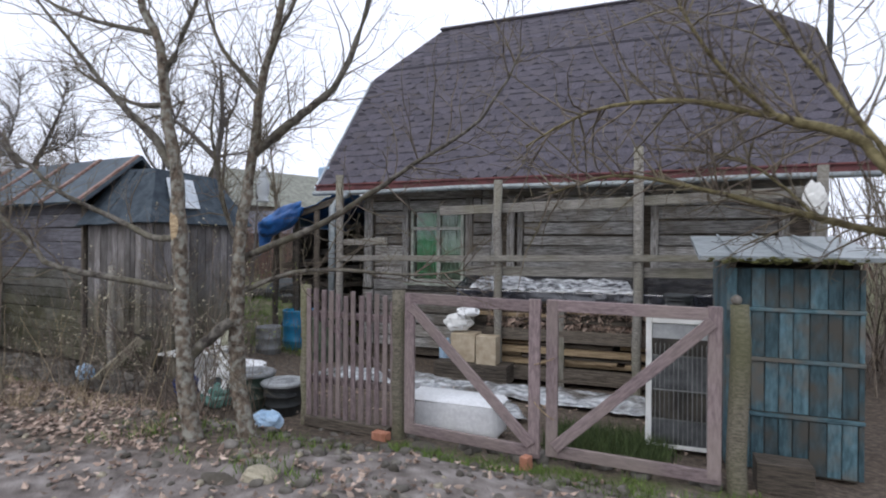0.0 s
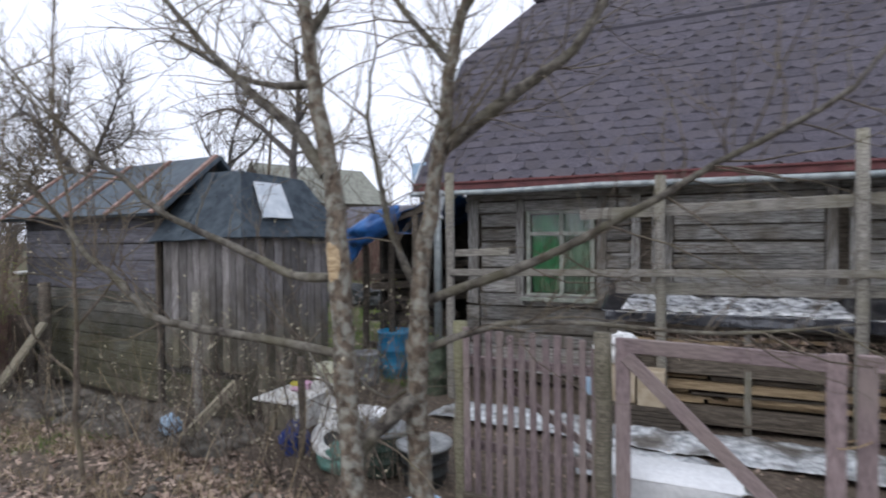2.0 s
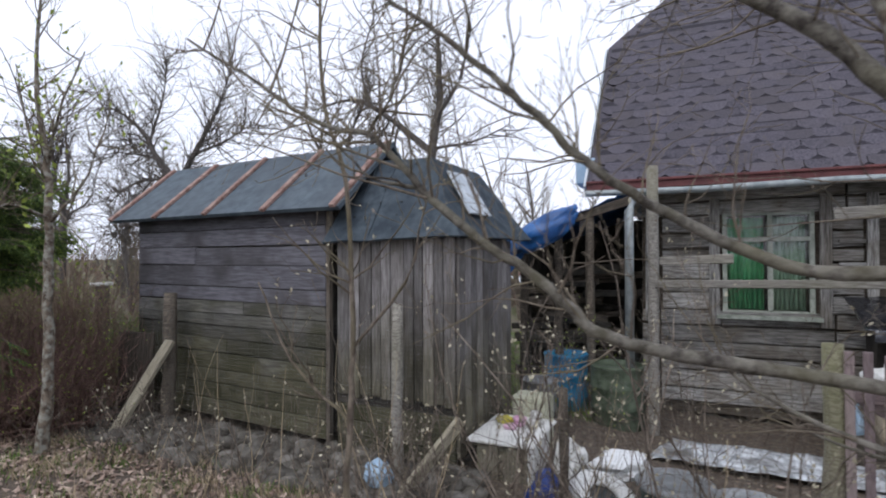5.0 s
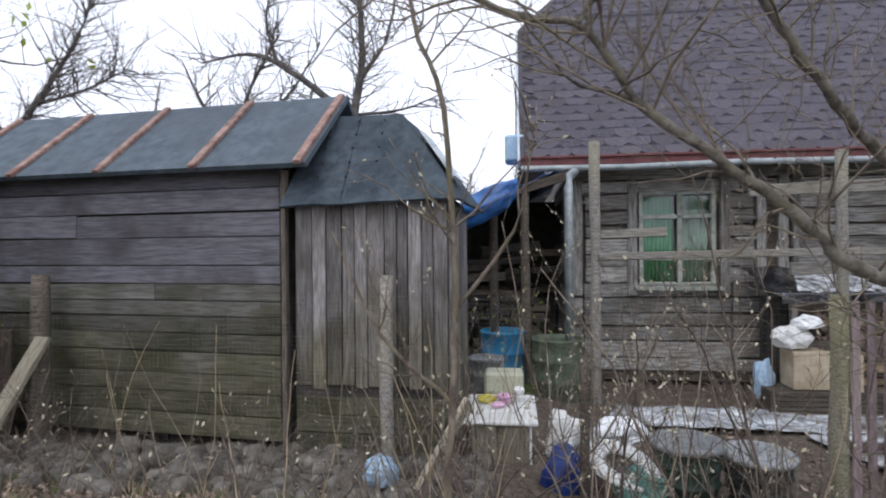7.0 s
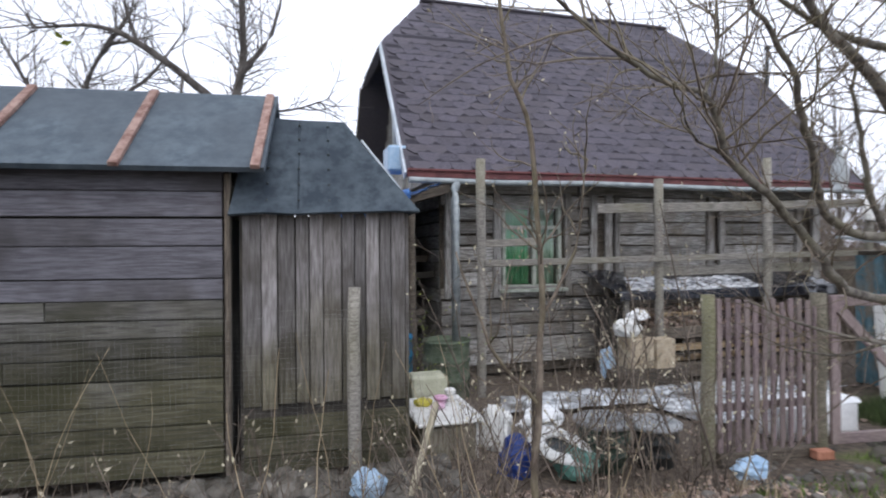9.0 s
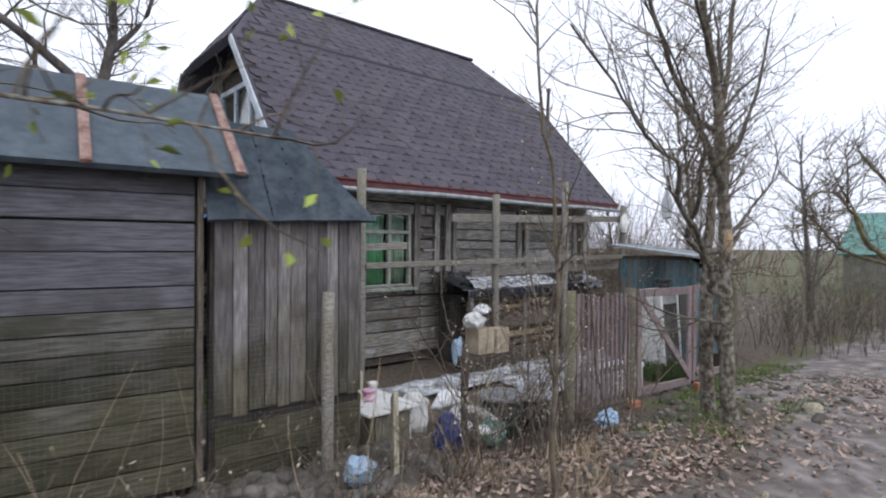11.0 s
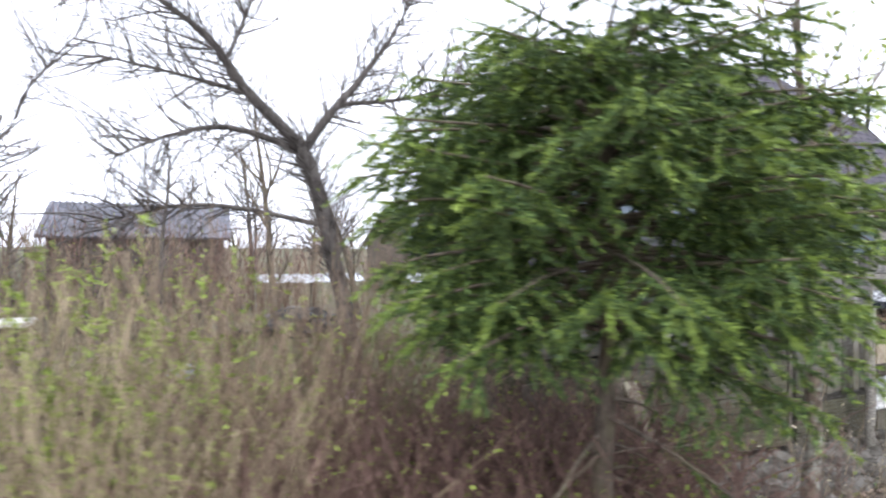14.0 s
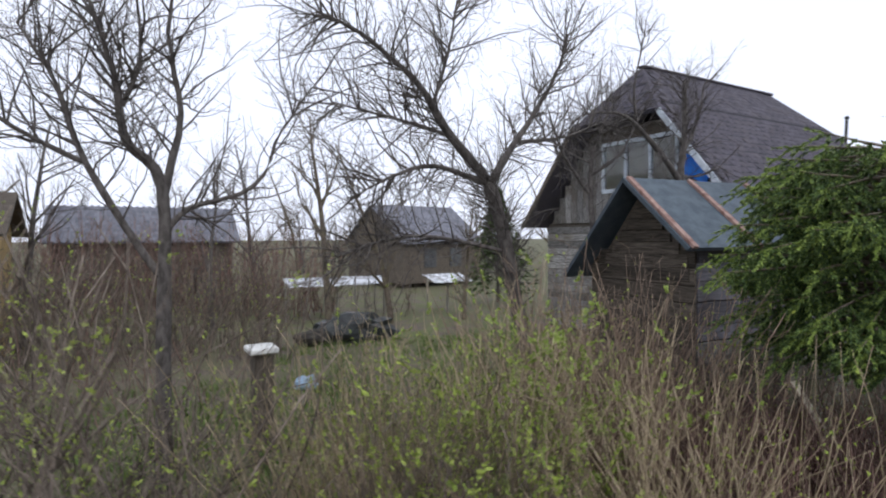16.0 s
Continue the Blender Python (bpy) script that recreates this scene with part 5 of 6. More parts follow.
thicket("bramble_patch", "tall tan-brown bush of bare shoots", [(-8.8, -7.7, 4.1, 5.1)], 360, 1.72, M["tan_stem"], 61, 0.3, 2, M["bud"], 0.026, 0.5, 0.005, 0.38, 3.5, crook=0.2)
thicket("bramble_patch", "red-brown shoots under the spruce", [(-8.2, -6.7, 3.9, 5.0)], 330, 1.2, M["bramble"], 62, 0.5, 2, M["bud"], 0.03, 0.5, 0.005, 0.4, 4, crook=0.3)
thicket("leafing_shrub", "yellow-green shrub just coming into leaf", [(-10.1, -9.0, 3.9, 4.9)], 400, 1.2, M["brush"], 63, 0.4, 2, M["bud"], 0.022, 14, 0.0045, 0.33, 4, crook=0.25)
thicket("leafing_shrub", "young green shoots beside the lane", [(-11.4, -9.2, 3.0, 3.9)], 110, 0.75, M["straw"], 64, 0.5, 2, M["grass"], 0.026, 8, 0.004, 0.33, 4, crook=0.25)
thicket("nettle_patch", "green nettles and young shoots", [(-11.8, -8.4, 5.4, 8.0), (-8.8, -7.8, 4.3, 5.4)], 420, 0.42, M["grass"], 65, 0.4, 1, M["grass"], 0.05, 2.5, 0.004, 0.2, 5)
thicket("leaning_shrub", "leaning grey-brown shrub with scattered yellow leaves", [(-12.8, -10.6, 4.2, 5.8)], 300, 1.9, M["brush"], 67, 0.6, 2, M["bud"], 0.024, 2.6, 0.008, 0.6, 2.8, crook=0.26)
thicket("straw_tuft", "dry straw-coloured grass stems", [(-10.4, -9.3, 4.3, 5.4), (-9.4, -8.6, 3.0, 3.9)], 1000, 1.3, M["straw"], 69, 0.4, 1, M["bud"], 0.02, 1.5, 0.0035, 0.25, 2, crook=0.2)
thicket("bramble_patch", "dark bramble tangle around the spruce trunk", [(-8.2, -6.4, 3.2, 4.3)], 720, 0.95, M["bramble"], 68, 0.9, 2, M["bud"], 0.022, 0.6, 0.005, 0.4, 5, crook=0.4)
thicket("leafing_shrub", "dense green shrub of fine young leaves", [(-9.5, -8.6, 3.9, 4.8)], 330, 1.5, M["straw"], 66, 0.35, 2, M["leaf_young"], 0.024, 15, 0.0045, 0.33, 4, crook=0.2)
thicket("brush", "tall straw-brown shoots beside the shed", [(-8.9, -7.4, 4.5, 5.4)], 300, 1.6, M["tan_stem"], 70, 0.35, 2, M["bud"], 0.03, 0.9, 0.0045, 0.4, 3.5, crook=0.2)
thicket("brush", "brown thicket along the garden edge", [(-15.5, -8.6, 10.6, 13.2)], 820, 1.9, M["brush"], 71, 0.45, 2, M["bud"], 0.035, 0.4, 0.007, 0.6, 2.6, crook=0.22)
thicket("brush", "brown thicket behind the garden", [(-12, -3.5, 14, 18), (-24, -12, 12, 19)], 460, 1.8, M["brush"], 73, 0.35, 2, None, 0, 0, 0.01, 0.7, 2.4)
thicket("brush", "brown and green bushes along the lane's far end", [(4.3, 10.5, 3.3, 5.2)], 420, 1.5, M["brush"], 75, 0.35, 2, M["grass"], 0.04, 0.9, 0.006, 0.5, 3)
thicket("brush", "reddish scrub before the far sheds", [(-20, -6, 16.0, 19)], 1000, 2.25, M["bramble"], 74, 0.3, 2, None, 0, 0, 0.012, 0.7, 2.4)
thicket("brush", "brown brush between shed and lean-to", [(-3.1, -2.3, 5.6, 8.5)], 60, 1.0, M["brush"], 77, 0.4, 1, M["bud"], 0.03, 1.2, 0.004, 0.3, 4)
thicket("brush", "grey brush beyond the shed's west end", [(-7.9, -7.0, 4.6, 6.4)], 90, 1.3, M["brush"], 79, 0.4, 2, M["bud"], 0.025, 0.5, 0.004, 0.35, 3)
thicket("brush", "brown saplings beyond the garden corner", [(-14.0, -10.2, 7.6, 9.8)], 110, 1.25, M["bramble"], 80, 0.4, 2, M["bud"], 0.03, 0.4, 0.005, 0.45, 3)


def blades(name, label, boxes, count, height, material, seed, category="grass"):
    nr = np.random.RandomState(seed)
    area = np.array([(b[1] - b[0]) * (b[3] - b[2]) for b in boxes])
    pts = []
    for b, a in zip(boxes, area):
        n = int(count * a / area.sum())
        clump = np.stack([nr.uniform(b[0], b[1], n // 14 + 1), nr.uniform(b[2], b[3], n // 14 + 1)], 1)
        pts.append(np.repeat(clump, 14, 0)[:n] + nr.randn(n, 2) * 0.05)
    xy = np.concatenate(pts)
    z = np.array([ground_z(x, y) for x, y in xy])
    c = np.column_stack([xy, z])
    h = height * nr.uniform(0.4, 1.2, (len(c), 1))
    up = np.column_stack([nr.randn(len(c)) * 0.4, nr.randn(len(c)) * 0.4, np.ones(len(c))]) * h
    wide = np.column_stack([nr.randn(len(c)), nr.randn(len(c)), np.zeros(len(c))])
    wide *= 0.004 / (np.linalg.norm(wide, axis=1, keepdims=True) + 1e-9)
    quads(name, material, c, up, wide, None, "stuff", label, category, tri=True)


blades("grass", "young green grass at the gate's foot", [(0.1, 3.4, 3.75, 4.25)], 2300, 0.06, M["grass"], 81)
blades("grass", "dark green clippings behind the gate", [(1.2, 2.05, 4.5, 5.25)], 4500, 0.15, M["needle_far"], 82)
blades("grass", "green grass behind the shed and lean-to", [(-9, -3.3, 6.4, 12), (-4.6, -2.3, 6.5, 9)], 15000, 0.13, M["grass"], 83)
blades("grass", "patchy green garden weeds", [(-12, -7.2, 4.2, 9.5)], 16000, 0.09, M["grass"], 84)
blades("dry_grass", "dry straw grass on the verge", [(-3.5, -1.2, 2.9, 3.8), (-8, -3.5, 2.7, 4.0)], 2600, 0.12, M["straw"], 85)
blades("grass", "sparse green grass on the verge", [(-1.6, 0.3, 2.7, 3.7), (-6.5, -3.6, 3.0, 4.2)], 2400, 0.07, M["grass"], 86)


def litter(name, label, boxes, count, seed, size=0.032):
    nr = np.random.RandomState(seed)
    area = np.array([(b[1] - b[0]) * (b[3] - b[2]) for b in boxes])
    xy = np.concatenate([np.stack([nr.uniform(b[0], b[1], int(count * a / area.sum())), nr.uniform(b[2], b[3], int(count * a / area.sum()))], 1) for b, a in zip(boxes, area)])
    keep = np.array([noise.noise((x * 1.4, y * 1.4, 9)) + nr.uniform(-0.5, 0.7) > -0.05 for x, y in xy])
    xy = xy[keep]
    c = np.column_stack([xy, [ground_z(x, y) + 0.008 for x, y in xy]])
    c[:, 2] += nr.uniform(0, 0.02, len(c))
    a = nr.uniform(0, 6.28, len(c))
    s = size * nr.uniform(0.5, 1.3, (len(c), 1))
    tilt = nr.randn(len(c), 2) * 0.35
    u = np.column_stack([np.cos(a), np.sin(a), tilt[:, 0]]) * s
    v = np.column_stack([-np.sin(a), np.cos(a), tilt[:, 1]]) * s * 0.62
    quads(name, M["leaf_dead"], c, u, v, None, "stuff", label, "leaves")


litter("fallen_leaves", "brown fallen leaves on the verge", [(-9, -0.9, 2.75, 4.25), (-9, -3, 2.0, 2.75)], 17000, 91, 0.024)
litter("fallen_leaves", "pale fallen leaves along the wheel track", [(-6, 3, 2.2, 3.0)], 2600, 93, 0.024)
litter("fallen_leaves", "scattered fallen leaves on the lane and yard", [(-9, 3.5, 0.2, 2.4), (-2, 3, 4.4, 6.2), (0.3, 3, 2.4, 4.2)], 3500, 92, 0.026)


def stones(name, label, boxes, count, size, seed, material="stone", sunk=0.3):
    r = random.Random(seed)
    sh = Shape()
    proto = bmesh.new()
    bmesh.ops.create_icosphere(proto, subdivisions=2, radius=1.0)
    pv, pf = [v.co.copy() for v in proto.verts], [tuple(v.index for v in f.verts) for f in proto.faces]
    proto.free()
    area = [(b[1] - b[0]) * (b[3] - b[2]) for b in boxes]
    for b, a in zip(boxes, area):
        for _ in range(int(count * a / sum(area))):
            x, y = r.uniform(b[0], b[1]), r.uniform(b[2], b[3])
            s = size * r.uniform(0.35, 1.2)
            sx, sy, sz = s * r.uniform(0.7, 1.3), s * r.uniform(0.7, 1.2), s * r.uniform(0.45, 0.8)
            rot = Euler((r.uniform(-0.4, 0.4), r.uniform(-0.4, 0.4), r.uniform(0, 6))).to_matrix()
            off = Vector((r.uniform(0, 99), r.uniform(0, 99), 0))
            c = Vector((x, y, ground_z(x, y) + sz * (1 - 2 * sunk) * 0.6))
            base = len(sh.v)
            for v in pv:
                k = 1 + 0.28 * noise.noise(v * 1.3 + off)
                sh.v.append(c + rot @ Vector((v.x * sx * k, v.y * sy * k, v.z * sz * k)))
            sh.f += [tuple(base + i for i in f) for f in pf]
    tagged(sh.link(name, M[material], None, smooth_faces=True), label, "stones", "", "stuff")


stones("rubble", "heap of dirty field stones under the shed wall", [(-6.9, -2.9, 3.95, 4.72)], 620, 0.085, 101)
stones("gravel", "small stones pressed into the lane", [(-9, 4, 0.3, 3.2), (-1.5, 2.6, 3.0, 4.3)], 420, 0.018, 102)
stones("gravel", "pale pebbles scattered on the lane", [(-9, 4, 1.2, 3.4)], 260, 0.026, 104, "plank")
stones("gravel", "brown stones and clods on the lane's edge", [(-2.6, 2.6, 2.5, 4.1)], 330, 0.042, 105)
stones("footing_stones", "rough stones under the gate", [(-0.95, 2.4, 4.28, 4.5)], 26, 0.07, 103)


def boulder(at, size, seed, label, material="stone"):
    bm = bmesh.new()
    bmesh.ops.create_icosphere(bm, subdivisions=3, radius=1.0)
    off = Vector((seed * 3.1, 0, 0))
    for v in bm.verts:
        v.co *= 1 + 0.22 * noise.noise(v.co * 1.2 + off) + 0.06 * noise.noise(v.co * 4 + off)
        v.co = Vector((v.co.x * size[0], v.co.y * size[1], v.co.z * size[2]))
    ob = part("boulder", bm, M[material], None, "", Matrix.Translation(at), True)
    tagged(ob, label, "stone")


boulder((0.0, 2.72, 0.33), (0.11, 0.08, 0.075), 3, "pale boulder at the lane's edge", "plank")
boulder((-0.2, 2.62, 0.33), (0.12, 0.05, 0.04), 4, "flat grey stone at the lane's edge")
boulder((0.33, 4.15, 0.06), (0.12, 0.08, 0.05), 6, "flat grey stone before the gate")


# ---- outhouse ----
def build_outhouse():
    oh = thing("outhouse", (3.05, 4.9, 0), "small blue peeling plank outhouse with a metal roof", "outhouse")
    x0, x1, y0, y1 = 2.47, 3.32, 4.86, 6.0
    bm = bmesh.new()
    box(bm, (x0 + 0.02, y0 + 0.02, 0.0), (x1 - 0.02, y0 + 0.06, 1.47))
    box(bm, (x0 + 0.02, y0 + 0.06, 0.0), (x0 + 0.06, y1, 1.55))
    box(bm, (x1 - 0.06, y0 + 0.06, 0.0), (x1 - 0.02, y1, 1.55))
    box(bm, (x0 + 0.06, y1 - 0.04, 0.0), (x1 - 0.06, y1, 1.55))
    wall = part("wall", bm, M["old_wood"], oh)
    x = x0
    while x < x1 - 0.02:
        w = min(rng.uniform(0.07, 0.11), x1 - x)
        for z0, z1 in ((0.02, 0.40), (0.44, 0.80), (0.83, 1.16), (1.19, 1.47)):
            board("board", (x + w / 2, y0 + rng.uniform(-0.006, 0.004), z0), (x + w / 2, y0 + rng.uniform(-0.006, 0.004), z1), w - 0.005, 0.02, M["blue_board"], wall, up=(1, 0, 0))
        x += w
    for z in (0.42, 0.815, 1.175):
        board("batten", (x0, y0 - 0.016, z), (x1, y0 - 0.016, z), 0.03, 0.016, M["blue_board"], oh)
    y = y0 + 0.05
    while y < y1:
        board("board", (x0 + 0.005, y, 0.02), (x0 + 0.005, y, 1.5), 0.1, 0.02, M["blue_board"], wall, up=(0, 1, 0))
        y += 0.105
    bm = bmesh.new()
    slab(bm, [(2.27, 4.66, 1.56), (3.44, 4.66, 1.555), (3.44, 6.1, 1.725), (2.27, 6.1, 1.73)], 0.03)
    roof = part("roof", bm, M["zinc"], oh, "pale grey sheet metal roof")
    for x in (2.5, 2.8, 3.1):
        board("seam", (x, 4.65, 1.575), (x, 6.1, 1.745), 0.02, 0.012, M["zinc"], roof, up=(1, 0, 0))
    bm = bmesh.new()
    for i in range(60):
        x = 2.3 + 1.12 * rng.random() ** 0.8
        bmesh.ops.create_icosphere(bm, subdivisions=1, radius=rng.uniform(0.010, 0.028), matrix=Matrix.Translation((x, 4.66 + rng.uniform(-0.01, 0.03), 1.53 + rng.uniform(-0.015, 0.015))) @ Matrix.Diagonal((1.5, 1, 0.7, 1)))
    tagged(part("moss_edge", bm, M["moss"], roof, "cushions of moss along the eave"), kind="stuff")
    tagged(board("planter_box", (2.62, 4.55, 0.1), (2.95, 4.55, 0.1), 0.2, 0.2, M["old_wood"]), "old dark wooden box beside the outhouse", "box")


build_outhouse()


# ---- lean-to with a blue tarp between annex and house ----
def cloth(name, corners, nu, nv, sag, rough, material, parent=None, label="", category="", seed=0, thick=0.004):
    """A crumpled sheet between four corners."""
    bm = bmesh.new()
    a, b, c, d = [Vector(p) for p in corners]
    off = Vector((seed * 7.3, seed * 1.7, 0))
    nrm = (b - a).cross(d - a).normalized()
    if nrm.z < 0:
        nrm = -nrm
    grid = []
    for j in range(nv + 1):
        row = []
        for i in range(nu + 1):
            u, v = i / nu, j / nv
            p = a.lerp(b, u).lerp(d.lerp(c, u), v)
            k = noise.noise(p * 3 + off) + 0.6 * noise.noise(p * 9 + off) + 0.7 * (0.3 - abs(noise.noise(p * 13 + off)))
            row.append(bm.verts.new(p + nrm * k * rough - Vector((0, 0, sag * 4 * u * (1 - u)))))
        grid.append(row)
    for j in range(nv):
        for i in range(nu):
            bm.faces.new((grid[j][i], grid[j][i + 1], grid[j + 1][i + 1], grid[j + 1][i]))
    ob = part(name, bm, material, parent, "" if category else label, None, True)
    s = ob.modifiers.new("sheet", "SOLIDIFY")
    s.thickness = thick
    return tagged(ob, label, category) if category else ob


def build_lean_to():
    lt = thing("lean_to", (-2.8, 7.2, 0.05), "dark lean-to shelter under a blue tarp", "shelter")
    for i, (x, y, h) in enumerate(((-3.35, 7.0, 1.95), (-2.95, 6.98, 2.05), (-2.62, 7.0, 2.2), (-3.4, 9.2, 1.9))):
        pole("post", (x, y, 0.02), (x, y, h), 0.045, M["old_wood"], lt, seed=60 + i)
    board("beam", (-3.45, 6.98, 1.92), (-2.2, 6.98, 2.28), 0.09, 0.06, M["old_wood"], lt)
    cloth("tarp", [(-3.55, 6.85, 1.95), (-2.25, 6.95, 2.38), (-2.2, 9.3, 2.36), (-3.55, 9.3, 1.9)], 22, 26, 0.05, 0.035, M["tarp_blue"], lt, "crumpled blue tarpaulin", seed=2)
    cloth("tarp_flap", [(-3.56, 6.84, 1.94), (-3.22, 6.84, 2.03), (-3.3, 6.84, 1.72), (-3.5, 6.84, 1.45)], 10, 10, 0.0, 0.03, M["tarp_blue"], lt, "hanging flap of blue tarpaulin", seed=3)
    bm = bmesh.new()
    bmesh.ops.create_icosphere(bm, subdivisions=4, radius=1.0)
    for v in bm.verts:
        v.co *= 1 + 0.3 * noise.noise(v.co * 1.5) + 0.14 * noise.noise(v.co * 5)
        v.co = Vector((-3.02 + v.co.x * 0.36 + v.co.z * 0.1, 6.72 + v.co.y * 0.16, 1.98 + v.co.z * 0.2 + v.co.x * 0.12))
    part("tarp_bulge", bm, M["tarp_blue"], lt, "sagging bulge of blue tarpaulin", None, True)
    # back and side panels added; their near-black colour paints the shaded interior
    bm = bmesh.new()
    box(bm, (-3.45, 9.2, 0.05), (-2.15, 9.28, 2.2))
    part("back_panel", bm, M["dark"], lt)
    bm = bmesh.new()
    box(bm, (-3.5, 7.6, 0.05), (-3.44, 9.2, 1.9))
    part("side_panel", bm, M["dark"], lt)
    r = random.Random(71)
    heap = thing("stored_timber", (-2.8, 7.6, 0.05), "heap of dark old timber and sacks in the shelter", "timber")
    for i in range(34):
        x, y, z = r.uniform(-3.35, -2.4), r.uniform(7.2, 8.2), 0.12 + i * 0.042
        board("timber", (x - 0.3, y, z), (x + 0.4, y + r.uniform(-0.2, 0.2), z + r.uniform(-0.08, 0.1)), r.uniform(0.05, 0.11), r.uniform(0.03, 0.07), M["old_wood"] if i % 3 else M["dark"], heap)
    # a pale plastic box and a board hung at the gable corner
    bm = bmesh.new()
    box(bm, (-2.83, 7.30, 2.50), (-2.60, 7.62, 2.80), 0.025)
    b = part("plastic_tub", bm, M["pale_blue"])
    tagged(b, "pale blue plastic tub on the tarp roof", "tub")


build_lean_to()


# ---- woodpile under black film ----
def build_woodpile():
    wp = thing("woodpile", (1.1, 7.0, 0.02), "stack of old boards and firewood along the house wall", "woodpile")
    r = random.Random(83)
    for z, h, mname in ((0.13, 0.15, "old_wood"), (0.40, 0.07, "fresh_wood"), (0.58, 0.14, "old_wood"), (0.98, 0.06, "old_wood")):
        board("bearer", (-0.15, 6.71, z), (2.9, 6.71, z + 0.015), h, 0.09, M[mname], wp, wobble=0.01)
    for x in (-0.15, 0.95, 2.35):
        board("upright", (x, 6.69, 0.0), (x, 6.69, 1.05), 0.06, 0.05, M["pole"], wp, up=(1, 0, 0))
    for lo, hi in ((0.17, 0.35), (0.45, 0.59), (0.69, 0.94)):
        z = lo
        while z < hi:
            x = -0.1
            while x < 2.8:
                ln = r.uniform(0.5, 1.5)
                h = r.uniform(0.018, 0.05)
                end = min(x + ln, 2.9)
                y = r.uniform(6.74, 6.9)
                board("stored_board", (x, y, z + h / 2), (end, y + r.uniform(-0.03, 0.03), z + h / 2 + r.uniform(-0.015, 0.015)), h, r.uniform(0.08, 0.16), M["fresh_wood"] if r.random() < 0.45 else M["old_wood"], wp)
                x = end + r.uniform(0.0, 0.15)
            z += 0.05
    logs = thing("firewood", (0.45, 6.9, 0.7), "dark split firewood stacked on the boards", "firewood")
    for i in range(46):
        x, z = r.uniform(0.28, 0.95), r.uniform(0.72, 0.95)
        y = r.uniform(6.70, 6.76)
        sh = Shape()
        rr = r.uniform(0.018, 0.04)
        sh.tube([Vector((x, y, z)), Vector((x + r.uniform(-0.02, 0.02), y + 0.35, z))], [rr, rr], 5)
        sh.f.append(tuple(range(4, -1, -1)))
        sh.link("log", M["old_wood"] if r.random() < 0.7 else M["fresh_wood"], logs, smooth_faces=False)
    nr = np.random.RandomState(84)
    c = np.column_stack([nr.uniform(0.05, 2.3, 1500), nr.uniform(6.66, 6.8, 1500), 0.66 + 0.24 * nr.rand(1500) ** 1.4])
    quads("leaf_debris", M["leaf_dead"], c, nr.randn(1500, 3) * 0.02, nr.randn(1500, 3) * 0.012, wp, "stuff", tri=False)
    # solid block added behind the boards, coloured as the pile's shaded depth
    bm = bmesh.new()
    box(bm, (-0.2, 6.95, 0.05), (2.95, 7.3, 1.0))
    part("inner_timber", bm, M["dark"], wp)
    cloth("cover_film", [(-0.35, 6.60, 1.10), (2.95, 6.62, 1.12), (2.95, 7.4, 1.30), (-0.35, 7.4, 1.32)], 70, 18, 0.02, 0.035, M["tarp_black"], wp, "glossy black polythene cover", seed=5)
    cloth("cover_edge", [(-0.3, 6.585, 1.10), (2.95, 6.60, 1.12), (2.95, 6.60, 0.98), (-0.3, 6.585, 1.0)], 70, 6, 0.0, 0.03, M["tarp_black"], wp, seed=6)
    # clear film whose bright reflections are in its colour
    cloth("clear_film", [(-0.15, 6.61, 1.12), (1.75, 6.61, 1.12), (1.65, 6.86, 1.25), (-0.05, 6.90, 1.27)], 80, 14, 0.02, 0.035, M["film_glints"], wp, "crumpled clear film with painted sky glints", seed=8)


build_woodpile()


# ---- things in the yard ----
def tub(name, at, r0, r1, h, material, label, category, turn=(0, 0), lid=None, n=28):
    """A round bin or barrel, with rolled hoops."""
    ob = thing(name, at, label, category)
    bm = bmesh.new()
    prof = [(r0 * 0.96, 0), (r0, 0.015), (r0 + (r1 - r0) * 0.32, h * 0.32), (r0 + (r1 - r0) * 0.34 + 0.012, h * 0.345), (r0 + (r1 - r0) * 0.37, h * 0.37),
            (r0 + (r1 - r0) * 0.64, h * 0.64), (r0 + (r1 - r0) * 0.66 + 0.012, h * 0.665), (r0 + (r1 - r0) * 0.69, h * 0.69), (r1, h - 0.03), (r1 + 0.012, h - 0.015), (r1, h), (r1 - 0.015, h - 0.006), (r1 - 0.02, h - 0.03)]
    ring_mesh(bm, prof, n, Matrix.Translation(at) @ pose(0, 0, 0, *turn))
    part("body", bm, material, ob, smooth_faces=True)
    if lid:
        bm = bmesh.new()
        prof = [(r1 + 0.02, h - 0.01), (r1 + 0.025, h + 0.012), (r1 + 0.005, h + 0.024), (r1 * 0.72, h + 0.022), (r1 * 0.68, h + 0.01), (r1 * 0.5, h + 0.01), (r1 * 0.46, h + 0.028), (r1 * 0.2, h + 0.03)]
        ring_mesh(bm, prof, n, Matrix.Translation(at) @ pose(0, 0, 0, *turn))
        part("lid", bm, lid, ob, "grey ribbed lid", smooth_faces=True)
    return ob


tub("barrel", (-2.87, 6.93, 0.03), 0.225, 0.225, 0.66, M["barrel"], "bright blue plastic barrel", "barrel")
tub("barrel", (-2.32, 6.72, 0.03), 0.25, 0.25, 0.62, M["plastic_moss"], "dull moss-green barrel beside the blue one", "barrel")
tub("small_barrel", (-3.02, 6.45, 0.05), 0.16, 0.17, 0.45, M["lid"], "grey bucket beside the blue barrel", "bucket")
tub("waste_bin", (-1.72, 4.64, 0.02), 0.16, 0.20, 0.33, M["plastic_green"], "dark green bin with a grey lid", "bin", lid=M["lid"])
tub("waste_bin", (-1.33, 4.62, 0.0), 0.155, 0.19, 0.30, M["plastic_dark"], "black bin with a grey lid", "bin", lid=M["lid"])


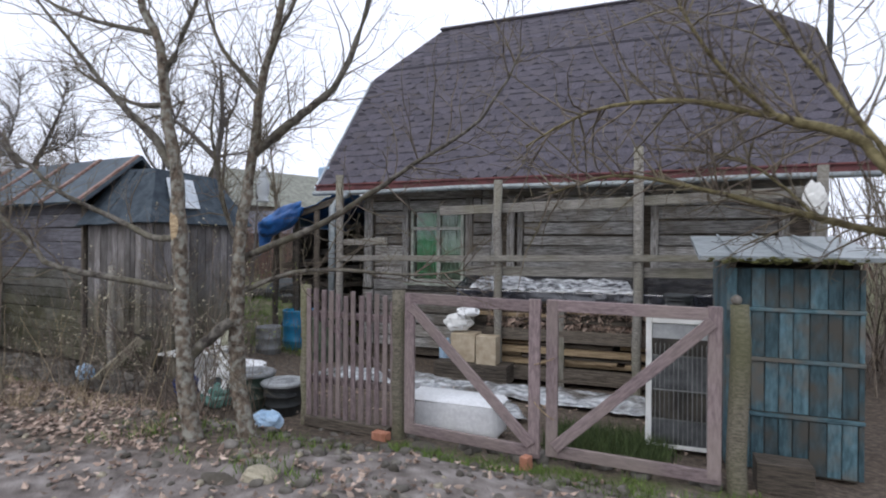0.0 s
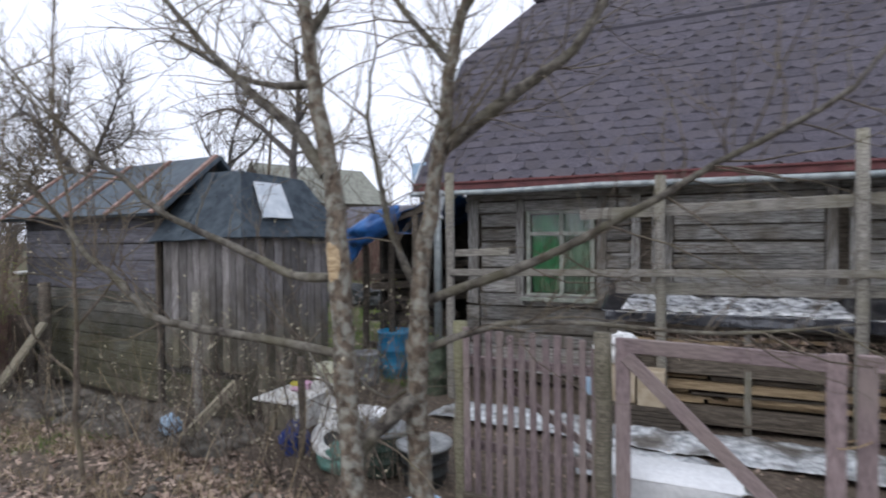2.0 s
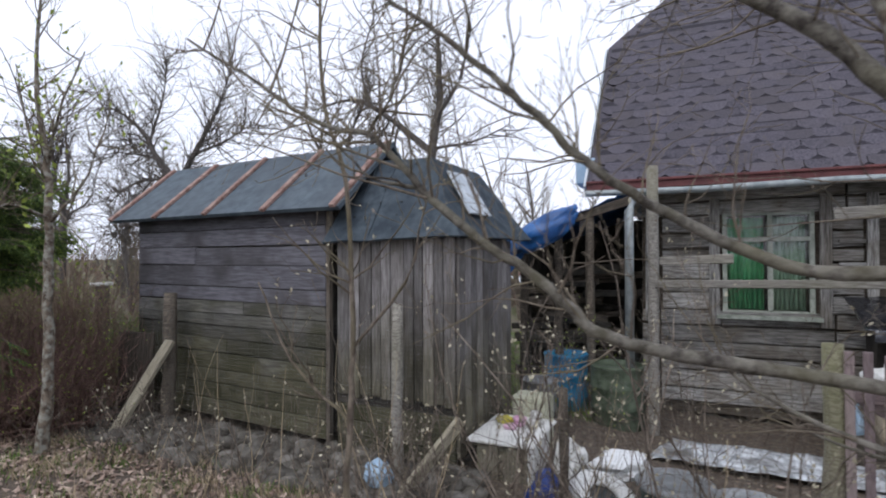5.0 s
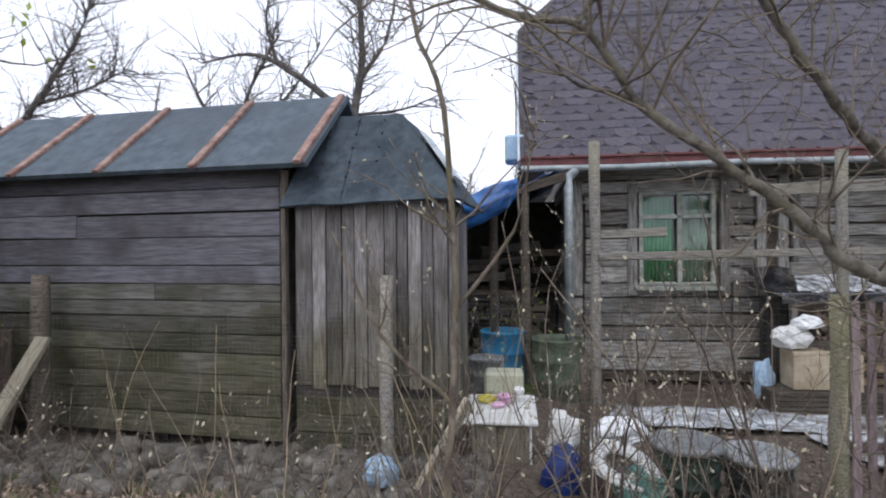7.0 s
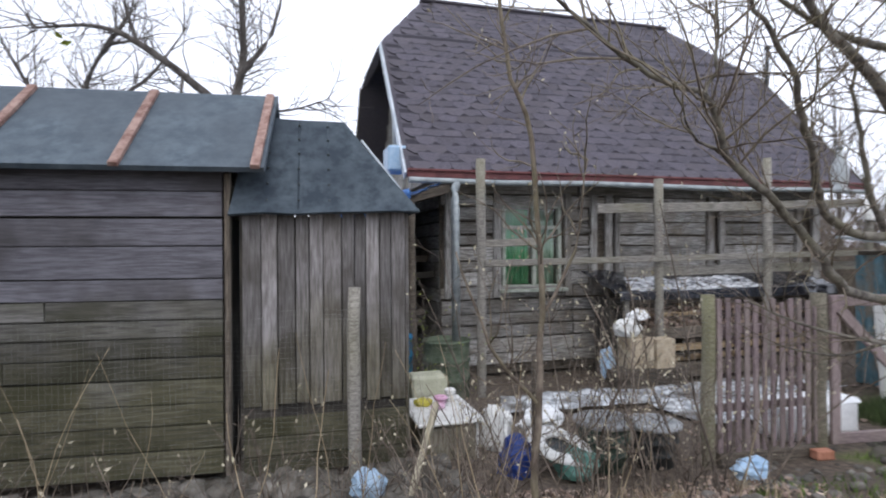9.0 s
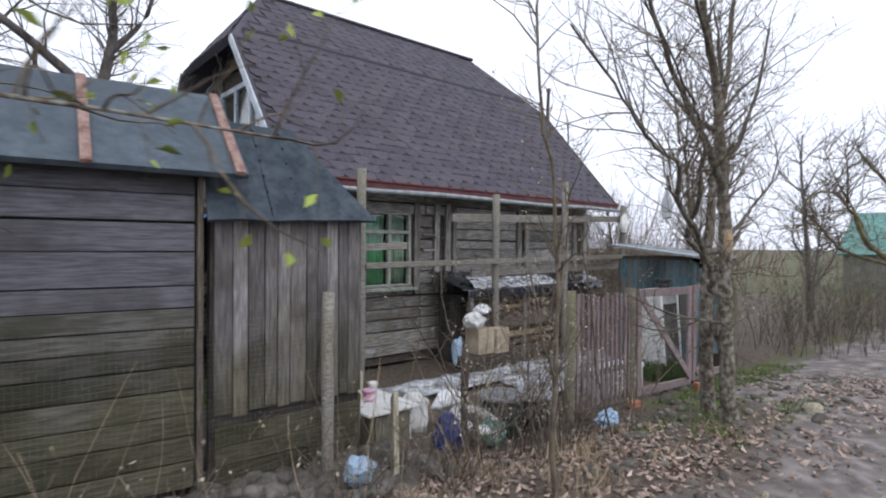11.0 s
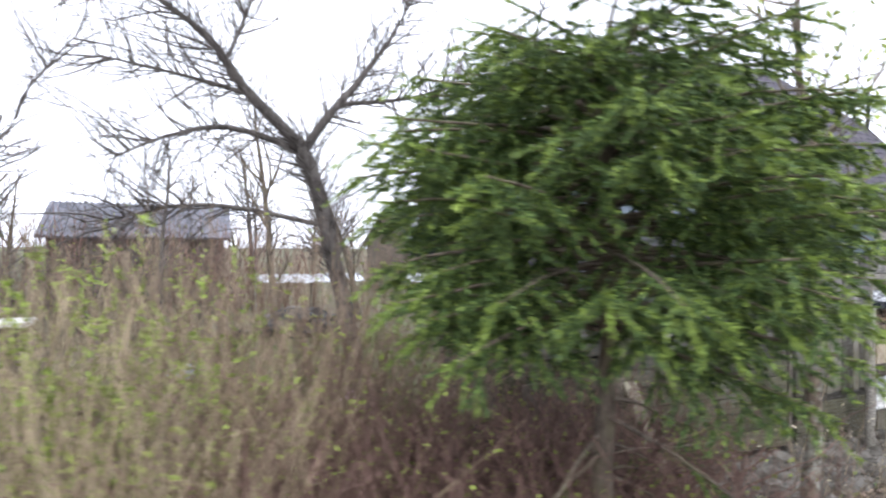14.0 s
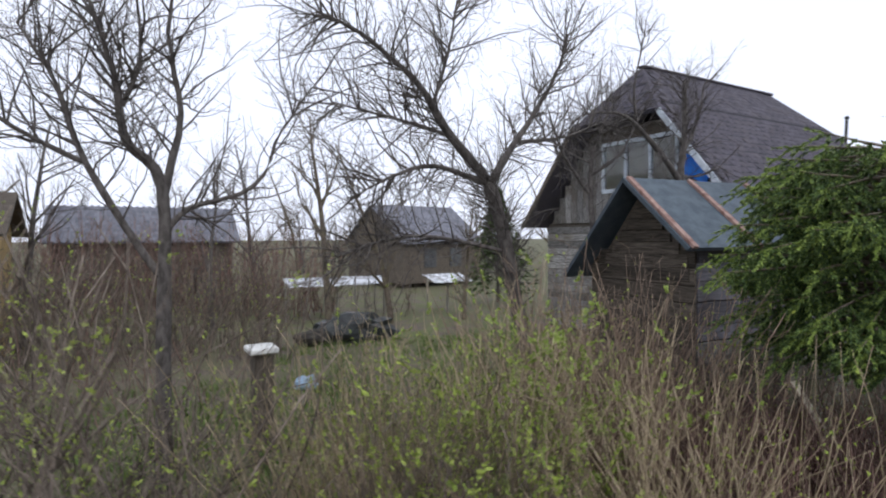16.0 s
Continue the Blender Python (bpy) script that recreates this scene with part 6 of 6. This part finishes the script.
def build_table():
    ob = thing("low_cabinet", (-2.85, 5.0, 0.12), "low cabinet with a white top and mossy green-grey sides", "cabinet")
    bm = bmesh.new()
    box(bm, (-3.03, 4.76, 0.1), (-2.66, 5.30, 0.40), 0.006)
    part("body", bm, M["post"], ob)
    bm = bmesh.new()
    box(bm, (-3.09, 4.70, 0.40), (-2.60, 5.38, 0.425), 0.008)
    part("top", bm, M["white"], ob, "white laminate top")
    bm = bmesh.new()
    box(bm, (-2.656, 4.76, 0.1), (-2.64, 5.30, 0.396), 0.003)
    part("side_panel", bm, M["white"], ob, "white side panel")
    for x in (-2.93, -2.76):
        board("door_batten", (x, 4.75, 0.13), (x, 4.75, 0.38), 0.14, 0.02, M["post"], ob, up=(1, 0, 0))
    bm = bmesh.new()
    box(bm, (-2.98, 5.40, 0.1), (-2.68, 5.62, 0.58), 0.02)
    c = part("canister", bm, M["cream"])
    tagged(c, "cream coloured canister behind the cabinet", "canister")
    tub("cup", (-2.82, 5.12, 0.425), 0.035, 0.045, 0.07, M["pink"], "pink plastic cup on the cabinet", "cup", n=14)
    tub("jar", (-2.72, 5.2, 0.425), 0.035, 0.035, 0.10, M["white"], "white jar on the cabinet", "jar", n=14)
    bag("wrapper", (-2.95, 5.15, 0.45), (0.07, 0.05, 0.035), M["yellow"], 7, "crumpled yellow wrapper on the cabinet", "wrapper")
    bag("wrapper", (-2.87, 5.02, 0.445), (0.05, 0.04, 0.02), M["pink"], 8, "crumpled pink wrapper on the cabinet", "wrapper")


def bag(name, at, size, material, seed, label, category, turn=0):
    bm = bmesh.new()
    bmesh.ops.create_icosphere(bm, subdivisions=3, radius=1.0)
    off = Vector((seed * 2.7, seed * 5.1, 0))
    for v in bm.verts:
        v.co *= 1 + 0.35 * noise.noise(v.co * 1.6 + off) + 0.18 * noise.noise(v.co * 4.5 + off)
        v.co = Vector((v.co.x * size[0], v.co.y * size[1], max(v.co.z, -0.8) * size[2]))
    ob = part(name, bm, material, None, "", pose(*at, 0, 0, turn))
    return tagged(ob, label, category)


build_table()
bag("sack", (-2.46, 4.52, 0.17), (0.13, 0.11, 0.17), M["navy"], 11, "full navy blue plastic sack", "sack")
bag("sack", (-2.02, 4.50, 0.12), (0.16, 0.12, 0.11), M["teal"], 12, "slumped teal-green plastic sack", "sack")
bag("sack", (-2.42, 5.0, 0.22), (0.12, 0.12, 0.2), M["white"], 13, "white plastic sack beside the cabinet", "sack")
bag("plastic_bag", (-1.02, 4.02, 0.15), (0.13, 0.09, 0.08), M["pale_blue"], 14, "crumpled pale blue plastic bag", "bag")
bag("plastic_bag", (-3.5, 4.18, 0.28), (0.10, 0.08, 0.09), M["pale_blue"], 15, "crumpled bluish plastic jug", "bag")
bag("plastic_bag", (-7.40, 6.9, 0.34), (0.18, 0.14, 0.12), M["pink"], 16, "pale pink plastic bag on the weeds", "bag")
bag("plastic_bag", (3.36, 6.50, 2.08), (0.10, 0.05, 0.17), M["white"], 17, "white plastic bag hung on the porch frame", "bag")
bag("rag", (-0.45, 6.62, 0.28), (0.09, 0.07, 0.20), M["pale_blue"], 18, "blue cloth hanging by the wall", "cloth")
bag("plastic_bag", (-2.08, 4.95, 0.3), (0.2, 0.13, 0.09), M["foam"], 19, "white sheet of foam over the sacks", "foam", 30)


def build_pan():
    ob = thing("seat_ring", (-2.12, 4.78, 0.3), "white oval plastic seat ring with a dark middle", "seat ring")
    bm = bmesh.new()
    n, k = 32, 8
    rings = []
    for i in range(n):
        t = 2 * math.pi * i / n
        rings.append([bm.verts.new(((0.115 + 0.05 * math.cos(2 * math.pi * j / k)) * math.cos(t) * 1.45, (0.115 + 0.05 * math.cos(2 * math.pi * j / k)) * math.sin(t), 0.022 * math.sin(2 * math.pi * j / k))) for j in range(k)])
    for i in range(n):
        for j in range(k):
            bm.faces.new((rings[i][j], rings[(i + 1) % n][j], rings[(i + 1) % n][(j + 1) % k], rings[i][(j + 1) % k]))
    m = pose(-2.12, 4.56, 0.24, 24, 16, -28)
    part("ring", bm, M["white"], ob, "", m, True)
    bm = bmesh.new()
    ring_mesh(bm, [(0.10, -0.02), (0.10, -0.012)], 24)
    part("bowl", bm, M["plastic_dark"], ob, "", m)


build_pan()


def build_foam_box():
    bm = bmesh.new()
    box(bm, (-0.06, 4.66, 0.0), (0.77, 4.98, 0.30), 0.035)
    bmesh.ops.subdivide_edges(bm, edges=bm.edges, cuts=4, use_grid_fill=True)
    for v in bm.verts:
        v.co += Vector((noise.noise(v.co * 6), noise.noise(v.co * 6 + Vector((9, 0, 0))), noise.noise(v.co * 6 + Vector((0, 9, 0))))) * 0.012
    ob = thing("foam_box", (0.35, 4.8, 0.0), "long white foam box behind the gate", "box")
    part("body", bm, M["foam"], ob, smooth_faces=True)
    bm = bmesh.new()
    box(bm, (-0.075, 4.645, 0.255), (0.785, 4.995, 0.315), 0.03)
    part("lid", bm, M["foam"], ob, smooth_faces=True)


build_foam_box()


def build_cooler():
    """A discarded display cooler that leans with its wired glass door to the lane."""
    ob = thing("display_cooler", (2.2, 5.15, 0.02), "discarded white cooler with a dark wired glass door", "cooler")
    m = pose(2.18, 5.0, 0.03, -4, 0, 2)
    bm = bmesh.new()
    box(bm, (-0.26, 0.03, 0), (0.26, 0.34, 1.08), 0.01)
    part("body", bm, M["white"], ob, "", m)
    bm = bmesh.new()
    for lo, hi in (((-0.27, -0.005, 0.0), (-0.225, 0.03, 1.08)), ((0.235, -0.005, 0.0), (0.27, 0.03, 1.08)), ((-0.225, -0.003, 0.0), (0.235, 0.03, 0.03)), ((-0.225, -0.003, 0.98), (0.235, 0.03, 1.08))):
        box(bm, lo, hi, 0.004)
    part("door_frame", bm, M["white"], ob, "", m)
    bands = ((0.03, 0.22, "grille"), (0.22, 0.45, "dark"), (0.45, 0.72, "grille"), (0.72, 0.86, "dark"), (0.86, 0.98, "lid"))
    for z0, z1, mname in bands:
        bm = bmesh.new()
        box(bm, (-0.225, 0.014, z0), (0.235, 0.026, z1))
        part("door_panel", bm, M[mname], ob, "", m)
    bm = bmesh.new()
    box(bm, (0.274, 0.0, 0.0), (0.35, 0.33, 1.03), 0.008)
    part("back_panel", bm, M["plastic_dark"], ob, "black side panel", m)
    for i in range(13):
        bm = bmesh.new()
        x = -0.2 + i * 0.034
        box(bm, (x, 0.004, 0.03), (x + 0.005, 0.010, 0.82))
        part("rack_wire", bm, M["wire"], ob, "", m)
    for z in (0.22, 0.45, 0.72):
        bm = bmesh.new()
        box(bm, (-0.225, 0.000, z), (0.235, 0.006, z + 0.008))
        part("rack_rail", bm, M["wire"], ob, "", m)
    tub("pot", (2.15, 5.15, 1.11), 0.09, 0.11, 0.13, M["plastic_dark"], "dark flower pot on the cooler", "pot")


build_cooler()
cloth("ground_film", [(-2.0, 5.95, 0.05), (2.0, 5.75, 0.05), (2.2, 6.35, 0.06), (-1.8, 6.5, 0.06)], 90, 18, 0, 0.03, M["film"], None, "wet crumpled clear film spread on the yard", "film", 9)
cloth("ground_film", [(-0.3, 5.1, 0.04), (0.9, 5.25, 0.04), (0.6, 5.75, 0.05), (-0.5, 5.8, 0.05)], 30, 14, 0, 0.025, M["film"], None, "crumpled clear film behind the gate", "film", 10)


def build_cartons():
    bag("plastic_bag", (-0.26, 6.50, 0.70), (0.17, 0.12, 0.11), M["white"], 41, "crumpled white plastic bag on the cartons", "bag")
    bag("plastic_bag", (-0.13, 6.49, 0.84), (0.13, 0.10, 0.07), M["foam"], 42, "white plastic sheet slumped over the bag", "bag", 20)
    for lo, hi, mname, label in (((-0.3, 6.38, 0.26), (0.0, 6.64, 0.595), "cardboard", "faded cardboard box under a white bag"), ((0.02, 6.36, 0.15), (0.26, 6.55, 0.58), "cardboard", "faded upright cardboard panel")):
        bm = bmesh.new()
        box(bm, lo, hi, 0.006)
        b = part("carton", bm, M[mname])
        tagged(b, label, "carton")
    board_stand = thing("board_stack", (-0.1, 6.5, 0.03), "low stack of dark boards under the cartons", "boards")
    for i in range(5):
        board("stored_board", (-0.5, 6.5, 0.05 + i * 0.045), (0.4, 6.48, 0.055 + i * 0.045), 0.04, 0.3, M["old_wood"], board_stand)


build_cartons()
tagged(board("brick", (-0.17, 4.30, 0.06), (-0.03, 4.28, 0.06), 0.065, 0.08, M["brick"]), "single red brick under the picket gate", "brick")
tagged(board("brick", (1.10, 4.20, 0.05), (1.16, 4.18, 0.05), 0.12, 0.08, M["brick"]), "red brick standing under the gate", "brick")
tagged(board("threshold", (-0.92, 4.43, 0.06), (-0.08, 4.40, 0.05), 0.09, 0.10, M["old_wood"]), "dark old beam under the picket gate", "beam")


def build_bottle():
    """A cut plastic bottle hung by a cord as a bird feeder."""
    ob = thing("hanging_bottle", (-0.75, 3.62, 2.08), "milky plastic bottle hung on a cord as a feeder", "bottle")
    bm = bmesh.new()
    prof = [(0.043, 0.0), (0.045, 0.012), (0.032, 0.03), (0.045, 0.07), (0.046, 0.13), (0.034, 0.175), (0.017, 0.22), (0.014, 0.25)]
    ring_mesh(bm, prof, 20, Matrix.Translation((-0.75, 3.62, 1.935)), cap=False)
    b = part("body", bm, M["milky"], ob, smooth_faces=True)
    s = b.modifiers.new("wall", "SOLIDIFY")
    s.thickness = 0.002
    bm = bmesh.new()
    ring_mesh(bm, [(0.018, 0.245), (0.019, 0.265), (0.014, 0.27)], 14, Matrix.Translation((-0.75, 3.62, 1.935)))
    part("cap", bm, M["lid"], ob)
    sh = Shape()
    sh.tube([Vector((-0.75, 3.62, 2.21)), Vector((-0.752, 3.62, 2.32)), Vector((-0.74, 3.62, 2.43))], [0.004] * 3, 5)
    sh.link("cord", M["straw"], ob)
    sh = Shape()
    sh.tube([Vector((-0.56, 3.31, 2.30)), Vector((-0.65, 3.47, 2.38)), Vector((-0.74, 3.62, 2.43)), Vector((-0.9, 3.75, 2.52))], [0.009, 0.008, 0.006, 0.003], 6)
    sh.link("hanger", M["bark"], ob, "thin bare branch")


build_bottle()


# ---- netting fence along the verge, with its posts ----
def build_netting():
    net = thing("wire_netting", (-3.5, 4.5, 0.2), "fine galvanised netting between the fence posts", "netting")
    for x0, x1 in ((-6.05, -3.55), (-3.51, -1.0)):
        sh = Shape()
        n = int((x1 - x0) / 0.03)
        yl = lambda x: 4.47 + 0.03 * math.sin(x * 1.3) - 0.02 * (x + 3.5)
        for i in range(n + 1):
            x = x0 + (x1 - x0) * i / n
            sh.tube([Vector((x, yl(x), 0.22)), Vector((x + 0.006, yl(x) - 0.012, 0.7)), Vector((x, yl(x), 1.25))], [0.0004] * 3, 3, False)
        for k in range(35):
            z = 0.22 + k * 0.03
            sh.tube([Vector((x0 + (x1 - x0) * i / 8, yl(x0 + (x1 - x0) * i / 8) - 0.003, z + 0.012 * math.sin(i * 1.9 + k * 0.2))) for i in range(9)], [0.0004] * 9, 3, False)
        sh.link("mesh_panel", M["wire"], net)


build_netting()
pole("fence_post", (-6.13, 4.70, 0.15), (-6.12, 4.72, 1.38), 0.06, M["old_wood"], None, "dark old fence post at the shed", "post", seed=91)
tagged(board("leaning_board", (-6.62, 4.72, 0.2), (-6.62, 4.74, 0.98), 0.5, 0.03, M["old_wood"], up=(1, 0, 0)), "dark wide board standing at the shed corner", "board")
pole("fence_post", (-2.35, 4.46, 0.05), (-2.34, 4.46, 0.9), 0.03, M["old_wood"], None, "low dark stake in the fence line", "post", seed=92)

# ---- stove pipe on the roof ----
sh = Shape()
sh.tube([Vector((3.98, 8.72, 4.0)), Vector((3.99, 8.70, 4.5)), Vector((3.99, 8.68, 4.98))], [0.035] * 3, 8)
sh.tube([Vector((3.99, 8.68, 4.98)), Vector((3.99, 8.68, 5.03))], [0.055, 0.05], 8)
tagged(sh.link("stove_pipe", M["plastic_dark"]), "thin dark stove pipe at the roof's end", "pipe")


# ---- garden and far buildings ----
def far_house(name, at, size, wall_m, roof_m, ridge, label, turn=0, windows=2):
    """A gabled building: walls, two roof slopes, windows."""
    ob = thing(name, at, label, "building", turn=turn)
    w, d, h = size
    m = pose(*at, 0, 0, turn)
    bm = bmesh.new()
    pts = [(-w / 2, -d / 2, 0), (w / 2, -d / 2, 0), (w / 2, d / 2, 0), (-w / 2, d / 2, 0)]
    low = [bm.verts.new(p) for p in pts]
    top = [bm.verts.new((p[0], p[1], h)) for p in pts]
    r0, r1 = bm.verts.new((-w / 2, 0, h + ridge)), bm.verts.new((w / 2, 0, h + ridge))
    for i in range(4):
        j = (i + 1) % 4
        if i == 1:
            bm.faces.new((low[1], low[2], top[2], r1, top[1]))
        elif i == 3:
            bm.faces.new((low[3], low[0], top[0], r0, top[3]))
        else:
            bm.faces.new((low[i], low[j], top[j], top[i]))
    part("wall", bm, wall_m, ob, "", m)
    for s in (-1, 1):
        bm = bmesh.new()
        slab(bm, [(-w / 2 - 0.2, s * (d / 2 + 0.25), h - 0.25 * ridge / (d / 2) + 0.03), (w / 2 + 0.2, s * (d / 2 + 0.25), h - 0.25 * ridge / (d / 2) + 0.03), (w / 2 + 0.2, 0, h + ridge + 0.03), (-w / 2 - 0.2, 0, h + ridge + 0.03)], 0.05)
        roof = part("roof", bm, roof_m, ob, "", m)
        if name == "far_shed" and s == -1:
            n = int(w / 0.16)
            for i in range(n):
                x = -w / 2 - 0.1 + i * 0.16
                board("rib", m @ Vector((x, -d / 2 - 0.25, h - 0.25 * ridge / (d / 2) + 0.05)), m @ Vector((x, -0.02, h + ridge + 0.05)), 0.06, 0.035, roof_m, roof, up=(1, 0, 0))
    for i in range(windows):
        x = -w / 2 + (i + 1) * w / (windows + 1)
        bm = bmesh.new()
        box(bm, (x - 0.35, -d / 2 - 0.03, h * 0.35), (x + 0.35, -d / 2 + 0.02, h * 0.8), 0.01)
        part("window", bm, M["grille"], ob, "", m)
    return ob


far_house("far_shed", (-10.4, 20.6, 0.2), (4.4, 2.6, 2.05), M["old_wood"], M["far_roof"], 0.85, "low dark shed with a grey corrugated roof", windows=0)
far_house("far_shed", (-17.5, 21.5, 0.2), (5.5, 3.0, 2.1), M["old_wood"], M["far_roof"], 0.9, "low grey shed with a corrugated roof", windows=0)
far_house("far_house", (-21, 28.5, 0.1), (7, 6.0, 3.9), M["old_wood"], M["far_olive"], 2.2, "neighbouring cottage with an olive-grey roof", turn=65)
far_house("far_house", (22, 4.6, 0), (5, 5, 1.6), M["far_olive"], M["teal"], 1.5, "distant cottage with a green roof beside the lane", turn=90)
far_house("far_house", (1.2, 26, 0.2), (4.5, 4.5, 1.9), M["old_wood"], M["far_roof"], 1.6, "distant dark cottage with a pale roof", turn=10)
far_house("garden_shed", (-13.25, 12.9, 0.2), (1.3, 1.6, 2.2), M["ochre"], M["old_wood"], 0.5, "small ochre plank garden shed", windows=0)
for i, (x, y, w) in enumerate(((-6.3, 15.2, 2.6), (-3.4, 14.6, 1.2))):
    cloth("frame_film", [(x - w / 2, y, 1.02), (x + w / 2, y, 1.02), (x + w / 2, y + 0.7, 1.2), (x - w / 2, y + 0.7, 1.2)], 20, 6, 0.02, 0.03, M["film"], None, "pale film stretched over a garden frame", "garden frame", 20 + i)
    for k in range(3):
        pole("frame_stake", (x - w / 2 + k * w / 2, y + 0.35, 0.1), (x - w / 2 + k * w / 2, y + 0.35, 1.1), 0.03, M["pole"], None, "wooden stake of the garden frame", "stake", seed=120 + k)
bag("garden_mound", (-7.1, 12.3, 0.38), (0.85, 0.4, 0.34), M["plastic_dark"], 31, "heap under black film in the garden", "heap")
bag("garden_mound", (-7.9, 12.2, 0.3), (0.35, 0.25, 0.2), M["dark"], 32, "small heap under black film", "heap")
bag("plastic_jug", (-9.0, 9.0, 0.33), (0.16, 0.12, 0.12), M["pale_blue"], 33, "whitish plastic jug in the garden", "jug")
bag("blue_cover", (-3.85, 9.1, 1.72), (0.36, 0.36, 0.2), M["tarp_blue"], 35, "bright blue tarpaulin on the far shelter", "tarp")
pole("far_post", (-3.85, 9.1, 0.05), (-3.85, 9.1, 1.6), 0.05, M["pole"], None, "post carrying the blue tarpaulin", "post", seed=130)
# white crate on a dark stand in the garden beyond the shed
bm = bmesh.new()
box(bm, (-10.15, 6.5, 1.28), (-9.92, 6.75, 1.33), 0.012)
tagged(part("white_crate", bm, M["white"]), "shallow white crate on a dark wooden stand", "crate")
tagged(board("crate_stand", (-10.03, 6.63, 0.3), (-10.03, 6.63, 1.28), 0.15, 0.14, M["old_wood"], up=(1, 0, 0), bevel=0.012, wobble=0.006), "dark wooden stand among garden weeds", "stand")


# ---- bare woods in the distance ----
def woodland():
    protos = []
    for k in range(4):
        r = random.Random(200 + k)
        top = thing("bare_tree", (0, 0, 0), "distant bare grey-brown tree", "tree", "bare trees behind the gardens")
        wood = Shape()
        trunk = wander((0, 0, -0.2), (0, 0, 1), 5.5, 8, r, 0.09, 0.02)
        branch(wood, None, trunk, 0.10, 0.02, r, 3, 3.2, 2.0, 0.35, 0.75)
        wood.link("crown", M["bark_dark"] if k % 2 else M["bark_brown"], top)
        protos.append(top)
    r = random.Random(250)
    spots = []
    for _ in range(46):
        a = r.uniform(-72, 78)
        d = r.uniform(17, 46)
        spots.append((-3 - d * math.sin(radians(a)), 3 + d * math.cos(radians(a))))
    spots += [(-7.5, 12.5), (-9.5, 13.5), (-5.5, 14), (-12.5, 13.5), (-3.8, 13.5), (-14, 10), (-15.5, 8.5), (6.6, 8.6), (7.5, 6.6), (9.5, 5.4), (6.1, 10.5), (12, 6)]
    spots += [(r.uniform(-27, -13), r.uniform(9, 22)) for _ in range(22)]
    for i, (x, y) in enumerate(spots):
        if i < 4:
            protos[i].matrix_basis = pose(x, y, 0.1, 0, 0, r.uniform(0, 360))
            continue
        s = r.uniform(0.7, 1.35) if i < 46 else r.uniform(0.55, 0.85)
        c = copy_thing(protos[i % 4], pose(x, y, 0.1, 0, 0, r.uniform(0, 360)) @ Matrix.Diagonal((s, s, s, 1)))
        c.matrix_basis = pose(x, y, 0.1, 0, 0, r.uniform(0, 360)) @ Matrix.Diagonal((s, s, s, 1))


woodland()
thicket("far_hedge", "hazy brown hedge along the horizon", [(-55, -16, 19, 34), (-16, 14, 36, 48), (14, 40, 12, 34)], 900, 3.0, M["bramble"], 141, 0.3, 1, None, 0, 0, 0.03, 1.3, 2.0)


def far_evergreen(at, h, seed):
    r = np.random.RandomState(seed)
    n = 4200
    t = r.rand(n) ** 0.7
    a = r.uniform(0, 6.28, n)
    rad = (1 - t) * h * 0.4 * r.uniform(0.3, 1.05, n) * (0.8 + 0.25 * np.sin(a * 5 + t * 30))
    c = np.column_stack([at[0] + rad * np.cos(a), at[1] + rad * np.sin(a), at[2] + 0.25 + t * h])
    d = np.column_stack([np.cos(a), np.sin(a), -0.3 + 0 * a]) * 0.16
    w = r.randn(n, 3) * 0.03
    top = thing("far_spruce", at, "distant dark evergreen tree", "tree")
    sh = Shape()
    sh.tube([Vector(at), Vector(at) + Vector((0, 0, h))], [0.07, 0.01], 6)
    sh.link("trunk", M["bark_dark"], top)
    quads("foliage", M["needle_far"], c, d, w, top, "stuff", tri=True)


far_evergreen((-0.6, 16.5, 0.1), 3.4, 7)
